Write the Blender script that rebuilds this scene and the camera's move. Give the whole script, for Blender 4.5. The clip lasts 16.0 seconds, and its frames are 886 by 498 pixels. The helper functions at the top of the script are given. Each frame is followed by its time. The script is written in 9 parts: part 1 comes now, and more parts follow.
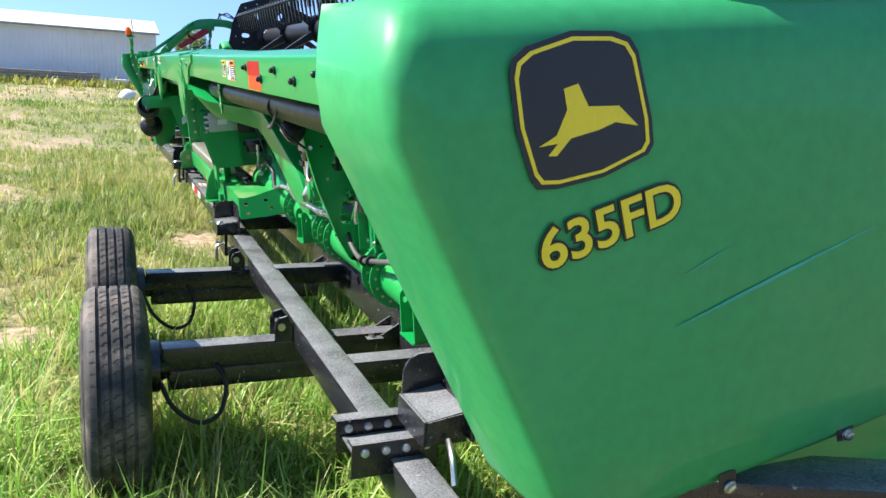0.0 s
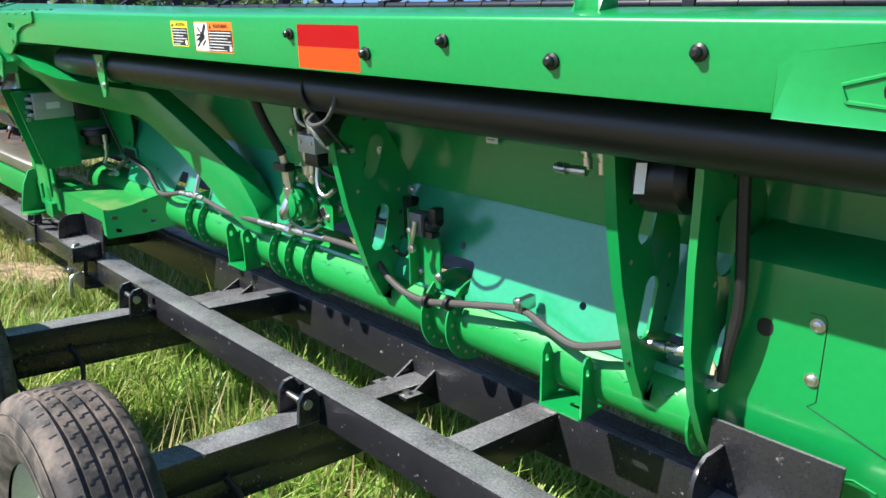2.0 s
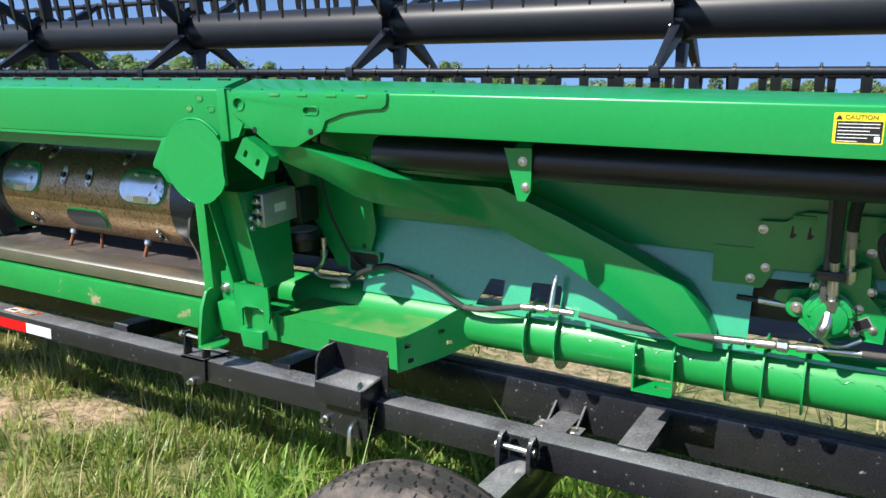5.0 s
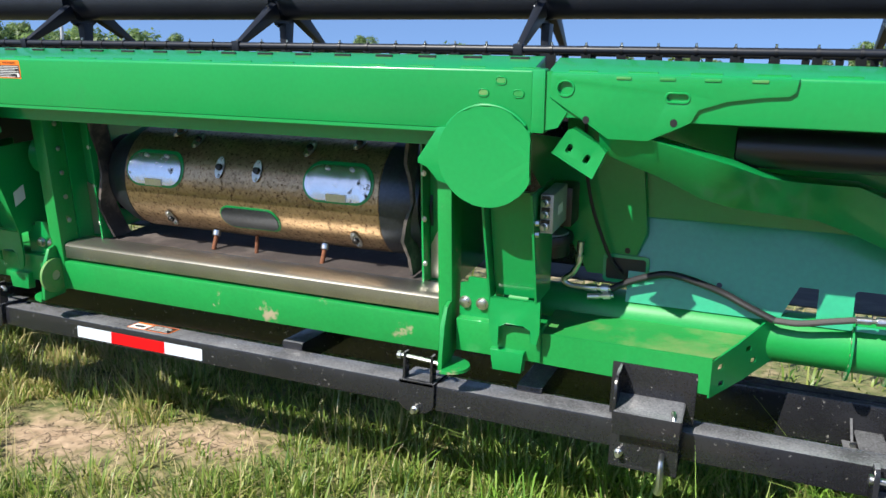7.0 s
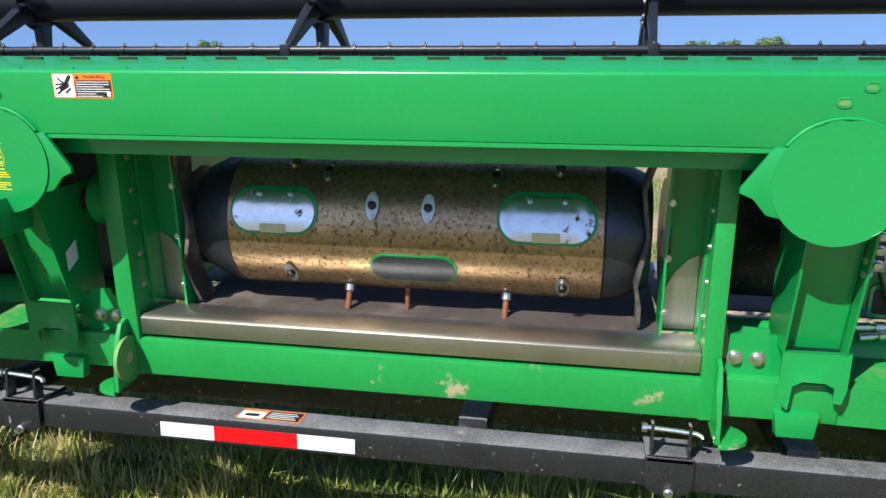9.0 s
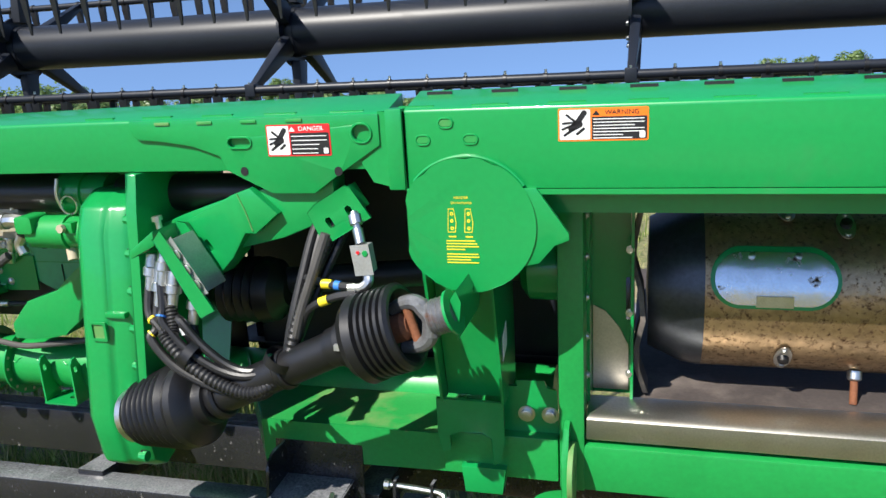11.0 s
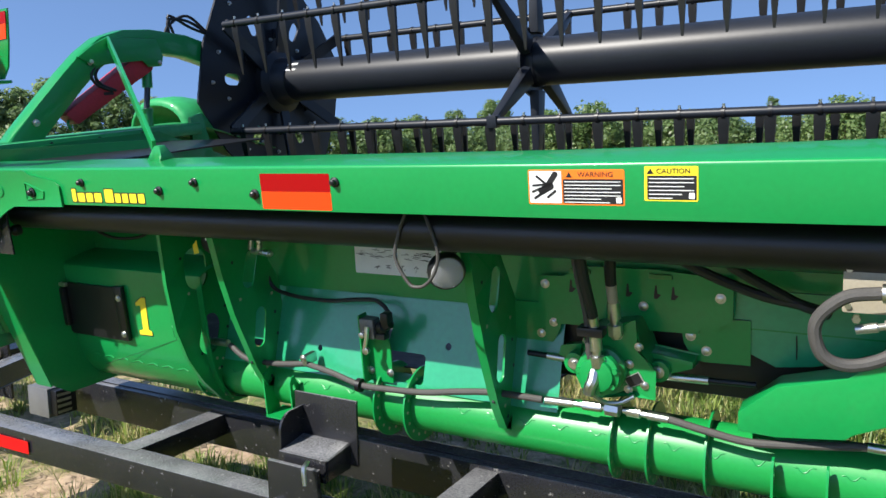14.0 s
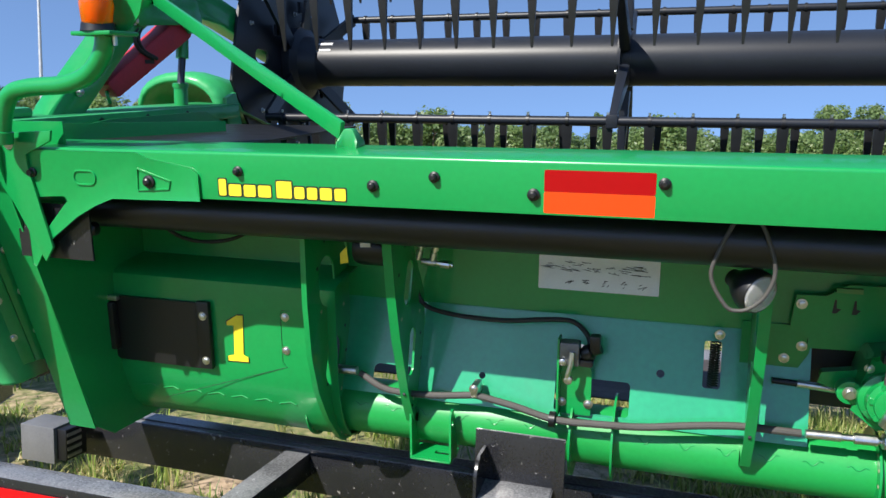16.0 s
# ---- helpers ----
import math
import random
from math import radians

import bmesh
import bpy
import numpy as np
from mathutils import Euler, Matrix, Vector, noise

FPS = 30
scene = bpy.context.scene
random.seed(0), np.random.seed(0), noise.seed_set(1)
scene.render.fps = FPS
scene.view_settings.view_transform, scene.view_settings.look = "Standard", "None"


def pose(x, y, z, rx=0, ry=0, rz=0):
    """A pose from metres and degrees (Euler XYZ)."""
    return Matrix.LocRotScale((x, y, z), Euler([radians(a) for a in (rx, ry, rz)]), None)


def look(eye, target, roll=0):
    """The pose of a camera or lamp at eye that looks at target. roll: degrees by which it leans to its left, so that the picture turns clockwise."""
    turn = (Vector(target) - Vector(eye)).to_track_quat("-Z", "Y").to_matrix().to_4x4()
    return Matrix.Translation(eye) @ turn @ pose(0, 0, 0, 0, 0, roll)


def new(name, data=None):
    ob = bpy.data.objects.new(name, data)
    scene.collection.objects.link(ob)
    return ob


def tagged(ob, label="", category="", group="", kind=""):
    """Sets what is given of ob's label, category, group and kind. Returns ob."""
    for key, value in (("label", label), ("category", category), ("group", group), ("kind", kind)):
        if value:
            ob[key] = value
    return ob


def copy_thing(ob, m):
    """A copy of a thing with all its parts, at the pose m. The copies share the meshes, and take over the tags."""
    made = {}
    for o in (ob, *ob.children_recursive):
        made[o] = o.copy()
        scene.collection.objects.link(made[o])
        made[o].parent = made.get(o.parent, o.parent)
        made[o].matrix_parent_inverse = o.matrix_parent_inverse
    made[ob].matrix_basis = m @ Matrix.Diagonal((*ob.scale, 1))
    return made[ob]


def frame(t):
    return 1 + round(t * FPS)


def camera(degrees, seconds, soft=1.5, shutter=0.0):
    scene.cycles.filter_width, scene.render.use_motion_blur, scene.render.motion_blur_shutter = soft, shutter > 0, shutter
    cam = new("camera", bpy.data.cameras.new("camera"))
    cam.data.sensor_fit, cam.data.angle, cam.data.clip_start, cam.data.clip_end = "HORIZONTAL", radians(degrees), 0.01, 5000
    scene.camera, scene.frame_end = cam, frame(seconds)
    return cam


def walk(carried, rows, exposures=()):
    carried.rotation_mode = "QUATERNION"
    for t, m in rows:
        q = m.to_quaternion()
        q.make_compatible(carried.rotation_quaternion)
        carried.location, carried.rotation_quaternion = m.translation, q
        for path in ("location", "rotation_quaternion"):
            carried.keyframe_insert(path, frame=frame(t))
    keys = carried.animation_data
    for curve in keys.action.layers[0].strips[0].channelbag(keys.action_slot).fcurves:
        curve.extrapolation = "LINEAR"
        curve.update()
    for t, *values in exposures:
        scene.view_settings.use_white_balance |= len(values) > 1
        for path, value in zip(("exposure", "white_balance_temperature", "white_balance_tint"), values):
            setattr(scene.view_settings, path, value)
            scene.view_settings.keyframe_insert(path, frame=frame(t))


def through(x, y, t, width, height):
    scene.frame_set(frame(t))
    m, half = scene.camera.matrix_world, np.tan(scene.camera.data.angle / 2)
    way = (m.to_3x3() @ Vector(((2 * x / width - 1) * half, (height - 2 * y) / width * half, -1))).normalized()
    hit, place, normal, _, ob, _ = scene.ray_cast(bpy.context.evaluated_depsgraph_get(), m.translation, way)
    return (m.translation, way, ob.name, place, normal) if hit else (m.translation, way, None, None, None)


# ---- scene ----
cam = camera(60.3, 16.0)
PATH = [
    (0, (6.303, -0.569, 1.598), (4.523, 0.235, 1.169), 3.7),
    (0.5, (5.944, -0.793, 1.588), (4.281, 0.225, 1.142), 3.5),
    (1, (5.670, -0.990, 1.569), (4.133, 0.196, 1.087), 4.3),
    (1.5, (5.401, -1.095, 1.583), (3.972, 0.211, 1.084), 4.0),
    (2, (5.064, -1.095, 1.560), (3.691, 0.280, 1.087), 3.7),
    (2.5, (4.769, -1.184, 1.518), (3.523, 0.325, 1.104), 3.3),
    (3, (4.401, -1.353, 1.524), (3.272, 0.257, 1.157), 0.2),
    (3.5, (3.994, -1.526, 1.560), (2.916, 0.124, 1.220), -0.6),
    (4, (3.679, -1.736, 1.580), (2.667, -0.042, 1.252), -0.1),
    (4.5, (3.399, -1.891, 1.590), (2.445, -0.167, 1.251), 1.0),
    (5, (3.051, -1.974, 1.598), (2.107, -0.245, 1.250), 1.6),
    (5.2, (2.944, -1.998, 1.599), (2.004, -0.267, 1.251), 1.5),
    (7.3, (1.539, -2.182, 1.588), (0.890, -0.334, 1.181), 1.7),
    (7.5, (1.398, -2.195, 1.593), (0.805, -0.329, 1.184), 1.3),
    (8, (1.156, -2.168, 1.599), (0.681, -0.278, 1.150), 0.6),
    (8.5, (0.830, -2.016, 1.575), (0.435, -0.111, 1.115), 0.8),
    (9, (0.510, -1.943, 1.592), (0.149, -0.013, 1.208), 0.6),
    (9.5, (0.156, -1.921, 1.625), (-0.262, 0.005, 1.285), -0.8),
    (10, (-0.181, -1.802, 1.619), (-0.739, 0.092, 1.301), -2.1),
    (10.2, (-0.299, -1.759, 1.621), (-0.912, 0.120, 1.316), -2.1),
    (12.3, (-1.408, -1.585, 1.606), (-1.727, 0.363, 1.282), -0.3),
    (12.5, (-1.545, -1.610, 1.617), (-1.865, 0.338, 1.299), -0.4),
    (13, (-1.809, -1.654, 1.657), (-2.338, 0.247, 1.334), -1.7),
    (13.5, (-2.129, -1.623, 1.669), (-2.962, 0.174, 1.396), -2.1),
    (14, (-2.410, -1.605, 1.666), (-3.401, 0.115, 1.418), -0.9),
    (14.5, (-2.711, -1.650, 1.669), (-3.765, 0.034, 1.436), -0.5),
    (15, (-3.003, -1.681, 1.641), (-4.044, 0.011, 1.406), 0.4),
    (15.5, (-3.292, -1.701, 1.658), (-4.202, 0.065, 1.421), 1.3),
    (16, (-3.536, -1.716, 1.642), (-4.123, 0.181, 1.403), 1.6),
]
walk(cam, [(t, look(eye, target, roll)) for t, eye, target, roll in PATH],
     [(0.0, 1.36), (1.0, 1.10), (2.0, 1.08), (3.2, 0.97), (4.5, 0.83), (9.0, 0.77), (16.0, 0.76)])

# world, sun and exposure
SUN_AWAY = Vector((0.540, 1.133, -1.131)).normalized()
world = bpy.data.worlds.new("sky")
scene.world = world
world.use_nodes = True
wn = world.node_tree.nodes
sky = wn.new("ShaderNodeTexSky")
sky.sky_type, sky.sun_disc = "NISHITA", False
sky.sun_elevation = math.asin(-SUN_AWAY.z)
sky.sun_rotation = math.atan2(-SUN_AWAY.x, -SUN_AWAY.y)
sky.air_density, sky.dust_density, sky.ozone_density, sky.altitude = 1.0, 0.5, 5.0, 1200
wn["Background"].inputs["Strength"].default_value = 0.14
# clear dry air: the band next to the horizon is as blue as the sky above it
way, lift, rich = wn.new("ShaderNodeTexCoord"), wn.new("ShaderNodeVectorMath"), wn.new("ShaderNodeHueSaturation")
lift.operation = "ADD"
lift.inputs[1].default_value = (0, 0, 0.30)
rich.inputs["Saturation"].default_value = 0.98
world.node_tree.links.new(way.outputs["Generated"], lift.inputs[0])
world.node_tree.links.new(lift.outputs[0], sky.inputs["Vector"])
world.node_tree.links.new(sky.outputs[0], rich.inputs["Color"])
world.node_tree.links.new(rich.outputs[0], wn["Background"].inputs["Color"])
sun = new("sun", bpy.data.lights.new("sun", "SUN"))
sun.data.energy, sun.data.angle, sun.data.color = 5.0, radians(0.53), (1.0, 0.95, 0.87)
sun.matrix_world = look((0, 0, 30), Vector((0, 0, 30)) + SUN_AWAY)

# materials
def mat(name, color, rough=0.5, metal=0.0, coat=0.0, var=0.12, scale=9.0, fine=120.0, bump=0.0, bump_scale=60.0,
        second=None, cover=0.5, second_scale=6.0, second_rough=None, spec=0.5, contrast=0.12, per_object=0.0, dust_sheen=None):
    """A painted or bare surface: a base colour that varies at two scales, optional worn or dirty areas of a second colour, and fine relief."""
    m = bpy.data.materials.new(name)
    m.use_nodes = True
    nt = m.node_tree
    n, l = nt.nodes, nt.links
    b = n["Principled BSDF"]
    tc = n.new("ShaderNodeTexCoord")
    big, small = n.new("ShaderNodeTexNoise"), n.new("ShaderNodeTexNoise")
    big.inputs["Scale"].default_value, small.inputs["Scale"].default_value = scale, fine
    big.inputs["Detail"].default_value, small.inputs["Detail"].default_value = 5.0, 3.0
    for t in (big, small):
        l.new(tc.outputs["Object"], t.inputs["Vector"])
    add = n.new("ShaderNodeMath")
    add.operation = "ADD"
    l.new(big.outputs["Fac"], add.inputs[0])
    l.new(small.outputs["Fac"], add.inputs[1])
    rng = n.new("ShaderNodeMapRange")
    rng.inputs["From Min"].default_value, rng.inputs["From Max"].default_value = 0.6, 1.4
    rng.inputs["To Min"].default_value, rng.inputs["To Max"].default_value = 1.0 - var, 1.0 + var
    l.new(add.outputs[0], rng.inputs["Value"])
    mul = n.new("ShaderNodeMix")
    mul.data_type, mul.blend_type = "RGBA", "MULTIPLY"
    mul.inputs["Factor"].default_value = 1.0
    mul.inputs["A"].default_value = (*color, 1)
    l.new(rng.outputs[0], mul.inputs["B"])
    out = mul.outputs["Result"]
    if per_object:
        info = n.new("ShaderNodeObjectInfo")
        r2 = n.new("ShaderNodeMapRange")
        r2.inputs["To Min"].default_value, r2.inputs["To Max"].default_value = 1 - per_object, 1 + per_object
        l.new(info.outputs["Random"], r2.inputs["Value"])
        m3 = n.new("ShaderNodeMix")
        m3.data_type, m3.blend_type = "RGBA", "MULTIPLY"
        m3.inputs["Factor"].default_value = 1.0
        l.new(out, m3.inputs["A"])
        l.new(r2.outputs[0], m3.inputs["B"])
        out = m3.outputs["Result"]
    if second:
        spot = n.new("ShaderNodeTexNoise")
        spot.inputs["Scale"].default_value, spot.inputs["Detail"].default_value = second_scale, 8.0
        spot.inputs["Roughness"].default_value = 0.65
        l.new(tc.outputs["Object"], spot.inputs["Vector"])
        ramp = n.new("ShaderNodeMapRange")
        ramp.inputs["From Min"].default_value, ramp.inputs["From Max"].default_value = cover, cover + contrast
        l.new(spot.outputs["Fac"], ramp.inputs["Value"])
        mx = n.new("ShaderNodeMix")
        mx.data_type = "RGBA"
        mx.inputs["B"].default_value = (*second, 1)
        l.new(ramp.outputs[0], mx.inputs["Factor"])
        l.new(out, mx.inputs["A"])
        out = mx.outputs["Result"]
        if second_rough is not None:
            rr = n.new("ShaderNodeMapRange")
            rr.inputs["To Min"].default_value, rr.inputs["To Max"].default_value = rough, second_rough
            l.new(ramp.outputs[0], rr.inputs["Value"])
            l.new(rr.outputs[0], b.inputs["Roughness"])
    if dust_sheen:
        # pale tint on level upper faces: settled dust with the sky's sheen painted in
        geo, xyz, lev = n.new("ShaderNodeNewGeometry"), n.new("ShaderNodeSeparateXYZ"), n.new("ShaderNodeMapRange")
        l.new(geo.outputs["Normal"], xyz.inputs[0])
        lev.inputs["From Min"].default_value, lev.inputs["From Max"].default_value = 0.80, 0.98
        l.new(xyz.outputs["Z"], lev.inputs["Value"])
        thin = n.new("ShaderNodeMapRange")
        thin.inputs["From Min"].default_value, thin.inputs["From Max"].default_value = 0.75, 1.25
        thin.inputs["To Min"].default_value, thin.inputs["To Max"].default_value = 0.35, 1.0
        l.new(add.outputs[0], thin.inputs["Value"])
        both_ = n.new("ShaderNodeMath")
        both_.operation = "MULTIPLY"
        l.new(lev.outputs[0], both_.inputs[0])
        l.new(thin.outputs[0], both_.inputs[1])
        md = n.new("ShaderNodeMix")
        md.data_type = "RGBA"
        md.inputs["B"].default_value = (*dust_sheen, 1)
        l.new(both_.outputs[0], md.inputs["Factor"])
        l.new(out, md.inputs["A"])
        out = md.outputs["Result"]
    l.new(out, b.inputs["Base Color"])
    if second is None or second_rough is None:
        rr = n.new("ShaderNodeMapRange")
        rr.inputs["To Min"].default_value, rr.inputs["To Max"].default_value = max(0.02, rough - 0.07), min(1, rough + 0.09)
        l.new(big.outputs["Fac"], rr.inputs["Value"])
        l.new(rr.outputs[0], b.inputs["Roughness"])
    b.inputs["Metallic"].default_value = metal
    b.inputs["Coat Weight"].default_value = coat
    b.inputs["Coat Roughness"].default_value = 0.08
    b.inputs["Specular IOR Level"].default_value = spec
    if bump:
        rel = n.new("ShaderNodeTexNoise")
        rel.inputs["Scale"].default_value, rel.inputs["Detail"].default_value = bump_scale, 4.0
        l.new(tc.outputs["Object"], rel.inputs["Vector"])
        bp = n.new("ShaderNodeBump")
        bp.inputs["Strength"].default_value, bp.inputs["Distance"].default_value = bump, 0.004
        l.new(rel.outputs["Fac"], bp.inputs["Height"])
        l.new(bp.outputs[0], b.inputs["Normal"])
    return m


GREEN = mat("green_paint", (0.005, 0.255, 0.059), 0.32, coat=0.45, spec=0.42, var=0.08, scale=2.2, fine=70, bump=0.03, bump_scale=9,
            second=(0.035, 0.235, 0.075), cover=0.60, second_scale=3.0, second_rough=0.5, contrast=0.25)
GREEN_SHEET = mat("green_sheet_gloss", (0.018, 0.305, 0.142), 0.28, coat=0.45, spec=0.7, var=0.12, scale=2.0, fine=60, bump=0.03, bump_scale=8,
                  second=(0.03, 0.25, 0.125), cover=0.55, second_scale=2.5, second_rough=0.48, contrast=0.3)
GREEN_WORN = mat("green_paint_worn", (0.010, 0.25, 0.052), 0.38, coat=0.15, var=0.14, scale=4, fine=90, bump=0.10, bump_scale=30,
                 second=(0.36, 0.30, 0.19), cover=0.625, second_scale=5.0, second_rough=0.75, contrast=0.05)
GREEN_DUSTY = mat("green_paint_dusty", (0.016, 0.25, 0.05), 0.5, var=0.14, scale=5, fine=150, bump=0.08, bump_scale=80,
                  second=(0.22, 0.27, 0.10), cover=0.46, second_scale=4.0, second_rough=0.8, contrast=0.3)
GREEN_TUBE = mat("green_paint_tube", (0.008, 0.265, 0.052), 0.40, coat=0.06, var=0.10, scale=3, fine=90, bump=0.05, bump_scale=20,
                 second=(0.14, 0.055, 0.022), cover=0.675, second_scale=5.0, second_rough=0.8, contrast=0.06)
GREEN_SHIELD = mat("green_plastic_shield", (0.028, 0.305, 0.098), 0.48, coat=0.25, spec=0.30, var=0.14, scale=1.5, fine=40, bump=0.10, bump_scale=5,
                   second=(0.06, 0.34, 0.125), cover=0.52, second_scale=1.4, second_rough=0.42, contrast=0.3)
BLACK = mat("black_frame_paint", (0.0150, 0.0155, 0.0185), 0.26, coat=0.10, dust_sheen=(0.235, 0.24, 0.255), var=0.35, scale=7, fine=160, bump=0.07, bump_scale=90,
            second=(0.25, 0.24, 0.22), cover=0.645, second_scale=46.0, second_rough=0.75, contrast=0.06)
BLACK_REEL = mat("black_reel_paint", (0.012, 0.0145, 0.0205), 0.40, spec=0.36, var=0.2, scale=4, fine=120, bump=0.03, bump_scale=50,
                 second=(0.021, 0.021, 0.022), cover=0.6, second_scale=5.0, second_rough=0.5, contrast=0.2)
BLACK_PLASTIC = mat("black_plastic", (0.0085, 0.0085, 0.0095), 0.38, var=0.2, scale=20, fine=200, bump=0.05)
RUBBER = mat("rubber", (0.034, 0.031, 0.029), 0.7, var=0.3, scale=14, fine=180, bump=0.25, bump_scale=120,
             second=(0.19, 0.155, 0.13), cover=0.46, second_scale=9.0, second_rough=0.9, contrast=0.22)
HOSE = mat("grey_hose", (0.060, 0.057, 0.053), 0.62, var=0.2, scale=30, fine=250, bump=0.12, bump_scale=200)
HOSE_BLACK = mat("black_hose", (0.014, 0.014, 0.015), 0.5, var=0.2, scale=30, fine=250, bump=0.1, bump_scale=200)
STEEL = mat("zinc_steel", (0.62, 0.62, 0.60), 0.32, metal=1.0, var=0.15, scale=40, fine=300, bump=0.08, bump_scale=150)
STAINLESS = mat("worn_stainless", (0.50, 0.475, 0.43), 0.40, metal=1.0, var=0.18, scale=6, fine=200, bump=0.06, bump_scale=120,
                second=(0.20, 0.155, 0.11), cover=0.60, second_scale=6, second_rough=0.7, contrast=0.2)
DRUM = mat("worn_drum_steel", (0.36, 0.25, 0.145), 0.32, metal=0.8, var=0.4, scale=7, fine=60, bump=0.30, bump_scale=55,
           second=(0.075, 0.036, 0.018), cover=0.52, second_scale=85.0, second_rough=0.75, contrast=0.16)
HATCH = mat("stained_hatch_steel", (0.60, 0.62, 0.64), 0.22, metal=1.0, var=0.15, scale=20, fine=200, bump=0.12, bump_scale=40,
            second=(0.05, 0.035, 0.022), cover=0.60, second_scale=18.0, second_rough=0.7, contrast=0.06)
DRUM_DARK = mat("dark_drum_steel", (0.055, 0.062, 0.075), 0.33, metal=0.7, var=0.3, scale=6, fine=90, bump=0.1)
YOKE = mat("grey_yoke_steel", (0.16, 0.165, 0.17), 0.42, metal=0.5, var=0.25, scale=25, fine=200, bump=0.1, second=(0.16, 0.07, 0.035), cover=0.6, second_scale=20)
RUST = mat("rusty_steel", (0.17, 0.06, 0.025), 0.8, var=0.35, scale=18, fine=160, bump=0.3)
BELT = mat("dusty_draper_belt", (0.055, 0.045, 0.042), 0.75, var=0.3, scale=6, fine=120, bump=0.12,
           second=(0.15, 0.125, 0.11), cover=0.52, second_scale=4.0, contrast=0.2)
ALU = mat("cast_aluminium", (0.42, 0.43, 0.42), 0.48, metal=0.6, var=0.18, scale=20, fine=200, bump=0.12)
BEIGE = mat("beige_block", (0.36, 0.32, 0.24), 0.55, var=0.12, scale=14, fine=160, bump=0.05)
TAN = mat("tan_board", (0.42, 0.36, 0.25), 0.7, var=0.15, scale=10, fine=100)
RIM = mat("silver_rim", (0.55, 0.57, 0.60), 0.35, metal=0.7, var=0.12, scale=12, fine=120, bump=0.05)
RED_BEAM = mat("dark_red_reflector", (0.32, 0.002, 0.003), 0.35, spec=0.2, var=0.06, scale=60, fine=500)
RED_REFLECT = mat("red_reflector", (0.58, 0.004, 0.007), 0.35, spec=0.3, var=0.06, scale=60, fine=500)
ORANGE_REFLECT = mat("orange_reflector", (0.88, 0.058, 0.006), 0.4, spec=0.2, var=0.06, scale=60, fine=500)
WHITE_REFLECT = mat("white_reflector", (0.56, 0.62, 0.68), 0.35, var=0.06, scale=60, fine=500)
YELLOW = mat("yellow_vinyl", (0.82, 0.66, 0.03), 0.4, var=0.06, scale=30, fine=200)
WHITE = mat("white_vinyl", (0.74, 0.75, 0.74), 0.42, var=0.06, scale=30, fine=200, second=(0.45, 0.45, 0.42), cover=0.64, second_scale=20)
ORANGE = mat("orange_vinyl", (0.88, 0.19, 0.015), 0.42, var=0.06, scale=30, fine=200)
REDV = mat("red_vinyl", (0.62, 0.015, 0.02), 0.42, var=0.06, scale=30, fine=200)
INK = mat("black_ink", (0.012, 0.012, 0.014), 0.45, var=0.1, scale=30, fine=200)
NAVY = mat("navy_vinyl", (0.010, 0.014, 0.026), 0.38, var=0.1, scale=20, fine=200)
REDSTOP = mat("faded_red_paint", (0.42, 0.018, 0.030), 0.5, var=0.15, scale=10, fine=100, bump=0.05)
BLUEBAND = mat("blue_band", (0.03, 0.18, 0.55), 0.5)

GREY_BOX = mat("grey_plastic", (0.13, 0.132, 0.138), 0.45, var=0.15, scale=14, fine=160, bump=0.05)
SCUFF = mat("bluish_scuff", (0.02, 0.36, 0.27), 0.4, var=0.25, scale=30, fine=200)


def clear(name, color, rough, trans=1.0, ior=1.45):
    m = bpy.data.materials.new(name)
    m.use_nodes = True
    b = m.node_tree.nodes["Principled BSDF"]
    b.inputs["Base Color"].default_value = (*color, 1)
    b.inputs["Roughness"].default_value, b.inputs["Transmission Weight"].default_value, b.inputs["IOR"].default_value = rough, trans, ior
    return m


AMBER = clear("amber_lens", (1.0, 0.20, 0.0), 0.12, 0.55)
LENS = clear("clear_lens", (0.95, 0.96, 0.97), 0.06, 0.75)

# shape helpers
def link(name, bm, material, parent=None, label="", smooth=35, bevel=0.0, kind=""):
    """Ends a bmesh as one mesh object under parent."""
    bmesh.ops.remove_doubles(bm, verts=bm.verts, dist=1e-5)
    if bevel:
        sharp = [e for e in bm.edges if len(e.link_faces) == 2 and e.calc_face_angle(0) > 0.6]
        bmesh.ops.bevel(bm, geom=sharp, offset=bevel, segments=2, affect="EDGES", profile=0.6, clamp_overlap=True)
    bmesh.ops.recalc_face_normals(bm, faces=bm.faces)
    me = bpy.data.meshes.new(name)
    for f in bm.faces:
        f.smooth = True
    for e in bm.edges:
        e.smooth = not (len(e.link_faces) == 2 and e.calc_face_angle(0) > radians(smooth))
    bm.to_mesh(me)
    bm.free()
    me.materials.append(material)
    ob = new(name, me)
    if parent:
        ob.parent = parent
    if label:
        tagged(ob, label)
    if kind:
        tagged(ob, kind=kind)
    return ob


def part(name, bm, material, parent, label="", smooth=35, bevel=0.0):
    return link(name, bm, material, parent, label, smooth, bevel)


def again(ob, m, parent=None):
    """A second part on the same mesh."""
    o = ob.copy()
    scene.collection.objects.link(o)
    o.parent = parent or ob.parent
    o.matrix_basis = m
    return o


def bx(x0, x1, y0, y1, z0, z1, bm=None):
    bm = bm or bmesh.new()
    c = [bm.verts.new((x, y, z)) for x in (x0, x1) for y in (y0, y1) for z in (z0, z1)]
    for q in ((0, 1, 3, 2), (4, 6, 7, 5), (0, 4, 5, 1), (2, 3, 7, 6), (0, 2, 6, 4), (1, 5, 7, 3)):
        bm.faces.new([c[i] for i in q])
    return bm


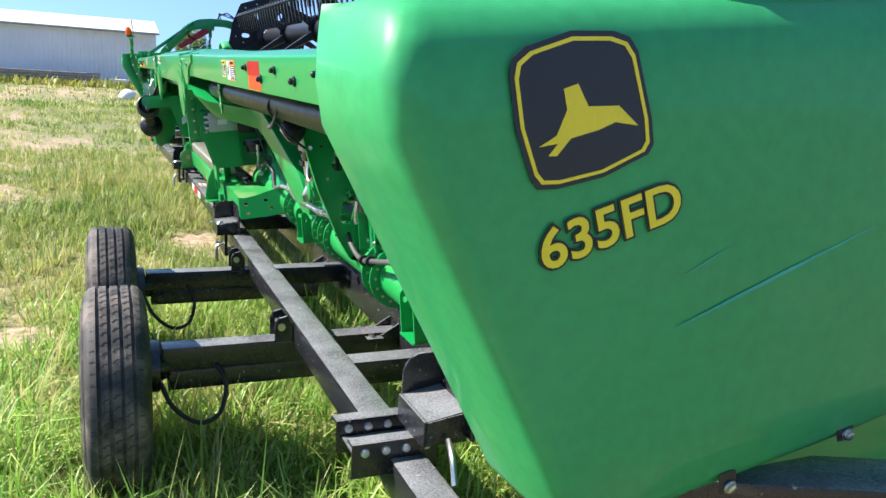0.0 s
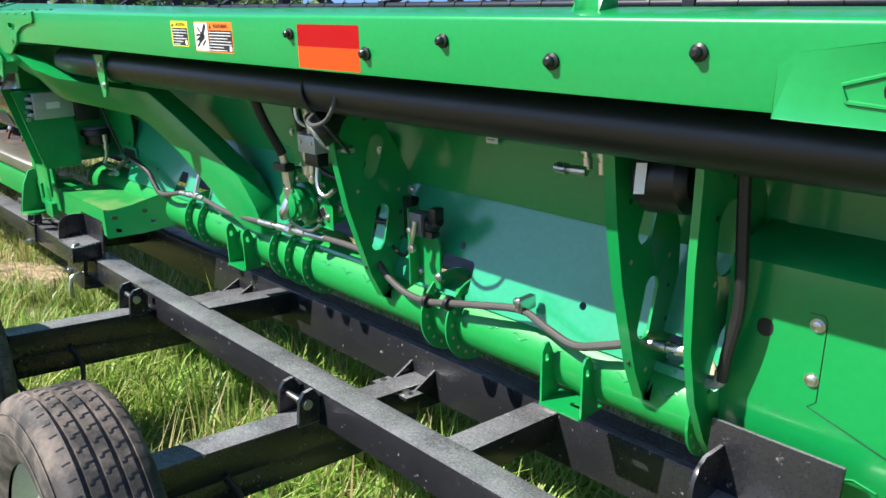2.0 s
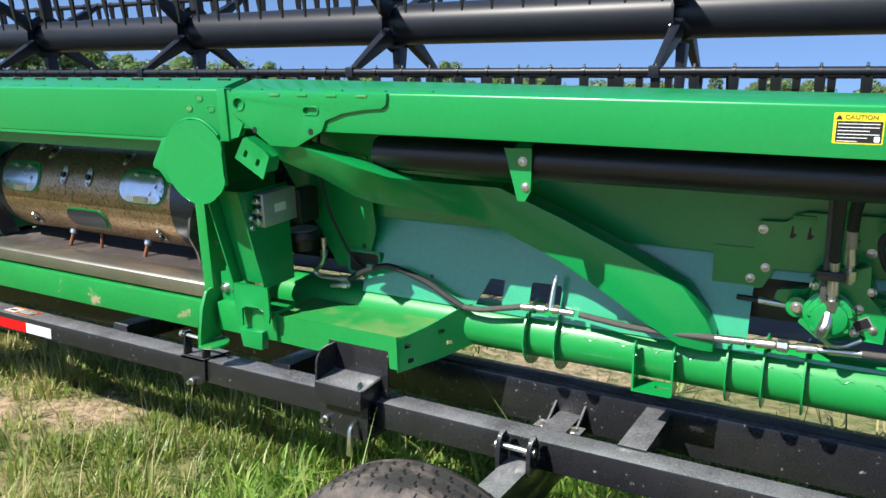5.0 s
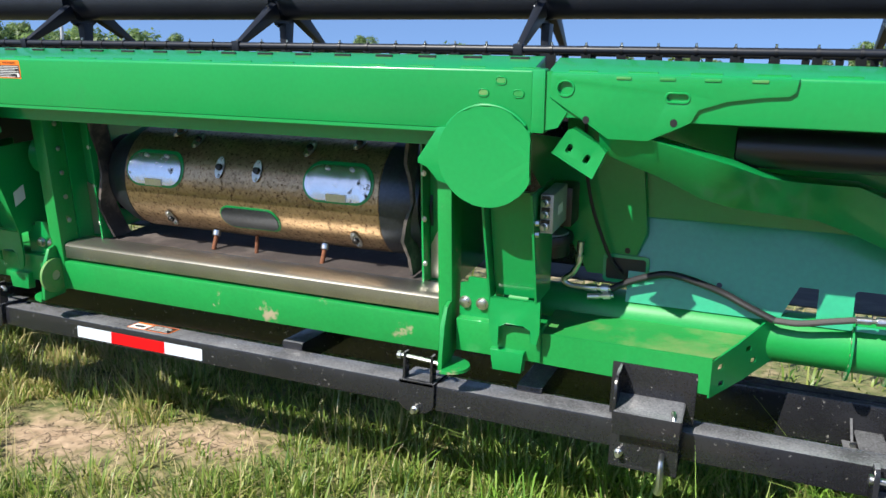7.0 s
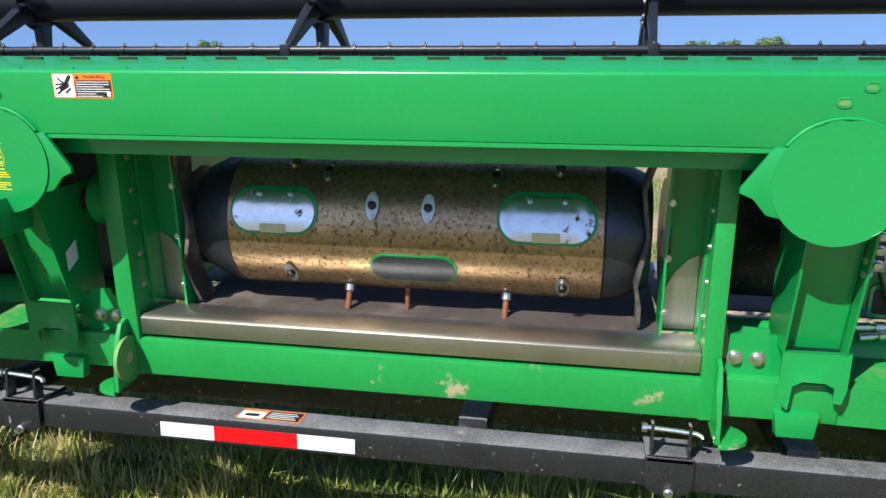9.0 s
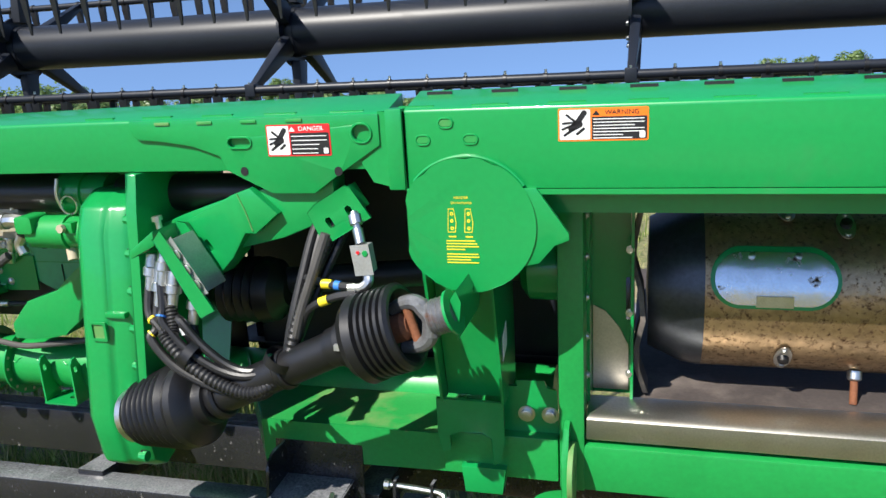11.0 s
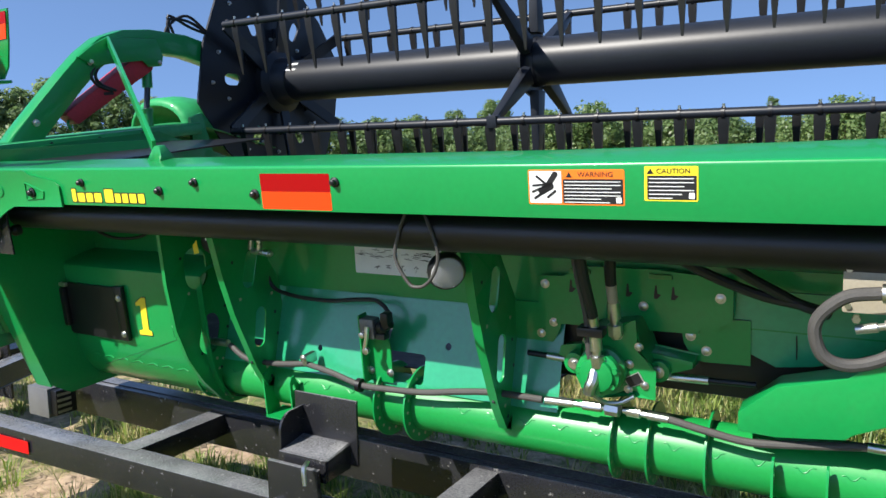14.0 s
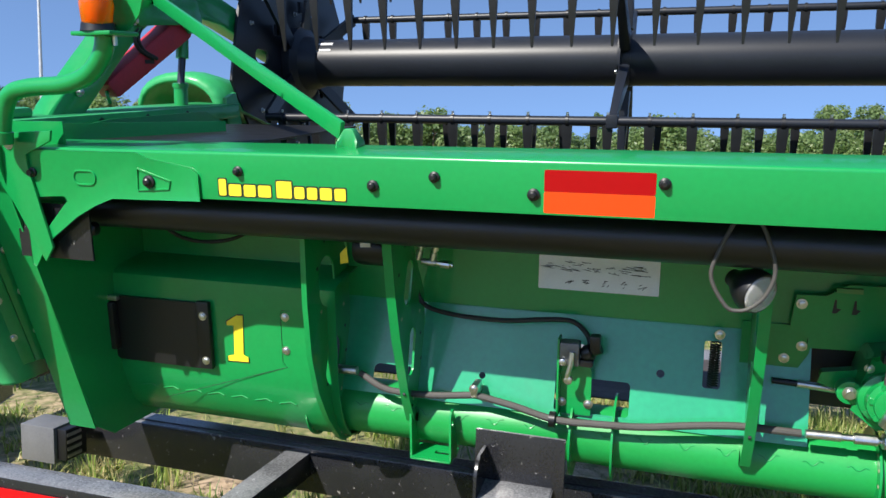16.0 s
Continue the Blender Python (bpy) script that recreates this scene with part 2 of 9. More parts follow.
def axes(way):
    way = Vector(way).normalized()
    side = way.cross(Vector((0, 0, 1)) if abs(way.z) < 0.9 else Vector((0, 1, 0))).normalized()
    return way, side, side.cross(way)


def cyl(p0, p1, r0, r1=None, n=24, bm=None, caps=True):
    bm = bm or bmesh.new()
    p0, p1 = Vector(p0), Vector(p1)
    r1 = r0 if r1 is None else r1
    w, u, v = axes(p1 - p0)
    rings = []
    for p, r in ((p0, r0), (p1, r1)):
        rings.append([bm.verts.new(p + r * (math.cos(a) * u + math.sin(a) * v)) for a in (2 * math.pi * i / n for i in range(n))])
    for i in range(n):
        bm.faces.new((rings[0][i], rings[0][(i + 1) % n], rings[1][(i + 1) % n], rings[1][i]))
    if caps:
        bm.faces.new(rings[0][::-1])
        bm.faces.new(rings[1])
    return bm


def lathe(p0, way, profile, n=32, bm=None, caps=True):
    """profile: (along, radius) rows, turned about the line from p0 along way."""
    bm = bm or bmesh.new()
    p0 = Vector(p0)
    w, u, v = axes(way)
    rings = [[bm.verts.new(p0 + w * s + r * (math.cos(2 * math.pi * i / n) * u + math.sin(2 * math.pi * i / n) * v)) for i in range(n)] for s, r in profile]
    for a, b in zip(rings, rings[1:]):
        for i in range(n):
            bm.faces.new((a[i], a[(i + 1) % n], b[(i + 1) % n], b[i]))
    if caps:
        bm.faces.new(rings[0][::-1])
        bm.faces.new(rings[-1])
    return bm


def smoothed(points, steps=6):
    """A smooth line through the points."""
    p = [Vector(q) for q in points]
    p = [2 * p[0] - p[1]] + p + [2 * p[-1] - p[-2]]
    out = []
    for i in range(1, len(p) - 2):
        for k in range(steps):
            t = k / steps
            out.append(0.5 * (2 * p[i] + (p[i + 1] - p[i - 1]) * t + (2 * p[i - 1] - 5 * p[i] + 4 * p[i + 1] - p[i + 2]) * t * t
                              + (3 * p[i] - p[i - 1] - 3 * p[i + 1] + p[i + 2]) * t ** 3))
    return out + [p[-2]]


def sweep(points, r, n=10, steps=6, bm=None, ribbed=0.0):
    """A round line of radius r through the points; ribbed: height of corrugations."""
    bm = bm or bmesh.new()
    line = smoothed(points, steps) if steps > 1 else [Vector(q) for q in points]
    rings, u = [], None
    for i, p in enumerate(line):
        w = (line[min(i + 1, len(line) - 1)] - line[max(i - 1, 0)]).normalized()
        u = axes(w)[1] if u is None else (u - w * u.dot(w)).normalized()
        v = w.cross(u)
        rr = (r(i / (len(line) - 1)) if callable(r) else r) + (ribbed if i % 2 else 0.0)
        rings.append([bm.verts.new(p + rr * (math.cos(2 * math.pi * k / n) * u + math.sin(2 * math.pi * k / n) * v)) for k in range(n)])
    for a, b in zip(rings, rings[1:]):
        for k in range(n):
            bm.faces.new((a[k], a[(k + 1) % n], b[(k + 1) % n], b[k]))
    bm.faces.new(rings[0][::-1])
    bm.faces.new(rings[-1])
    return bm


def oval(cx, cy, w, h, n=20, turn=0.0):
    """A slot with round ends, w by h, turned by some degrees."""
    r, out = min(w, h) / 2, []
    dx, dy = max(0, w / 2 - r), max(0, h / 2 - r)
    for i in range(n):
        a = 2 * math.pi * (i + 0.5) / n
        x, y = r * math.cos(a) + math.copysign(dx, math.cos(a)), r * math.sin(a) + math.copysign(dy, math.sin(a))
        c, s = math.cos(radians(turn)), math.sin(radians(turn))
        out.append((cx + c * x - s * y, cy + s * x + c * y))
    return out


def plate(outline, thick, to, holes=(), bm=None):
    """A plate cut from an outline, with holes right through; to(u, v, w) gives the place of a point at depth w (0 to thick)."""
    bm = bm or bmesh.new()
    layers = []
    for w in (0.0, thick):
        loops, edges = [], []
        for loop in (outline, *holes):
            vs = [bm.verts.new(to(u, v, w)) for u, v in loop]
            loops.append(vs)
            edges += [bm.edges.new((vs[i], vs[(i + 1) % len(vs)])) for i in range(len(vs))]
        bmesh.ops.triangle_fill(bm, use_beauty=True, use_dissolve=False, edges=edges)
        layers.append(loops)
    for a, b in zip(*layers):
        for i in range(len(a)):
            bm.faces.new((a[i], a[(i + 1) % len(a)], b[(i + 1) % len(a)], b[i]))
    return bm


def at_x(x):
    """Plates that stand across the header: outline in (y, z), thickness along x."""
    return lambda u, v, w: (x + w, u, v)


def at_y(y):
    """Plates that face the rear: outline in (x, z), thickness forwards."""
    return lambda u, v, w: (u, y + w, v)


def at_z(z):
    return lambda u, v, w: (u, v, z + w)


def rounded(x0, x1, y0, y1, r, n=5):
    out = []
    for cx, cy, a0 in ((x1 - r, y1 - r, 0), (x0 + r, y1 - r, 90), (x0 + r, y0 + r, 180), (x1 - r, y0 + r, 270)):
        for i in range(n + 1):
            a = radians(a0 + 90 * i / n)
            out.append((cx + r * math.cos(a), cy + r * math.sin(a)))
    return out


def sheet(profile, xs, bm=None, thick=0.004):
    """A bent sheet along x from its (y, z) profile, with thickness."""
    bm = bm or bmesh.new()
    out = list(profile)
    nrm = []
    for i in range(len(out)):
        a, b = Vector(out[max(i - 1, 0)]), Vector(out[min(i + 1, len(out) - 1)])
        d = (b - a).normalized()
        nrm.append(Vector((d.y, -d.x)))
    back = [(p[0] + thick * q.x, p[1] + thick * q.y) for p, q in zip(out, nrm)]
    ring = out + back[::-1]
    cols = [[bm.verts.new((x, y, z)) for y, z in ring] for x in xs]
    m = len(ring)
    for a, b in zip(cols, cols[1:]):
        for i in range(m):
            bm.faces.new((a[i], a[(i + 1) % m], b[(i + 1) % m], b[i]))
    k = len(out)
    for c in (cols[0], cols[-1]):
        for i in range(k - 1):
            bm.faces.new((c[i], c[i + 1], c[m - 2 - i], c[m - 1 - i]))
    return bm


def bolt(x, y, z, way=(0, -1, 0), r=0.009, h=0.007, parent=None, material=None, name="bolt", washer=True):
    prof = ([(0, r * 1.5), (0.002, r * 1.5)] if washer else []) + [(0.0021, r), (h, r), (h + 0.001, r * 0.8)]
    return part(name, lathe((x, y, z), way, prof, n=6 if not washer else 12), material or STEEL, parent)


def letters(text, size, material, parent, m, name="lettering", depth=0.0012, label="", squash=1.0, bold=0.0):
    """Raised or printed letters from the built-in font, centred, standing in the plane of m (x along the line, y up)."""
    cu = bpy.data.curves.new(name, "FONT")
    cu.body, cu.size, cu.extrude, cu.align_x, cu.align_y, cu.offset = text, size, depth, "CENTER", "CENTER", bold
    cu.resolution_u = 4
    tmp = bpy.data.objects.new(name, cu)
    scene.collection.objects.link(tmp)
    me = bpy.data.meshes.new_from_object(tmp.evaluated_get(bpy.context.evaluated_depsgraph_get()))
    bpy.data.objects.remove(tmp)
    bpy.data.curves.remove(cu)
    me.name = name
    me.materials.clear()
    me.materials.append(material)
    me.transform(m @ Matrix.Diagonal((squash, 1, 1, 1)))
    ob = new(name, me)
    ob.parent = parent
    if label:
        tagged(ob, label)
    return ob


def thing(name, label, category, at=(0, 0, 0), group="", kind=""):
    ob = new(name)
    ob.location = at
    ob.empty_display_size = 0.1
    return tagged(ob, label, category, group, kind)


def both(fn):
    """Runs a builder for the two mirrored halves: s is +1 or -1."""
    for s in (1, -1):
        fn(s)


def band(s, a, b):
    """x range of a mirrored piece, in rising order."""
    return (a, b) if s > 0 else (-b, -a)

# ground
GZ = 0.0


def ground_height(x, y):
    return GZ + 0.030 * noise.noise((x * 0.55, y * 0.55, 3.0)) + 0.012 * noise.noise((x * 2.3, y * 2.3, 7.0))


def bare(x, y):
    """How bare the soil lies: above 0.5 hardly any grass."""
    v = 0.5 + 0.42 * noise.noise((x * 0.42 + 11.3, y * 0.42 + 4.1, 0.0)) + 0.25 * noise.noise((x * 1.5, y * 1.5, 2.0))
    for cx, cy, rx, ry, k in ((-1.02, 0.20, 0.46, 0.27, 0.52), (-0.32, 0.48, 0.45, 0.18, 0.52), (-1.6, 0.80, 0.4, 0.2, 0.3), (-2.95, 0.93, 0.55, 0.20, 0.5),
                              (-5.98, 0.66, 0.30, 0.18, 0.36), (-5.5, 1.35, 0.3, 0.2, 0.35)):
        v += k * math.exp(-(((x - cx) / rx) ** 2 + ((y - cy) / ry) ** 2))
    if abs(y) < 1.4 and -5.6 < x < 5.6:
        v -= 0.10
    v -= 0.25 * math.exp(-(((x + 3.2) / 1.3) ** 2 + ((y - 2.5) / 0.9) ** 2))
    return v


def make_ground():
    xs = sorted(set([-900, -500, -300, -180, -110, -75, -50, -35, -24, -17, -12] + [round(-10 + 0.2 * i, 2) for i in range(101)]
                    + [12, 15, 20, 28, 40, 60, 100, 180, 300, 600, 900]))
    ys = sorted(set([-900, -500, -250, -120, -60, -35, -22, -14, -9] + [round(-6 + 0.2 * i, 2) for i in range(56)] + [6, 8, 11, 15, 21, 30, 45, 70, 110, 180, 300, 600, 900]))
    verts = []
    for y in ys:
        for x in xs:
            far = min(1.0, max(0.0, (14 - math.hypot(x, y)) / 6))
            verts.append((x, y, GZ + far * (ground_height(x, y) - GZ)))
    w = len(xs)
    faces = [(j * w + i, j * w + i + 1, (j + 1) * w + i + 1, (j + 1) * w + i) for j in range(len(ys) - 1) for i in range(w - 1)]
    me = bpy.data.meshes.new("ground")
    me.from_pydata(verts, [], faces)
    for p in me.polygons:
        p.use_smooth = True
    m = bpy.data.materials.new("soil_and_turf")
    m.use_nodes = True
    nt = m.node_tree
    n, l = nt.nodes, nt.links
    b = n["Principled BSDF"]
    b.inputs["Roughness"].default_value = 0.95
    tc = n.new("ShaderNodeTexCoord")
    big, mid, crack = n.new("ShaderNodeTexNoise"), n.new("ShaderNodeTexNoise"), n.new("ShaderNodeTexVoronoi")
    big.inputs["Scale"].default_value, big.inputs["Detail"].default_value = 0.55, 6
    mid.inputs["Scale"].default_value, mid.inputs["Detail"].default_value = 14, 8
    crack.feature = "DISTANCE_TO_EDGE"
    crack.inputs["Scale"].default_value = 5.0
    wob = n.new("ShaderNodeVectorMath")
    wob.operation = "MULTIPLY_ADD"
    wob.inputs[1].default_value = (0.38, 0.38, 0.38)
    l.new(mid.outputs["Color"], wob.inputs[0])
    l.new(tc.outputs["Object"], wob.inputs[2])
    for t in (big, mid):
        l.new(tc.outputs["Object"], t.inputs["Vector"])
    l.new(wob.outputs[0], crack.inputs["Vector"])
    soil = n.new("ShaderNodeValToRGB")
    soil.color_ramp.elements[0].position, soil.color_ramp.elements[0].color = 0.3, (0.31, 0.215, 0.135, 1)
    soil.color_ramp.elements[1].position, soil.color_ramp.elements[1].color = 0.7, (0.50, 0.37, 0.245, 1)
    l.new(mid.outputs["Fac"], soil.inputs["Fac"])
    turf = n.new("ShaderNodeValToRGB")
    turf.color_ramp.elements[0].position, turf.color_ramp.elements[0].color = 0.3, (0.08, 0.12, 0.028, 1)
    turf.color_ramp.elements[1].position, turf.color_ramp.elements[1].color = 0.72, (0.28, 0.245, 0.11, 1)
    l.new(mid.outputs["Fac"], turf.inputs["Fac"])
    cr = n.new("ShaderNodeMapRange")
    cr.inputs["From Min"].default_value, cr.inputs["From Max"].default_value, cr.inputs["To Min"].default_value = 0.002, 0.03, 0.42
    l.new(crack.outputs["Distance"], cr.inputs["Value"])
    dark = n.new("ShaderNodeMix")
    dark.data_type, dark.blend_type = "RGBA", "MULTIPLY"
    dark.inputs["Factor"].default_value = 1.0
    l.new(soil.outputs[0], dark.inputs["A"])
    l.new(cr.outputs[0], dark.inputs["B"])
    at = n.new("ShaderNodeAttribute")
    at.attribute_name = "soil"
    edge = n.new("ShaderNodeMath")
    edge.operation = "ADD"
    sub = n.new("ShaderNodeMapRange")
    sub.inputs["To Min"].default_value, sub.inputs["To Max"].default_value = -0.25, 0.25
    l.new(mid.outputs["Fac"], sub.inputs["Value"])
    l.new(at.outputs["Fac"], edge.inputs[0])
    l.new(sub.outputs[0], edge.inputs[1])
    sel = n.new("ShaderNodeMapRange")
    sel.inputs["From Min"].default_value, sel.inputs["From Max"].default_value = 0.47, 0.75
    l.new(edge.outputs[0], sel.inputs["Value"])
    mix = n.new("ShaderNodeMix")
    mix.data_type = "RGBA"
    l.new(sel.outputs[0], mix.inputs["Factor"])
    l.new(turf.outputs[0], mix.inputs["A"])
    l.new(dark.outputs["Result"], mix.inputs["B"])
    l.new(mix.outputs["Result"], b.inputs["Base Color"])
    bp = n.new("ShaderNodeBump")
    bp.inputs["Strength"].default_value, bp.inputs["Distance"].default_value = 0.8, 0.02
    hsum = n.new("ShaderNodeMath")
    hsum.operation = "ADD"
    l.new(mid.outputs["Fac"], hsum.inputs[0])
    l.new(cr.outputs[0], hsum.inputs[1])
    l.new(hsum.outputs[0], bp.inputs["Height"])
    l.new(bp.outputs[0], b.inputs["Normal"])
    attr = me.attributes.new("soil", "FLOAT", "POINT")
    for i, v in enumerate(me.vertices):
        attr.data[i].value = min(1.0, max(0.0, bare(v.co.x, v.co.y)))
    me.materials.append(m)
    return tagged(new("ground", me), "dry grassy field with bare cracked soil patches", "ground", kind="structure")


make_ground()

# the header: frame
HD = thing("combine_header", "green draper header with black reel on a transport trailer", "farm implement")
# on the trailer the header leans back; its parts are laid out square to its own frame
LEAN = Matrix.Translation((0, 0.19, 0.565)) @ Matrix.Rotation(radians(6.4), 4, "X") @ Matrix.Translation((0, -0.19, -0.45))
HD.matrix_world = LEAN
TY, TZ, TR = 0.48, 0.715, 0.085


def loft(rows, bm=None):
    """Closed (y, z) profiles at rising x, joined into a solid."""
    bm = bm or bmesh.new()
    cols = [[bm.verts.new((x, y, z)) for y, z in prof] for x, prof in rows]
    m = len(cols[0])
    for a, b in zip(cols, cols[1:]):
        for i in range(m):
            bm.faces.new((a[i], a[(i + 1) % m], b[(i + 1) % m], b[i]))
    bm.faces.new(cols[0][::-1])
    bm.faces.new(cols[-1])
    return bm


def boxline(stations, bm=None):
    """A box beam through stations (x, y, z, depth in y, height in z)."""
    return loft([(x, [(y - d / 2, z - h / 2), (y - d / 2, z + h / 2), (y + d / 2, z + h / 2), (y + d / 2, z - h / 2)]) for x, y, z, d, h in stations], bm)


def beam_profile(low, high, rear):
    return [(0.0, low), (0.0, high), (0.004, high + 0.005), (0.13, rear), (0.13, rear - 0.10), (0.11, low + 0.02), (0.02, low)]


def top_beam():
    rows = [(-1.195, beam_profile(1.405, 1.566, 1.600)), (1.195, beam_profile(1.405, 1.566, 1.600))]
    part("centre_beam", loft(rows), GREEN, HD, bevel=0.006)
    # row of short slots along the beam's upper edge
    for k in range(17):
        x = -1.17 + 0.142 * k
        part("edge_slot", bx(x, x + 0.055, 0.096, 0.103, 1.590, 1.5985), INK, HD)
    for s in (1, -1):
        rows = [(s * 1.236, beam_profile(1.448, 1.561, 1.597)), (s * 2.0, beam_profile(1.447, 1.560, 1.588)), (s * 3.0, beam_profile(1.440, 1.551, 1.570)), (s * 5.192, beam_profile(1.435, 1.547, 1.562))]
        part("top_beam", loft(rows[::s]), GREEN, HD, bevel=0.006)
        # cover from the beam forward over the back sheets
        a, b = band(s, 0.0, 5.25)
        part("cover_sheet", sheet([(0.12, 1.535), (0.3, 1.505), (0.52, 1.475), (0.56, 1.40)], (a, b)), GREEN, HD)
        # welded seam of short raised beads along the top edge
        x = 0.05
        while x < 2.05:
            z = 1.568 if x < 1.2 else 1.563
            a, b = band(s, x, x + 0.075)
            part("weld_bead", bx(a, b, 0.016, 0.026, z + 0.003, z + 0.0085), GREEN, HD)
            x += 0.155
        # gusset plate over the arm, its upper edge a long soft curve
        g = [(1.849, 1.564), (1.845, 1.533), (1.831, 1.522), (1.769, 1.517), (1.692, 1.505), (1.627, 1.482), (1.612, 1.450), (1.589, 1.438), (1.507, 1.398), (1.406, 1.398),
             (1.341, 1.442), (1.296, 1.470), (1.249, 1.500), (1.249, 1.564)]
        g = [(s * u, v) for u, v in g]
        holes = [oval(s * 1.575, 1.511, 0.054, 0.020, 16), oval(s * 1.288, 1.526, 0.040, 0.034, 16)]
        part("gusset_plate", plate(g, 0.008, at_y(-0.009), holes), GREEN, HD, bevel=0.0015)
        for cx, cz, w, h in ((1.575, 1.511, 0.058, 0.024), (1.288, 1.526, 0.045, 0.040)):
            rim = bmesh.new()
            ring = oval(s * cx, cz, w, h, 20)
            sweep([(u, -0.010, v) for u, v in ring + ring[:1]], 0.0028, n=6, steps=1, bm=rim)
            part("slot_rim", rim, GREEN, HD)
        for cx, cz in ((1.346, 1.446), (1.570, 1.448)):
            part("gusset_notch", plate(oval(s * cx, cz, 0.018, 0.020, 14), 0.001, at_y(-0.0105)), INK, HD)
        for k in range(4):
            part("weld_bead", bx(*band(s, 1.42 + 0.108 * k, 1.458 + 0.108 * k), -0.012, -0.008, 1.553, 1.560), GREEN_DUSTY, HD, bevel=0.0015)
        # corner plate and upright seam beside the centre beam
        c = [(1.197, 1.568), (1.249, 1.568), (1.249, 1.500), (1.292, 1.464), (1.268, 1.422), (1.212, 1.408), (1.197, 1.404)]
        part("beam_corner", plate([(s * u, v) for u, v in c], 0.03, at_y(-0.004)), GREEN, HD, bevel=0.002)
        part("seam_strap", bx(*band(s, 1.197, 1.234), -0.012, 0.03, 1.404, 1.574), GREEN, HD, bevel=0.005)
        for u, v in ((1.107, 1.541), (1.157, 1.507), (1.056, 1.507)):
            rim = oval(s * u, v, 0.030, 0.020, 16)
            part("oval_recess", sweep([(p, -0.001, q) for p, q in rim + rim[:1]], 0.0022, n=6, steps=1), GREEN, HD)
            part("recess_hollow", plate(oval(s * u, v + 0.001, 0.026, 0.015, 16), 0.001, at_y(-0.0014)), GREEN_DUSTY, HD)
        part("edge_flange", bx(*band(s, 0.0, 0.94), 0.0, 0.055, 1.393, 1.404), GREEN, HD)
        # pressed end bracket with its leg
        e = [(4.655, 1.431), (4.657, 1.496), (4.680, 1.512), (4.800, 1.532), (4.830, 1.546), (5.196, 1.546), (5.196, 1.236), (5.185, 1.232), (5.140, 1.298), (5.030, 1.375), (4.970, 1.406), (4.914, 1.427)]
        h1 = [(5.058, 1.416), (5.068, 1.427), (5.165, 1.421), (5.166, 1.335), (5.141, 1.331)]
        part("end_bracket", plate([(s * u, v) for u, v in e], 0.006, at_y(-0.007), [[(s * u, v) for u, v in h1]]), GREEN, HD, bevel=0.0015)
        for loop in ([(4.742, 1.458), (4.735, 1.478), (4.828, 1.506), (4.832, 1.452)], oval(4.994, 1.478, 0.068, 0.036, 16)):
            pts = [(s * u, -0.008, v) for u, v in loop]
            part("pressed_rim", sweep(pts + pts[:1], 0.003, n=6, steps=1), GREEN, HD)


top_beam()


def rib_outline(kind):
    if kind == "plain":
        return [(0.205, 1.335), (0.36, 1.335), (0.49, 1.10), (0.50, 0.90), (0.47, 0.80), (0.45, 0.72), (0.41, 0.715), (0.372, 0.735), (0.330, 0.82), (0.262, 1.03), (0.233, 1.16)]
    return [(0.215, 1.34), (0.40, 1.36), (0.49, 1.20), (0.50, 0.90), (0.48, 0.62), (0.43, 0.608), (0.385, 0.64), (0.31, 0.74), (0.258, 0.84), (0.225, 0.96), (0.213, 1.12)]


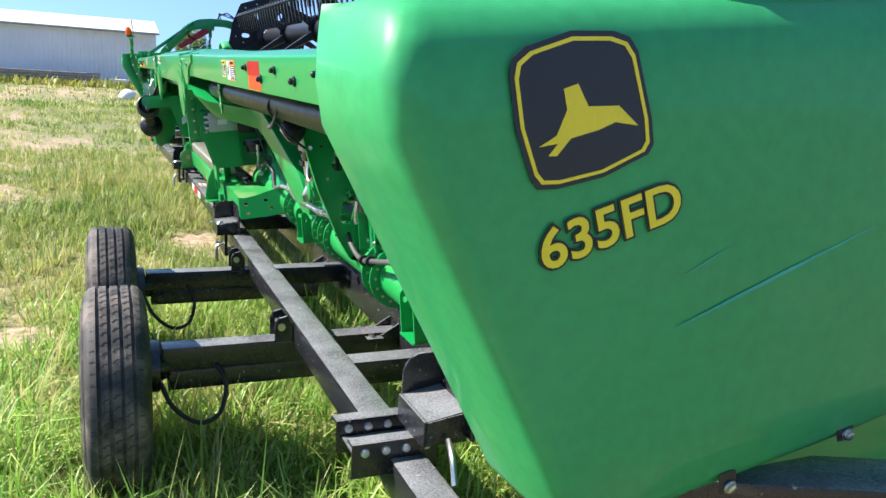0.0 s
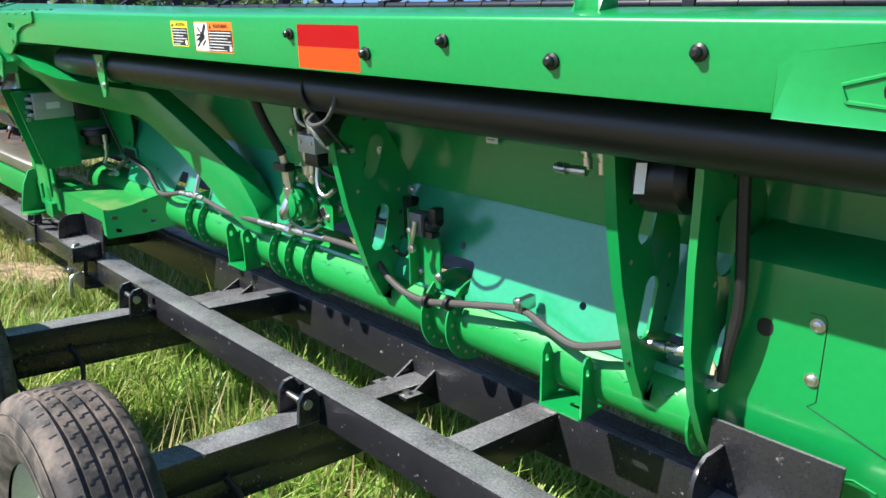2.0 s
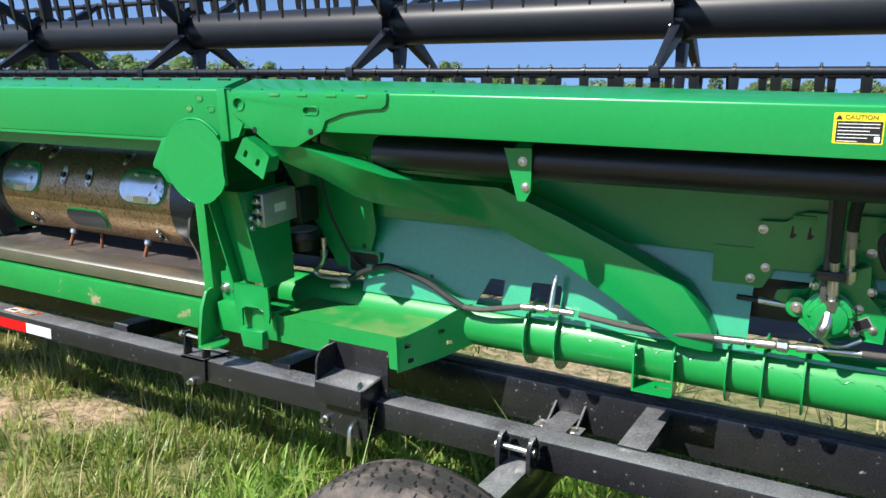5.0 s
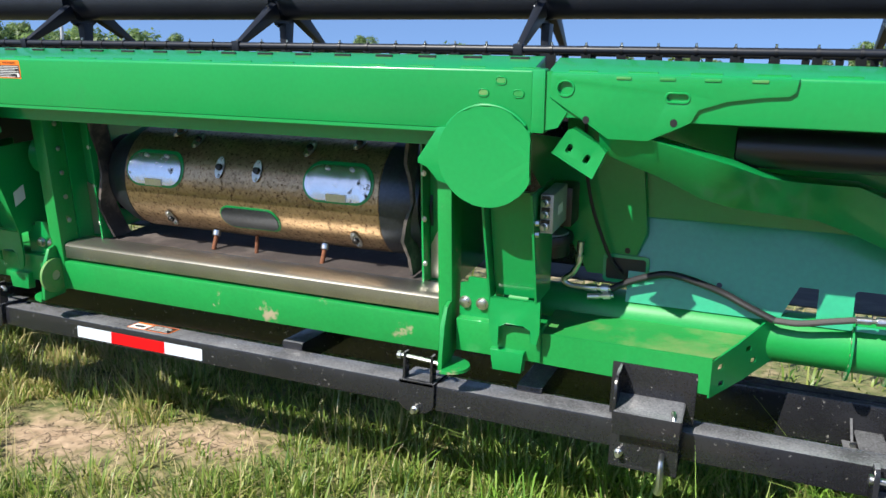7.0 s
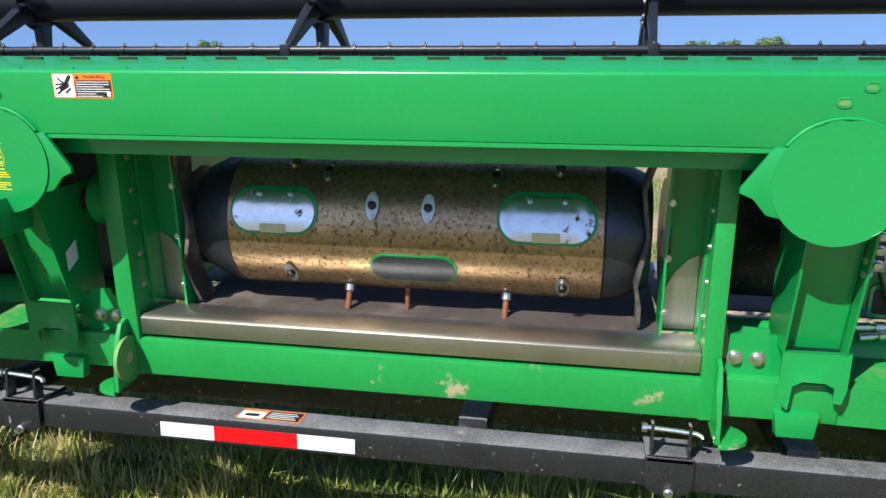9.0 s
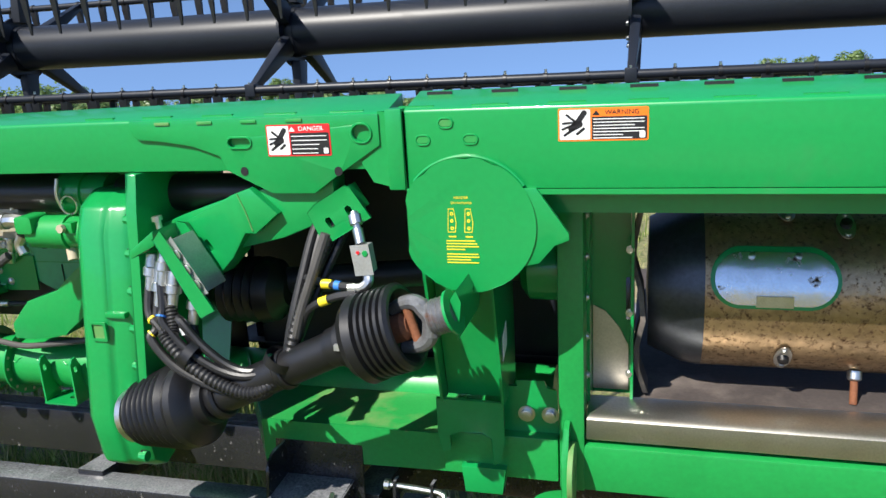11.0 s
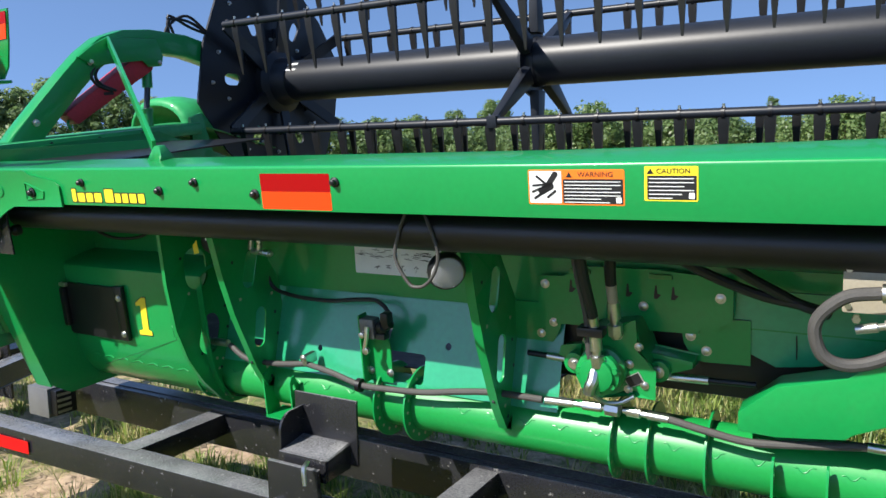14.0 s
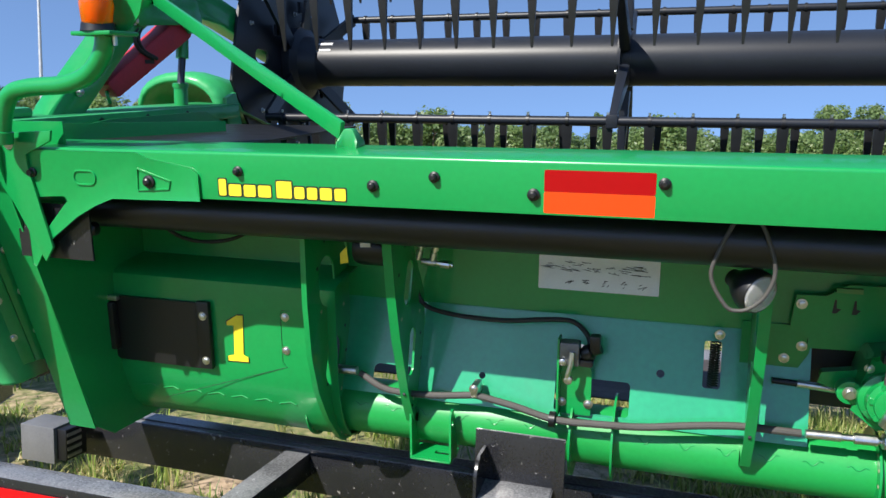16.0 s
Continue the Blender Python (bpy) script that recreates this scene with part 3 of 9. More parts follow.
def side_frame(s):
    def mx(u):
        return s * u

    # main tube and upper drive tube
    a, b = band(s, 0.95, 5.22)
    part("main_tube", cyl((a, TY, TZ), (b, TY, TZ), TR, n=40), GREEN_TUBE, HD, smooth=30)
    a, b = band(s, 1.72 if s > 0 else 2.17, 5.12)
    part("drive_shield_tube", lathe((a, 0.135, 1.373), (1, 0, 0), [(0, 0.047), (0.004, 0.052), (b - a - 0.004, 0.052), (b - a, 0.047)], n=36), BLACK_PLASTIC, HD, "black plastic drive shaft tube")
    # back sheets
    a, b = band(s, 1.42 if s > 0 else 1.95, 4.52)
    part("upper_back_sheet", plate([(a, 1.066), (b, 1.066), (b, 1.485), (a, 1.485)], 0.004, lambda u, v, w: (u, 0.494 + 0.05 * (v - 1.07) + w, v)), GREEN, HD)
    holes = [rounded(*(band(s, 3.572, 3.692) if s > 0 else (-3.80, -3.638)), 0.80, 0.892, 0.012), oval(mx(3.634 if s > 0 else 3.560), 0.924, 0.022, 0.022, 12),
             oval(mx(4.06), 0.868, 0.02, 0.02, 12), oval(mx(1.71), 0.87, 0.018, 0.018, 12), rounded(*band(s, 1.36, 1.50), 0.80, 0.88, 0.02),
             [(mx(u), v) for u, v in ((1.90, 0.80), (2.0, 0.80), (2.0, 0.893), (1.945, 0.893))][::s],
             rounded(*band(s, 2.10, 2.21), 0.80, 0.90, 0.012), rounded(*(band(s, 3.845, 3.865) if s > 0 else (-3.845, -3.77)), 0.80, 0.82 if s > 0 else 0.98, 0.006),
             rounded(*band(s, 4.26, 4.40), 0.805, 0.87, 0.02), rounded(*(band(s, 3.370, 3.420) if s > 0 else band(s, 3.405, 3.45)), 0.90, 1.02, 0.006),
             rounded(*(band(s, 2.80, 3.26) if s > 0 else (-3.26, -2.70)), 0.795, 1.0, 0.01)]
    holes = [h for h in holes if min(abs(u) for u, v in h) > min(abs(a), abs(b)) + 0.01]
    if s < 0:
        b = -3.185
        holes = [h for h in holes if max(u for u, v in h) < b - 0.01]
    outline = [(a, 0.785), (b, 0.785), (b, 1.084), (a, 1.084)]
    part("lower_back_sheet", plate(outline, 0.004, lambda u, v, w: (u, 0.420 + 0.36 * (v - 0.785) + w, v), holes), GREEN_SHEET, HD)
    if s < 0:
        o = [(-1.95, 1.084), (-2.27, 1.084), (-2.26, 1.0), (-2.215, 0.952), (-2.20, 0.948), (-2.10, 0.948), (-2.085, 0.93), (-2.07, 0.84), (-2.03, 0.785), (-1.95, 0.785)]
        part("lower_back_sheet", plate(o, 0.004, lambda u, v, w: (u, 0.420 + 0.36 * (v - 0.785) + w, v)), GREEN, HD)
    # the sheet's lip along the tube, cut in a wavy weld line
    x = 2.2
    while x < 4.5:
        pts = []
        for k in range(6):
            an = radians(152 + (7 if k in (2, 3) else 0) + 2 * math.sin(9 * x + k))
            pts.append((mx(x + 0.010 * k), TY + (TR + 0.0006) * math.cos(an), TZ + (TR + 0.0006) * math.sin(an)))
        part("weld_bead", sweep(pts, 0.0016, n=6, steps=2), GREEN, HD)
        x += 0.105
    # rings round the tube
    for x in (2.105, 2.215, 2.755, 2.855, 2.965, 3.575, 3.675, 4.395, 4.50) if s > 0 else (2.16, 2.265, 2.77, 2.92, 3.02, 3.675, 3.79, 4.50, 4.60):
        big = 0.124 if 3.5 < x < 3.8 else 0.114
        bm = lathe((mx(x) - 0.003, TY, TZ), (1, 0, 0), [(0, 0.084), (0, big), (0.006, big), (0.006, 0.084)], n=40, caps=False)
        ring = part("tube_ring", bm, GREEN, HD)
        # pale dots painted in for light seen through the ring's holes
        dots = bmesh.new()
        for i in range(9):
            an = radians(110 + 22 * i)
            cyl((mx(x) - 0.0034, TY + 0.101 * math.cos(an), TZ + 0.101 * math.sin(an)), (mx(x) + 0.0034, TY + 0.101 * math.cos(an), TZ + 0.101 * math.sin(an)), 0.0055, n=8, bm=dots)
        tagged(part("ring_holes", dots, TAN, ring), kind="stuff")
    # hanging brackets on the tube
    for x in (2.545, 4.075) if s > 0 else (2.548, 4.19):
        br = None
        for d in (-0.06, 0.06):
            o = [(0.352, 0.765), (0.362, 0.782), (0.378, 0.785), (0.40, 0.74), (0.42, 0.63), (0.352, 0.63)]
            bm = plate(o, 0.006, at_x(mx(x) + d - 0.003), [oval(0.370, 0.745, 0.014, 0.022, 10)])
            br = part("hanger_cheek", bm, GREEN, br or HD)
        part("bracket_foot", plate(rounded(mx(x) - 0.063, mx(x) + 0.063, 0.345, 0.44, 0.006), 0.006, at_z(0.626), [oval(mx(x) + 0.025, 0.395, 0.05, 0.02, 14)]), GREEN, br)
    # ribs with a flange on the rear edge
    for x, kind in ((3.385, "plain"), (4.275, "plain"), (4.455, "curved")) if s > 0 else ((3.335, "plain"), (4.255, "plain"), (4.50, "curved")):
        o = rib_outline(kind)
        if kind == "plain":
            holes = [oval(0.36, 1.16, 0.055, 0.13, 18, -20), oval(0.375, 0.95, 0.05, 0.14, 18, -14)]
        else:
            holes = [oval(0.345, 1.15, 0.10, 0.15, 20), oval(0.37, 0.90, 0.09, 0.15, 20, -20)]
        rib = part("rib_plate", plate(o, 0.006, at_x(mx(x) - 0.003), holes), GREEN, HD, bevel=0.0012)
        edge = [o[0]] + o[:3:-1] if kind == "plain" else [o[0]] + o[:4:-1]
        w = 0.013 if kind == "plain" else 0.008
        part("rib_flange", loft([(mx(x) - w, [(y - 0.005, z) for y, z in edge] + [(y, z) for y, z in edge[::-1]]),
                                 (mx(x) + w, [(y - 0.005, z) for y, z in edge] + [(y, z) for y, z in edge[::-1]])]), GREEN, rib)
        for i, (y, z) in enumerate(((0.45, 1.05), (0.455, 0.98), (0.455, 0.90), (0.30, 1.29), (0.335, 1.27), (0.285, 1.20), (0.30, 1.07), (0.32, 0.84), (0.40, 0.76), (0.385, 0.80))):
            part("hole_dot", cyl((mx(x) - 0.0035, y, z), (mx(x) + 0.0035, y, z), 0.006, n=8), INK if i % 3 else TAN, rib)
    # end box
    prof = [(0.50, 1.158), (0.43, 1.150), (0.349, 1.134), (0.337, 1.122), (0.335, 1.10), (0.335, 0.86), (0.340, 0.80), (0.355, 0.735), (0.378, 0.68), (0.415, 0.635), (0.47, 0.612), (0.54, 0.612)]
    box = part("end_box", sheet(prof, band(s, 4.47, 5.27), thick=-0.005), GREEN, HD)
    part("upper_end_sheet", bx(*band(s, 4.5, 5.27), 0.492, 0.498, 1.10, 1.48), GREEN, HD)
    for u, v in ((4.635, 1.03), (4.637, 0.925)):
        bolt(mx(u), 0.335, v, parent=box, r=0.009)
    rim = bmesh.new()
    sweep([(mx(u), 0.3345, v) for u, v in ((4.62, 1.05), (4.645, 1.05), (4.65, 1.04), (4.65, 0.885), (4.635, 0.872), (5.08, 0.72))], 0.0009, n=6, steps=1, bm=rim)
    part("panel_seam", rim, INK, box)
    seam = bmesh.new()
    x = 4.62
    while x < 5.2:
        sweep([(mx(x), 0.351, 0.744), (mx(x + 0.02), 0.3505, 0.752), (mx(x + 0.06), 0.3515, 0.742)], 0.002, n=6, steps=1, bm=seam)
        x += 0.085
    tagged(part("weld_bead", seam, GREEN, box), kind="stuff")
    # end sheet with its folded rear flange
    xe, xf, yb = (5.275, 5.20, 0.285) if s > 0 else (5.247, 5.345, 0.20)
    o = [(-0.035, 1.56), (-0.03, 1.50), (yb, 0.655), (yb + 0.07, 0.60), (0.52, 0.585), (1.7, 0.42), (1.9, 0.50), (1.75, 1.25), (0.9, 1.60), (0.4, 1.60)]
    part("end_sheet", plate(o, 0.006, at_x(mx(xe) - 0.003)), GREEN, HD)
    lo, hi = sorted((mx(xe), mx(xf)))
    part("end_flange", loft([(x, [(-0.038, 1.55), (yb - 0.005, 0.65), (yb, 0.652), (-0.033, 1.552)]) for x in (lo, hi)]), GREEN, HD)


both(side_frame)


def shield(s):
    """The rounded plastic end shield: a skin whose rear edge leans forward towards the bottom."""
    wide, rim = (5.50, 5.222) if s > 0 else (5.575, 5.395)
    zs = [0.868, 0.876, 0.90, 1.0, 1.1, 1.2, 1.3, 1.4, 1.46, 1.52, 1.56, 1.595, 1.615, 1.622]
    if s < 0:
        zs[:3] = [0.832, 0.84, 0.87]
    rows = []
    for z in zs:
        yb = 0.052 - 0.262 * min(1.0, max(0.0, z - 0.86) / 0.60)
        if z > 1.46:
            yb = -0.21 + 0.02 * ((z - 1.46) / 0.16) ** 2
        if s > 0:
            yb = -0.185 + 0.408 * max(0.0, 1.478 - z) + (0.02 * ((z - 1.46) / 0.16) ** 2 if z > 1.46 else 0.0)
        pull = max(0.0, (z - 1.53) / 0.092)
        k = 0.11 * (1 - math.sqrt(max(0.0, 1 - pull * pull)))
        lip = 0.02 * max(0.0, (0.9 - z) / 0.032)
        x1 = wide - 0.8 * k - lip
        f = max(0.0, 1 - (z - 0.83) / 0.35) ** 2
        if s > 0:
            rows.append([(rim, yb + 0.10, z), (rim, yb + 0.014, z), (rim + 0.010, yb + 0.002, z), (rim + 0.035, yb - 0.004 + 0.3 * k, z), (5.39, yb + 0.002 + 0.3 * k, z),
                         (x1 - 0.028, yb + 0.012 + 0.3 * k, z), (x1 - 0.014, yb + 0.019 + 0.3 * k, z), (x1 - 0.005, yb + 0.030 + 0.3 * k, z), (x1, yb + 0.046 + 0.3 * k, z), (x1, yb + 0.062 + 0.3 * k, z), (x1, yb + 0.14 + 0.3 * k, z),
                         (x1 + 0.004, 0.6, z + 0.03 * f), (x1, 1.2, z + 0.10 * f), (x1 - 0.05, 1.75, z - 0.25 * (z - 0.868) + 0.12 * f)])
            continue
        rows.append([(rim, yb + 0.13, z), (rim, yb + 0.03, z), (rim + 0.012, yb + 0.008, z), (rim + 0.037, yb - 0.002 + 0.3 * k, z), (rim + 0.080, yb + 0.006 + 0.3 * k, z),
                     (x1 - 0.035, yb + 0.026 + 0.3 * k, z), (x1 - 0.014, yb + 0.036 + 0.3 * k, z), (x1 - 0.004, yb + 0.050 + 0.3 * k, z), (x1, yb + 0.075 + 0.3 * k, z),
                     (x1 + 0.004, 0.6, z + 0.03 * f), (x1, 1.2, z + 0.10 * f), (x1 - 0.05, 1.75, z - 0.25 * (z - 0.868) + 0.12 * f)])
    bm = bmesh.new()
    v = [[bm.verts.new((s * x, y, z)) for x, y, z in r] for r in rows]
    for a, b in zip(v, v[1:]):
        for i in range(len(a) - 1):
            bm.faces.new((a[i], a[i + 1], b[i + 1], b[i]))
    top = v[-1]
    tip = [bm.verts.new((s * 5.33, w.co.y if i > 3 else w.co.y + 0.02, 1.615 if w.co.y < 1.3 else w.co.z)) for i, w in enumerate(top)]
    for i in range(3, len(top) - 1):
        bm.faces.new((top[i], top[i + 1], tip[i + 1], tip[i]))
    ob = part("end_shield", bm, GREEN_SHIELD, HD, "scuffed green plastic end shield", smooth=50)
    md = ob.modifiers.new("solid", "SOLIDIFY")
    md.thickness, md.offset = 0.005, -1
    # two bolted flanges behind the rounded edge, turned inwards
    for x0, x1, f0, f1, top in () if s > 0 else ((rim + 0.012, rim - 0.014, 0.0, 0.062, 1.545), (rim - 0.011, rim - 0.040, 0.067, 0.13, 1.60)):
        y1 = -0.105 - 0.279 * (top - 1.505)
        bm = bmesh.new()
        w = [bm.verts.new((s * (x + k), y + f, z)) for k in (0.0, 0.004) for x, f, y, z in ((x0, f0, y1, top), (x1, f1, y1, top), (x1, f1, 0.068, 0.885), (x0, f0, 0.068, 0.885))]
        for q in ((0, 1, 2, 3), (7, 6, 5, 4), (0, 4, 5, 1), (1, 5, 6, 2), (2, 6, 7, 3), (3, 7, 4, 0)):
            bm.faces.new([w[n] for n in q])
        bmesh.ops.recalc_face_normals(bm, faces=bm.faces)
        strip = part("shield_flange", bm, GREEN, HD, bevel=0.001)
        for k in range(5):
            f = 0.12 + 0.185 * k
            bolt(s * (x0 + x1) / 2, y1 + (0.068 - y1) * f + (f0 + f1) / 2, top + (0.885 - top) * f, (0.91, -0.40, -0.1), 0.008, 0.008, parent=strip)
    # bolted lip along the lower edge, with square notches
    for y in (0.353, 0.605):
        nt = part("shield_notch", plate(rounded(y - 0.018, y + 0.016, 0.895 if y > 0.5 else 0.87, 0.935 if y > 0.5 else 0.905, 0.004), 0.001, at_x(s * (wide + 0.003) - 0.0005)), INK, ob)
        bolt(s * (wide + 0.003), y + 0.004, (0.905 if y > 0.5 else 0.878), (s, 0, -0.2), 0.008, 0.008, parent=nt)
    return ob


SHIELD = {s: shield(s) for s in (1, -1)}


def shield_marks():
    """Badge and model lettering on the outer face of one shield."""
    x = 5.5035
    fore = 0.013
    face = Matrix(((0, 0, 1, x), (1, 0, 0, 0), (0, 1, 0, 0), (0, 0, 0, 1)))
    o = [(-0.034, 1.535), (-0.030, 1.553), (-0.012, 1.566), (0.05, 1.582), (0.11, 1.580), (0.135, 1.572), (0.148, 1.555), (0.172, 1.47), (0.176, 1.437), (0.168, 1.425), (0.10, 1.402),
         (0.03, 1.394), (0.004, 1.396), (-0.006, 1.408), (-0.026, 1.47)]
    o = [(u + fore, v - 0.010) for u, v in o]
    badge = part("badge", plate(o, 0.0012, at_x(x)), NAVY, SHIELD[1], "dark blue shield badge with a yellow rim")
    c = (0.07 + fore, 1.475)

    def inset(k):
        return [(c[0] + (u - c[0]) * k, c[1] + (v - c[1]) * k) for u, v in o]

    part("badge_rim", plate(inset(0.93), 0.0012, at_x(x + 0.0012), [inset(0.88)]), YELLOW, badge)
    mark = [(0.005, 1.448), (0.03, 1.46), (0.045, 1.49), (0.04, 1.515), (0.06, 1.52), (0.075, 1.492), (0.12, 1.49), (0.15, 1.463), (0.115, 1.47), (0.09, 1.462), (0.05, 1.455), (0.03, 1.435), (0.018, 1.436), (0.032, 1.45)]
    mark = [(u + fore, v - 0.010) for u, v in mark]
    part("badge_mark", plate(mark, 0.0012, at_x(x + 0.0012)), YELLOW, badge)
    m = Matrix.Translation((x + 0.001, 0.115 + fore, 1.326)) @ Matrix(((0, 0, 1, 0), (1, 0, 0, 0), (0, 1, 0, 0), (0, 0, 0, 1))) @ Matrix.Rotation(radians(12), 4, "Z")
    letters("635FD", 0.074, INK, SHIELD[1], m, "lettering_edge", 0.0006, squash=1.12, bold=0.0045)
    letters("635FD", 0.074, YELLOW, SHIELD[1], Matrix.Translation((0.0012, 0, 0)) @ m, "model_lettering", 0.0006, "yellow model number with a black edge", squash=1.12, bold=0.0012)
    # a long bluish scuff and small scratches in the plastic
    for (u0, v0), (u1, v1), w in (((0.24, 1.165), (0.62, 1.262), 0.010), ((0.10, 1.395), (0.17, 1.41), 0.002), ((0.02, 1.30), (0.10, 1.325), 0.0015), ((0.25, 1.24), (0.33, 1.27), 0.003), ((0.0, 1.55), (0.03, 1.552), 0.003)):
        n = 10
        pts = [(u0 + (u1 - u0) * i / n, v0 + (v1 - v0) * i / n + 0.002 * math.sin(3.1 * i)) for i in range(n + 1)]
        wd = [0.5 * w * (0.25 + math.sin(math.pi * i / n)) for i in range(n + 1)]
        part("scuff", plate([(u, v - q / 2) for (u, v), q in zip(pts, wd)] + [(u, v + q / 2) for (u, v), q in zip(pts[::-1], wd[::-1])], 0.0004, at_x(x + 0.0006)), SCUFF, SHIELD[1])


shield_marks()

# the header: centre opening
def centre():
    part("lower_beam", bx(-0.86, 0.86, 0.172, 0.30, 0.612, 0.735), GREEN_WORN, HD, "lower cross beam with paint worn off", bevel=0.008)
    part("wear_strip", loft([(x, [(0.180, 0.748), (0.180, 0.802), (0.195, 0.812), (0.30, 0.812), (0.30, 0.748)]) for x in (-0.842, 0.842)]), STAINLESS, HD, "bare metal wear strip", bevel=0.004)
    part("deck_belt", bx(-0.74, 0.74, 0.30, 1.45, 0.795, 0.803), BELT, HD, "dusty rubber draper belt")
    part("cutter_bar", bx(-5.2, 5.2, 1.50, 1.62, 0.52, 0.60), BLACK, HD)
    part("deck_front", sheet([(0.55, 0.80), (1.0, 0.72), (1.5, 0.60)], (-5.2, -3.28)), BELT, HD)
    part("deck_front", sheet([(0.55, 0.80), (1.0, 0.72), (1.5, 0.60)], (-2.08, -0.75)), BELT, HD)
    part("deck_front", sheet([(0.54, 0.86), (1.0, 0.768), (1.5, 0.61)], (-3.28, -2.08)), BELT, HD)
    part("deck_front", sheet([(0.55, 0.80), (1.0, 0.72), (1.5, 0.60)], (0.75, 5.2)), BELT, HD)
    part("beam_underside", bx(-0.94, 0.94, 0.06, 0.20, 1.342, 1.402), GREEN, HD)
    # drum
    dy, dz, dr = 0.50, 1.058, 0.214
    drum = part("feed_drum", lathe((-0.58, dy, dz), (1, 0, 0), [(0, dr - 0.003), (0.004, dr), (1.146, dr), (1.15, dr - 0.003)], n=64), DRUM, HD, "rust-streaked bare steel feed drum")
    for s in (1, -1):
        part("drum_cone", lathe((s * 0.572, dy, dz), (s, 0, 0), [(0, dr + 0.002), (0.05, dr - 0.006), (0.13, dr * 0.80), (0.135, 0.02)], n=48), DRUM_DARK, drum)
        part("flight_edge", lathe((s * 0.745, dy, dz), (s, 0, 0), [(0, 0.03), (0, 0.165), (0.01, 0.165), (0.01, 0.03)], n=48, caps=False), DRUM_DARK, drum)

    def on_drum(x, z, out=0.0):
        y = dy - math.sqrt(max(0.0, (dr + out) ** 2 - (z - dz) ** 2))
        return Vector((x, y, z))

    def curved(outline, lift, material, name, parent, holes=()):
        bm = plate(outline, 0.004, lambda u, v, w: (u, v, w), holes)
        bmesh.ops.triangulate(bm, faces=bm.faces)
        bmesh.ops.subdivide_edges(bm, edges=[e for e in bm.edges if abs(e.verts[0].co.y - e.verts[1].co.y) > 0.03], cuts=3)
        for q in bm.verts:
            w = lift + (0.003 if q.co.z > 0.002 else 0.0)
            q.co = on_drum(q.co.x, q.co.y, w)
        return part(name, bm, material, parent)

    for cx, cz, w, h in ((-0.420, 1.132, 0.262, 0.118), (0.405, 1.136, 0.268, 0.122)):
        curved(oval(cx, cz, w + 0.02, h + 0.02, 28), 0.001, GREEN, "cover_seat", drum)
        cov = curved(oval(cx, cz, w, h, 28), 0.005, HATCH, "hatch_cover", drum)
        for d in (-0.05, 0.05):
            n = on_drum(cx + d, cz + 0.05, 0.008)
            part("hatch_bolt", lathe(n, n - Vector((cx + d, dy, dz)), [(0, 0.008), (0.008, 0.008), (0.009, 0.005)], n=8), STEEL, cov)
        part("hatch_tab", bx(cx - 0.04, cx + 0.04, on_drum(cx, cz - 0.05, 0.012).y, on_drum(cx, cz - 0.05, 0.004).y, cz - 0.062, cz - 0.035), STEEL, cov)
    curved(oval(0.010, 0.966, 0.270, 0.100, 28), 0.001, GREEN, "cover_seat", drum)
    curved(oval(0.010, 0.966, 0.255, 0.086, 28), 0.006, DRUM_DARK, "hatch_cover", drum)
    # finger guides: almond plates with a dark bush
    for x, z in ((-0.111, 1.157), (0.059, 1.155), (-0.262, 1.240), (0.250, 1.238), (-0.388, 0.930), (0.455, 0.925), (-0.385, 1.262), (0.435, 1.260)):
        p = on_drum(x, z, 0.002)
        out = (p - Vector((x, dy, dz))).normalized()
        up = Vector((1, 0, 0)).cross(out)
        if up.z < 0:
            up = -up
        bm = bmesh.new()
        ol = [(0.020 * math.sin(a), (0.043 if abs(math.cos(a)) > 0.7 else 0.043) * math.cos(a)) for a in (2 * math.pi * i / 20 for i in range(20))]
        plate(ol, 0.004, lambda u, v, w, p=p, up=up, out=out: p + Vector((u, 0, 0)) + up * v + out * w, bm=bm)
        g = part("finger_guide", bm, STEEL, drum)
        part("finger_bush", lathe(p + out * 0.003, out, [(0, 0.014), (0.012, 0.012), (0.013, 0.006)], n=14), BLACK_PLASTIC, g)
        for d in (-0.031, 0.031):
            part("guide_bolt", lathe(p + up * d + out * 0.003, out, [(0, 0.007), (0.007, 0.006)], n=8), STEEL, g)
    for x, z in ((-0.215, 0.878), (0.285, 0.873)):
        p = on_drum(x, z, 0.0)
        f = part("retract_finger", cyl(p, p + Vector((-0.004, -0.03, -0.075)), 0.009, n=12), RUST, drum)
        part("finger_collar", lathe(p, (-0.05, -0.4, -1), [(0, 0.017), (0.02, 0.017), (0.024, 0.012)], n=14), STEEL, f)
    p = on_drum(-0.03, 0.872)
    part("retract_finger", cyl(p, p + Vector((0.0, -0.02, -0.10)), 0.008, n=12), RUST, drum)

    for s in (1, -1):
        post = part("centre_post", bx(*(band(s, 0.843, 0.893) if s > 0 else band(s, 0.845, 0.906)), 0.170, 0.262, 0.61, 1.404), GREEN_WORN, HD, bevel=0.006)
        for k in range(5):
            bolt(s * 0.843, 0.225, 0.90 + 0.10 * k, (-s, 0, 0), 0.007, 0.006, parent=post)
        part("opening_back", bx(*band(s, 0.744, 0.838), 0.345, 0.350, 0.80, 1.40), GREEN, HD)
        # black sheet stands in for the shade in the gap beside the post
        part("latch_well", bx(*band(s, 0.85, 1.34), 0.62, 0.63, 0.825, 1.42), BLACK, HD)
        part("opening_side", bx(*band(s, 0.838, 0.846), 0.262, 0.95, 0.80, 1.40), GREEN, HD)
        # rubber seal, slightly wavy
        bm = bmesh.new()
        ring = []
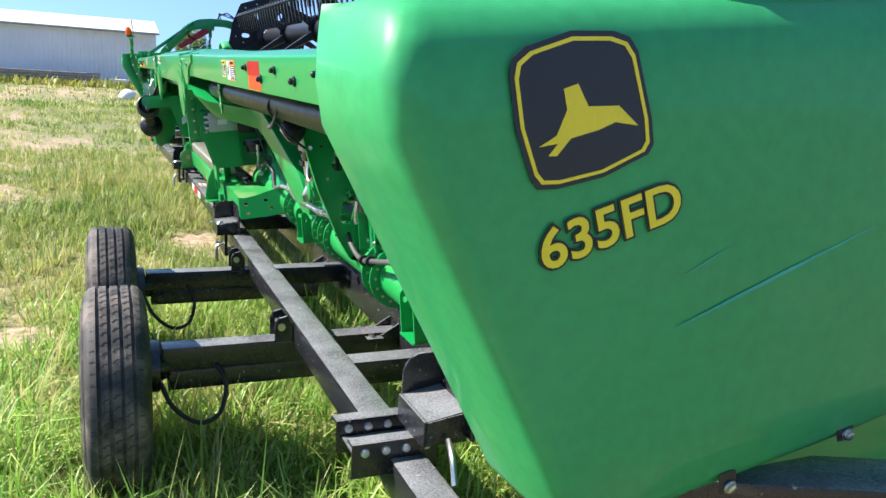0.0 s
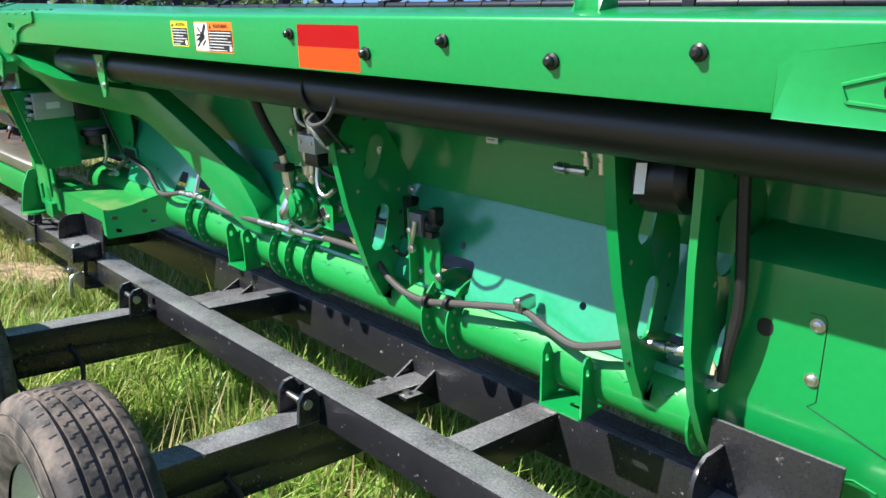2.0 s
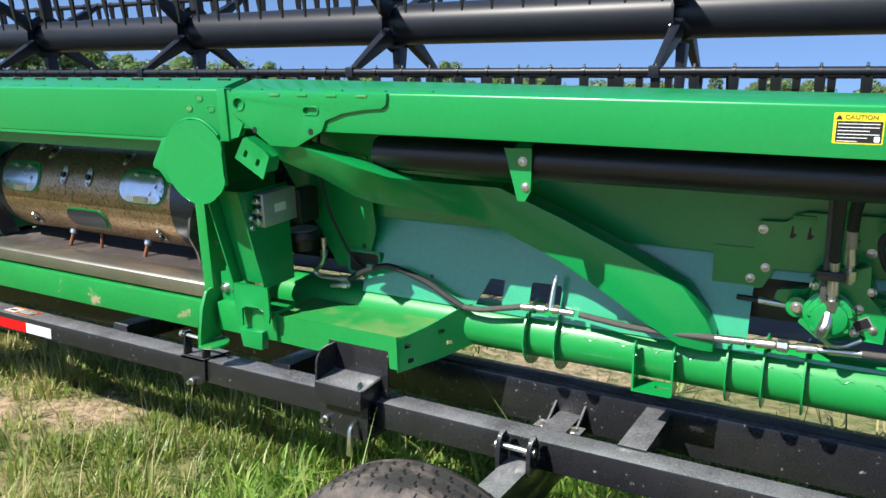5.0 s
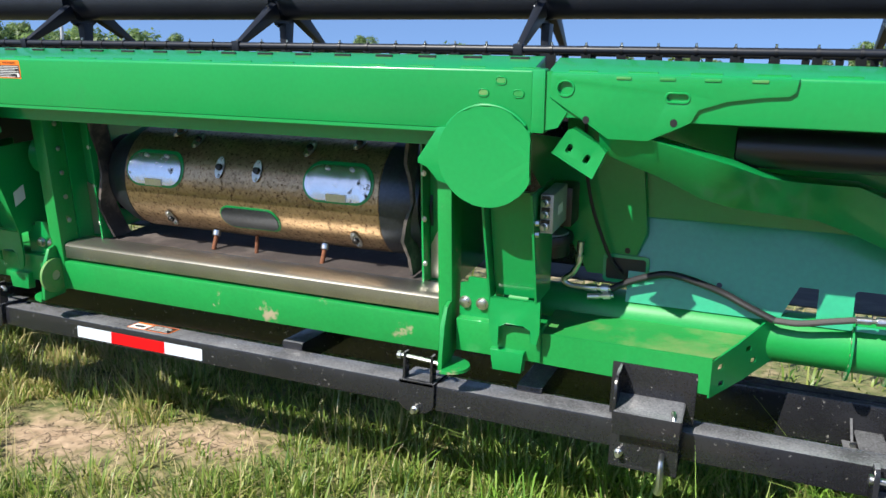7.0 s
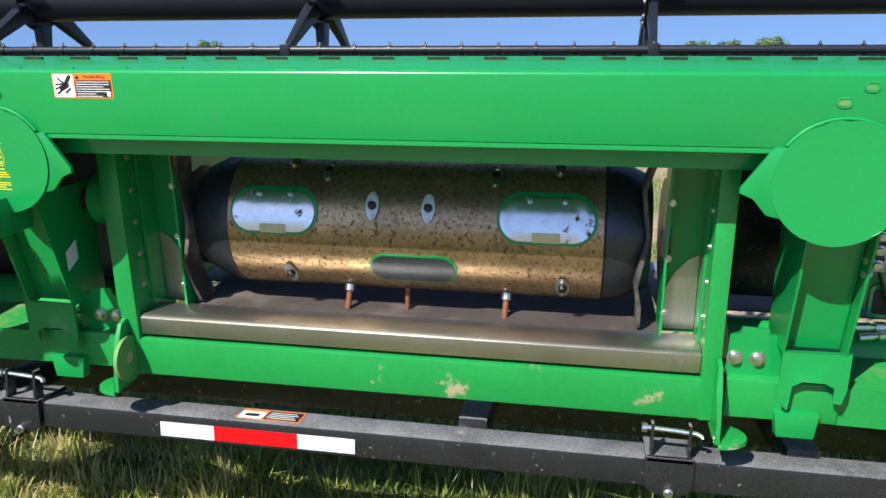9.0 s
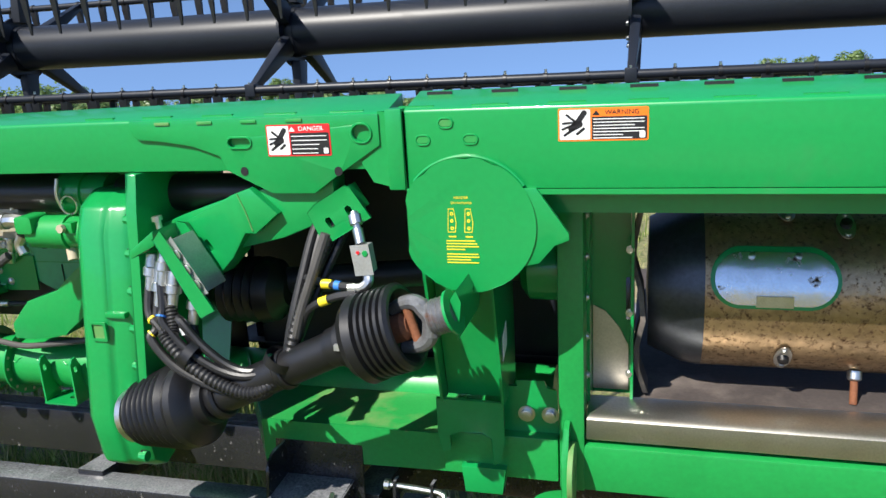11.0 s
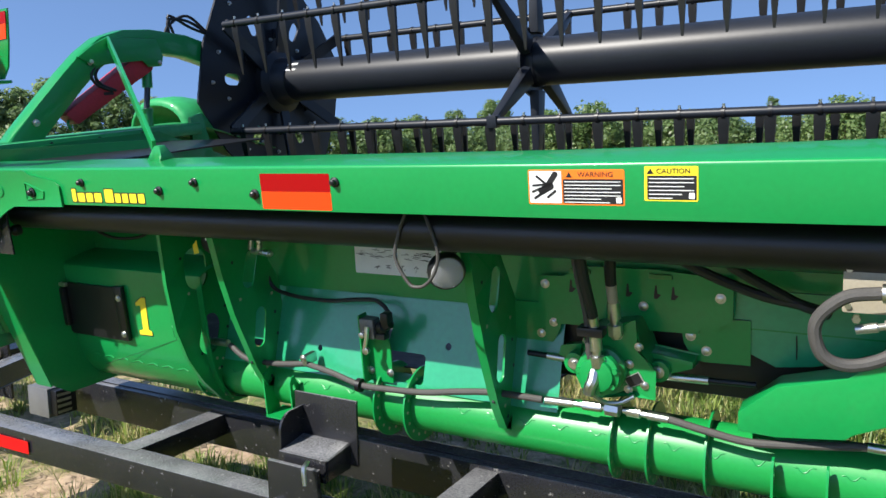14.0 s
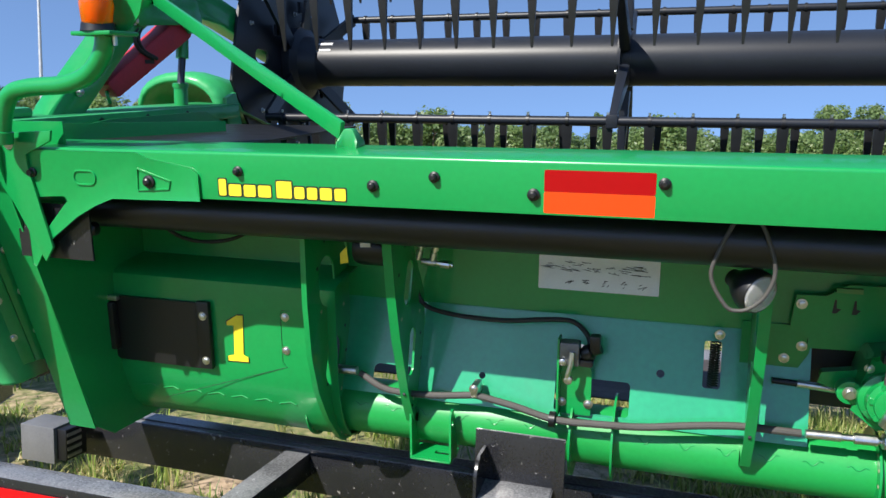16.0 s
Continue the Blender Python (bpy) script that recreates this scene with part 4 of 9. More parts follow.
        for k in range(9):
            z = 0.815 + 0.55 * k / 8
            wob = 0.012 * math.sin(k * 1.7 + s)
            ring.append((z, (0.668 if s > 0 else 0.715) + 0.02 * (k / 8) + wob, 0.30 + 0.02 * math.cos(k * 1.3)))
        v = [[bm.verts.new((s * (x + dx), y + dy2, z)) for dx, dy2 in ((-0.006, 0), (0.006, 0), (0.006, 0.09), (-0.006, 0.09))] for z, x, y in ring]
        for a, b in zip(v, v[1:]):
            for i in range(4):
                bm.faces.new((a[i], a[(i + 1) % 4], b[(i + 1) % 4], b[i]))
        bm.faces.new(v[0])
        bm.faces.new(v[-1][::-1])
        part("rubber_seal", bm, RUBBER, HD, "torn black rubber side seal")
        part("seal_plate", bx(*band(s, 0.735, 0.742), 0.285, 0.40, 0.805, 1.36), GREEN, HD)
        part("wear_corner", plate([(s * u, v) for u, v in ((0.748, 0.812), (0.836, 0.812), (0.836, 1.040), (0.805, 1.025), (0.772, 0.985), (0.748, 0.935))], 0.003, at_y(0.338)), STAINLESS, HD)
        for k in range(3):
            bolt(s * 0.744, 0.29, 0.88 + 0.16 * k, (0, -1, 0), 0.007, 0.006, parent=post)
        # latch plate: a disc on the beam with a straight outer edge and a pointed inner wing
        o = []
        for k in range(49):
            an = radians(90 - 7.5 * k)
            u, v = 1.068 + 0.143 * math.cos(an), 1.328 + 0.143 * math.sin(an)
            o.append((min(u, 1.197), v))
        disc = part("latch_disc", plate([(s * u, v) for u, v in o[:-1]], 0.012, at_y(-0.014)), GREEN, HD, bevel=0.003)
        wing = [(0.923, 1.407), (0.858, 1.313), (0.858, 1.300), (0.887, 1.288), (0.920, 1.250), (0.952, 1.243), (1.020, 1.215), (1.110, 1.215), (1.176, 1.247), (1.197, 1.258), (1.195, 1.407)]
        part("disc_neck", plate([(s * u, v) for u, v in wing], 0.010, at_y(-0.010)), GREEN, disc, bevel=0.001)
        part("disc_rim", sweep([(s * (1.068 + 0.146 * math.cos(radians(q))), -0.005, 1.328 + 0.146 * math.sin(radians(q))) for q in range(40, 146, 7)], 0.004, n=8, steps=1), GREEN, disc)
        # latch column below the disc: two side plates with a web set back between them
        col = part("latch_column", loft([(band(s, 1.044, 1.182)[k], [(0.095, 1.21), (0.175, 0.85), (0.195, 0.85), (0.115, 1.21)]) for k in (0, 1)]), GREEN, HD)
        for u in (1.036, 1.188):
            part("column_flange", plate([(0.045, 1.215), (0.135, 0.845), (0.30, 0.845), (0.30, 1.215)], 0.007, at_x(s * u - 0.0035)), GREEN, col)
        lp = [(1.034, 0.852), (1.203, 0.855), (1.203, 0.749), (1.192, 0.710), (1.174, 0.714), (1.171, 0.755), (1.150, 0.768), (1.092, 0.768), (1.068, 0.754), (1.062, 0.684), (1.045, 0.70), (1.036, 0.75)]
        part("latch_plate", plate([(s * u, v) for u, v in lp], 0.010, at_y(0.135)), GREEN, HD, bevel=0.002)
        low = part("outer_lower_beam", bx(*band(s, 0.908, 1.20), 0.165, 0.30, 0.632, 0.748), GREEN_WORN, HD, bevel=0.006)
        bp = [(0.908, 0.745), (1.060, 0.745), (1.060, 0.868), (1.012, 0.870), (1.010, 0.884), (0.945, 0.886), (0.938, 0.870), (0.915, 0.862)]
        part("bolt_plate", plate([(s * u, v) for u, v in bp], 0.012, at_y(0.198)), GREEN, low, bevel=0.002)
        for u in (0.930, 0.989):
            bolt(s * u, 0.198, 0.797, (0, -1, 0), 0.0145, 0.014, parent=low)
        part("beam_tab", plate([(s * u, v) for u, v in ((1.035, 0.667), (1.150, 0.667), (1.142, 0.595), (1.046, 0.595))], 0.03, at_y(0.142)), GREEN, low, bevel=0.003)
        # hook lug: a plate across, a half-round foot towards the outside and a thick washer on the inner side
        o = [(0.105, 0.735), (0.135, 0.795), (0.165, 0.805), (0.190, 0.77), (0.190, 0.60), (0.075, 0.592), (0.082, 0.640)]
        lug = part("hook_lug", plate(o, 0.014, at_x(s * 0.885 - 0.007)), GREEN_WORN, HD, bevel=0.002)
        foot = [(s * (0.888 + 0.082 * math.sin(radians(q))), 0.128 - 0.062 * math.cos(radians(q))) for q in range(0, 181, 15)]
        part("lug_foot", plate(foot, 0.010, at_z(0.586)), GREEN_WORN, lug, bevel=0.002)
        if s < 0:
            w = part("lug_washer", lathe((-0.878, 0.140, 0.682), (1, 0, 0), [(0, 0.072), (0.012, 0.072), (0.014, 0.068), (0.014, 0.022), (0.002, 0.020)], n=32, caps=False), GREEN_DUSTY, lug, "worn thick washer")
            part("washer_hole", lathe((-0.872, 0.140, 0.682), (1, 0, 0), [(0, 0.021), (0.001, 0.021)], n=20), TAN, w)
        # step bracket towards the tube
        a, b = band(s, 1.19, 1.72)
        part("step_top", plate([(s * u, v) for u, v in ((1.19, 0.185), (1.72, 0.185), (1.90, 0.46), (1.60, 0.52), (1.19, 0.50))], 0.006, at_z(0.726)), GREEN_DUSTY, HD, "dusty green step plate")
        part("step_front", plate([(s * u, v) for u, v in ((1.19, 0.732), (1.72, 0.732), (1.72, 0.612), (1.60, 0.618), (1.19, 0.625))], 0.006, at_y(0.180)), GREEN_WORN, HD)
        d = Vector((0.20, 0.29, 0)).normalized()
        o = [(0.0, 0.722), (0.12, 0.75), (0.27, 0.80), (0.36, 0.80), (0.36, 0.66), (0.16, 0.62), (0.0, 0.602)]
        hl = [rounded(0.03, 0.055, 0.685, 0.703, 0.004), rounded(0.16, 0.185, 0.712, 0.73, 0.004), rounded(0.04, 0.065, 0.628, 0.646, 0.004), rounded(0.19, 0.215, 0.665, 0.683, 0.004)]
        part("step_end", plate(o, 0.006, lambda u, v, w: (s * (1.72 + d.x * u - d.y * w), 0.180 + d.y * u + d.x * w, v), hl), GREEN, HD)
        # arm from the beam down to the tube
        if s > 0:
            # this one sweeps back under the beam before it drops to the tube
            rows = ((1.38, 0.03, 1.355, -0.010, 1.430), (1.45, 0.045, 1.325, -0.005, 1.415), (1.53, 0.075, 1.290, 0.0, 1.398), (1.65, 0.092, 1.233, 0.0, 1.366), (1.72, 0.11, 1.212, 0.0, 1.348), (1.80, 0.20, 1.183, 0.055, 1.312),
                    (1.88, 0.265, 1.160, 0.18, 1.280), (1.95, 0.295, 1.150, 0.26, 1.262), (2.05, 0.306, 1.116, 0.306, 1.252), (2.25, 0.318, 1.030, 0.318, 1.170), (2.44, 0.331, 0.915, 0.331, 1.082),
                    (2.50, 0.336, 0.872, 0.336, 1.052), (2.62, 0.354, 0.800, 0.354, 0.986), (2.69, 0.365, 0.790, 0.365, 0.892), (2.715, 0.37, 0.790, 0.37, 0.840))
            bm = loft([(x, [(yl, lo), (yt, hi), (yt + 0.09, hi), (yl + 0.09, lo)]) for x, yl, lo, yt, hi in rows])
        else:
            st = [(1.37, 0.045, 1.385, 0.07, 0.085), (1.50, 0.045, 1.352, 0.07, 0.12), (1.62, 0.05, 1.325, 0.07, 0.125), (1.76, 0.06, 1.285, 0.075, 0.115), (1.90, 0.12, 1.245, 0.08, 0.092), (2.05, 0.22, 1.180, 0.08, 0.135),
                  (2.15, 0.27, 1.140, 0.08, 0.14), (2.28, 0.31, 1.075, 0.08, 0.15), (2.44, 0.365, 0.970, 0.08, 0.15), (2.455, 0.368, 0.955, 0.08, 0.15), (2.60, 0.39, 0.915, 0.08, 0.13), (2.69, 0.40, 0.87, 0.07, 0.05)]
            bm = boxline([(-x, y, z, dd, h) for x, y, z, dd, h in st[::-1]])
        arm = part("support_arm", bm, GREEN, HD, bevel=0.004)
        dx, dz = (-0.018, 0.012) if s > 0 else (0.0, 0.004)
        tab = [(1.424, 1.352), (1.405, 1.372), (1.335, 1.412), (1.32, 1.408), (1.277, 1.343), (1.39, 1.278)]
        part("arm_tab", plate([(s * (u + dx), v + dz) for u, v in tab], 0.008, at_y(-0.02), [oval(s * (1.373 + dx), 1.331 + dz, 0.015, 0.027, 14, -s * 30), oval(s * (1.325 + dx), 1.357 + dz, 0.015, 0.027, 14, -s * 30)]), GREEN, arm, bevel=0.001)
        part("arm_tab_side", plate([(s * (u + dx), v + dz) for u, v in ((1.40, 1.30), (1.42, 1.35), (1.33, 1.41), (1.30, 1.36))], 0.05, at_y(-0.011), [oval(s * (1.373 + dx), 1.331 + dz, 0.015, 0.027, 14, -s * 30), oval(s * (1.325 + dx), 1.357 + dz, 0.015, 0.027, 14, -s * 30)]), GREEN, arm)


centre()

# the reel
RY, RZ, RR, TUBE = 1.835, 1.782, 0.52, 0.107
BARS = (206, 146, 86, 26, 326, 266)


def reel():
    part("reel_tube", cyl((-5.25, RY, RZ), (5.25, RY, RZ), TUBE, n=48), BLACK_REEL, HD, "black steel reel tube", smooth=30)
    # one tine: a bent tapered finger below a clamp
    bm = bmesh.new()
    rows = [(0.0, 0.0, 0.019, 0.010), (0.0, -0.05, 0.018, 0.009), (0.006, -0.13, 0.013, 0.007), (0.012, -0.20, 0.008, 0.005), (0.014, -0.245, 0.004, 0.003)]
    v = [[bm.verts.new((x, dy + y, z)) for x, dy in ((-w, -t), (w, -t), (w, t), (-w, t))] for y, z, w, t in rows]
    for a, b in zip(v, v[1:]):
        for i in range(4):
            bm.faces.new((a[i], a[(i + 1) % 4], b[(i + 1) % 4], b[i]))
    bm.faces.new(v[0])
    bm.faces.new(v[-1][::-1])
    tine = link("tine", bm, BLACK_PLASTIC)
    clamp = link("tine_clip", lathe((-0.006, 0, 0), (1, 0, 0), [(0, 0.0215), (0.012, 0.0215)], n=12), BLACK_PLASTIC)
    stud = link("clip_bolt", cyl((0, 0, 0.018), (0, 0, 0.032), 0.005, n=6), STEEL)
    first = True
    for k, an in enumerate(BARS):
        y, z = RY + RR * math.cos(radians(an)), RZ + RR * math.sin(radians(an))
        bar = part("tine_bar", cyl((-5.26, y, z), (5.26, y, z), 0.0175, n=14), BLACK_REEL, HD, smooth=50)
        step = 0.152
        count = int(10.5 / step)
        for i in range(count):
            x = -5.184 + step * i
            m = pose(x, y, z)
            for o in (tine, clamp, stud):
                if o is stud and k not in (0, 1):
                    continue
                if first:
                    o.parent, o.matrix_basis = bar, m
                else:
                    again(o, m, bar)
            first = False
    # spiders: a hub collar with one leg to each bar
    for j, x in enumerate((-3.80, -2.285, -0.775, 0.745, 2.26, 3.78)):
        hub = part("reel_spider", lathe((x - 0.02, RY, RZ), (1, 0, 0), [(0, TUBE + 0.002), (0, TUBE + 0.05), (0.012, TUBE + 0.05), (0.012, TUBE + 0.004), (0.05, TUBE + 0.004), (0.05, TUBE + 0.002)], n=36, caps=False), BLACK_REEL, HD)
        for k, an in enumerate(BARS):
            c, s = math.cos(radians(an)), math.sin(radians(an))
            y0, z0, y1, z1 = RY + (TUBE + 0.02) * c, RZ + (TUBE + 0.02) * s, RY + (RR - 0.01) * c, RZ + (RR - 0.01) * s
            bm = bmesh.new()
            a = [bm.verts.new((x + dx, y0 - dw * s, z0 + dw * c)) for dx, dw in ((-0.012, -0.05), (0.03, -0.04), (0.03, 0.04), (-0.012, 0.05))]
            b = [bm.verts.new((x + dx, y1 - dw * s, z1 + dw * c)) for dx, dw in ((-0.014, -0.016), (0.014, -0.014), (0.014, 0.014), (-0.014, 0.016))]
            for i in range(4):
                bm.faces.new((a[i], a[(i + 1) % 4], b[(i + 1) % 4], b[i]))
            bm.faces.new(a[::-1])
            bm.faces.new(b)
            leg = part("spider_leg", bm, BLACK_REEL, hub, bevel=0.003)
            if k == 0:
                part("bar_clamp", bx(x - 0.022, x + 0.022, y1 - 0.032, y1 + 0.012, z1 - 0.03, z1 + 0.02), BLACK_REEL, leg, bevel=0.004)
        for q in range(4):
            an = radians(200 + 30 * q)
            bolt(x - 0.021, RY + (TUBE + 0.03) * math.cos(an), RZ + (TUBE + 0.03) * math.sin(an), (-1, 0, 0), 0.008, 0.008, parent=hub)
    # cam discs at the ends
    for s in (1, -1):
        x = s * 5.355
        o = [(RY + r * math.cos(radians(a)), RZ + r * math.sin(radians(a))) for i in range(12) for a, r in ((30 * i + 11 - 4, 0.585 if i % 2 == 0 else 0.54),)]
        hol = [oval(RY + 0.33 * math.cos(radians(60 * i + 55)), RZ + 0.33 * math.sin(radians(60 * i + 55)), 0.11, 0.06, 16, 60 * i + 55) for i in range(6)]
        disc = part("cam_plate", plate(o, 0.012, at_x(x - 0.006), hol), BLACK_REEL, HD)
        part("end_hub", lathe((x - s * 0.01, RY, RZ), (-s, 0, 0), [(0, 0.17), (0.04, 0.17), (0.06, 0.13), (0.13, TUBE + 0.006), (0.14, TUBE)], n=36), BLACK_REEL, disc)
        part("tube_label", plate(rounded(-5.20, -5.13, RZ + 0.055, RZ + 0.092, 0.002), 0.001, lambda u, v, w: (u, RY - math.sqrt((TUBE + 0.001) ** 2 - (v - RZ) ** 2) - w, v)), WHITE, disc) if s < 0 else None
        for i in range(22):
            an, r = 2.4 * i, 0.20 + 0.33 * ((i * 7) % 11) / 11
            bolt(x - s * 0.006, RY + r * math.cos(an), RZ + r * math.sin(an), (-s, 0, 0), 0.007, 0.012, parent=disc)
        for k, an in enumerate(BARS):
            c, t = math.cos(radians(an)), math.sin(radians(an))
            part("cam_arm", boxline([(x - s * 0.03 - 0.008, RY + 0.5 * RR * c, RZ + 0.5 * RR * t, 0.05, 0.05), (x - s * 0.03 + 0.008, RY + 0.5 * RR * c, RZ + 0.5 * RR * t, 0.05, 0.05)]), BLACK_REEL, disc)
            w = 0.03
            bm = bmesh.new()
            pa, pb = Vector((x - s * 0.045, RY + 0.14 * c, RZ + 0.14 * t)), Vector((x - s * 0.10, RY + RR * c, RZ + RR * t))
            side = Vector((0, -t, c)) * w
            vs = [bm.verts.new(q + e + f) for q in (pa, pb) for e in (side, -side) for f in (Vector((0.008, 0, 0)), Vector((-0.008, 0, 0)))]
            for q in ((0, 1, 3, 2), (4, 6, 7, 5), (0, 4, 5, 1), (2, 3, 7, 6), (0, 2, 6, 4), (1, 5, 7, 3)):
                bm.faces.new([vs[i] for i in q])
            part("end_leg", bm, BLACK_REEL, disc)


reel()

# the transport trailer
TL = thing("header_trailer", "black steel header transport trailer standing in grass", "trailer")


def tyre_wheel(x, y, z, turn=0.0, owner=None, rim=RIM):
    R, W = 0.388, 0.112
    wheel = part("wheel", lathe((0, -0.065, 0), (0, 1, 0), [(0, 0.095), (0.012, 0.10), (0.02, 0.15), (0.05, 0.165), (0.055, 0.19), (0.02, 0.212), (0.0, 0.222), (-0.012, 0.226), (-0.012, 0.232), (0.015, 0.222),
                                                          (0.16, 0.222), (0.175, 0.23), (0.175, 0.20), (0.06, 0.10)], n=48), rim, owner or TL, "silver steel trailer wheel" if rim is RIM else "dusty grey trailer wheel", smooth=40)
    prof = [(-0.085, 0.225), (-0.105, 0.255), (-0.113, 0.295), (-0.108, 0.335), (-0.098, 0.362), (-0.088, 0.376), (-0.08, 0.381)]
    for c in (-0.056, -0.019, 0.019, 0.056):
        prof += [(c - 0.006, 0.3865), (c - 0.0055, 0.377), (c + 0.0055, 0.377), (c + 0.006, 0.3865)]
    prof += [(0.08, 0.381), (0.088, 0.376), (0.098, 0.362), (0.108, 0.335), (0.113, 0.295), (0.105, 0.255), (0.085, 0.225)]
    part("tyre", lathe((0, 0, 0), (0, 1, 0), prof, n=96, caps=False), RUBBER, wheel, "worn dusty trailer tyre", smooth=28)
    # sipes across the tread ribs
    bm = bmesh.new()
    n = 62
    for i in range(n):
        for k, c in enumerate((-0.0375, 0.0, 0.0375)):
            a0 = 2 * math.pi * (i + 0.33 * k) / n
            pts = [(c + d, a0 + e) for d, e in ((-0.012, -0.014), (-0.004, -0.012), (-0.002, 0.010), (0.005, 0.012), (0.012, 0.016))]
            ln = [Vector((0.3872 * math.cos(a), d, 0.3872 * math.sin(a))) for d, a in pts]
            for p, q in zip(ln, ln[1:]):
                t = (q - p).normalized()
                nrm = Vector((p.x, 0, p.z)).normalized()
                sd = t.cross(nrm) * 0.0022
                lo, hi = nrm * -0.002, nrm * 0.0004
                bm.faces.new([bm.verts.new(w + hi) for w in (p + sd, q + sd, q - sd, p - sd)])
        for sgn in (-1, 1):
            a0 = 2 * math.pi * (i + 0.5) / n
            p = [(sgn * d, a0 + e, r) for d, e, r in ((0.068, -0.006, 0.3862), (0.084, -0.012, 0.3806), (0.084, -0.004, 0.3806), (0.068, 0.002, 0.3862))]
            bm.faces.new([bm.verts.new((r * math.cos(a), d, r * math.sin(a))) for d, a, r in p])
    tagged(part("tread_sipe", bm, INK, wheel), kind="stuff")
    ring = bmesh.new()
    for rr in (0.30, 0.345):
        lathe((0, -0.1135 if rr < 0.31 else -0.106, 0), (0, 1, 0), [(0, rr), (-0.002, rr + 0.003), (0, rr + 0.006)], n=64, bm=ring, caps=False)
    part("sidewall_rib", ring, RUBBER, wheel)
    part("hub_cap", lathe((0, -0.06, 0), (0, -1, 0), [(0, 0.05), (0.04, 0.048), (0.055, 0.035), (0.058, 0.0)], n=24), RIM, wheel)
    for i in range(6):
        a = 2 * math.pi * i / 6
        part("wheel_nut", lathe((0.075 * math.cos(a), -0.066, 0.075 * math.sin(a)), (0, -1, 0), [(0, 0.012), (0.018, 0.011), (0.022, 0.006)], n=6), STEEL, wheel)
    wheel.matrix_basis = pose(x, y, z, 0, turn, 0)
    return wheel


def rest(x0, x1, yb, top, saddle, beam_y, clamped=True):
    """A padded rest that carries the header: back plate, wings, saddle and the clamp round the beam."""
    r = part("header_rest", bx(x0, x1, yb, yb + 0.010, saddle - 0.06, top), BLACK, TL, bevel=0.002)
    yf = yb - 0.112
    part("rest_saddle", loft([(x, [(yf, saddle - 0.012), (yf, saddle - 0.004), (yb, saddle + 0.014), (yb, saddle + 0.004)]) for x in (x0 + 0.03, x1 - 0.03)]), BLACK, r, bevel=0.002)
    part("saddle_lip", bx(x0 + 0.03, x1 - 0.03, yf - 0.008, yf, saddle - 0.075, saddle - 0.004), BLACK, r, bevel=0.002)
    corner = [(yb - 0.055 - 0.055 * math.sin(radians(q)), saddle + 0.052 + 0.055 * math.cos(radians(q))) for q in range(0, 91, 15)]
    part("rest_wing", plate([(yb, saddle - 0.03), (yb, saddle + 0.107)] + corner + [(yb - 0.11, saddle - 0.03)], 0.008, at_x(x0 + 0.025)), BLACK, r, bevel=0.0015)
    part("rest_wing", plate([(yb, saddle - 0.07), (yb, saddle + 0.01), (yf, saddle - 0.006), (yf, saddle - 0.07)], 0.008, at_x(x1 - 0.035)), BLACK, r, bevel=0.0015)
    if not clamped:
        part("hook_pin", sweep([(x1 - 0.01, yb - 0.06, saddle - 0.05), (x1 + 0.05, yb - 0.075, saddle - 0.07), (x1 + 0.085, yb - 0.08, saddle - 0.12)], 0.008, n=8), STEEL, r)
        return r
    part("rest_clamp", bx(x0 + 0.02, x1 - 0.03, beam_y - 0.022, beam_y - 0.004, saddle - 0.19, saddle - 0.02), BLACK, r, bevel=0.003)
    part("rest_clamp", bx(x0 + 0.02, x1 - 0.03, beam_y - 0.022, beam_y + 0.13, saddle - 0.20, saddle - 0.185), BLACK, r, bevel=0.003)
    part("clamp_bolt", lathe((x0 + 0.05, beam_y - 0.022, saddle - 0.15), (0, -1, 0), [(0, 0.013), (0.01, 0.013), (0.012, 0.008), (0.03, 0.008)], n=10), STEEL, r)
    xb = x1 - 0.055
    part("hook_pin", sweep([(xb, beam_y - 0.03, saddle + 0.01), (xb + 0.005, beam_y - 0.055, saddle - 0.005), (xb + 0.012, beam_y - 0.06, saddle - 0.05)], 0.007, n=8), STEEL, r)
    part("hook_pin", sweep([(xb - 0.02, beam_y - 0.026, saddle - 0.13), (xb - 0.02, beam_y - 0.06, saddle - 0.15), (xb - 0.018, beam_y - 0.065, saddle - 0.21), (xb - 0.022, beam_y - 0.06, saddle - 0.24)], lambda t: 0.007 + 0.006 * t, n=8), STEEL, r)
    return r


def tape(x0, x1, y, z0, z1, material, parent, ry=0.0):
    return part("reflective_tape", bx(x0, x1, y - 0.0012, y, z0, z1), material, parent)


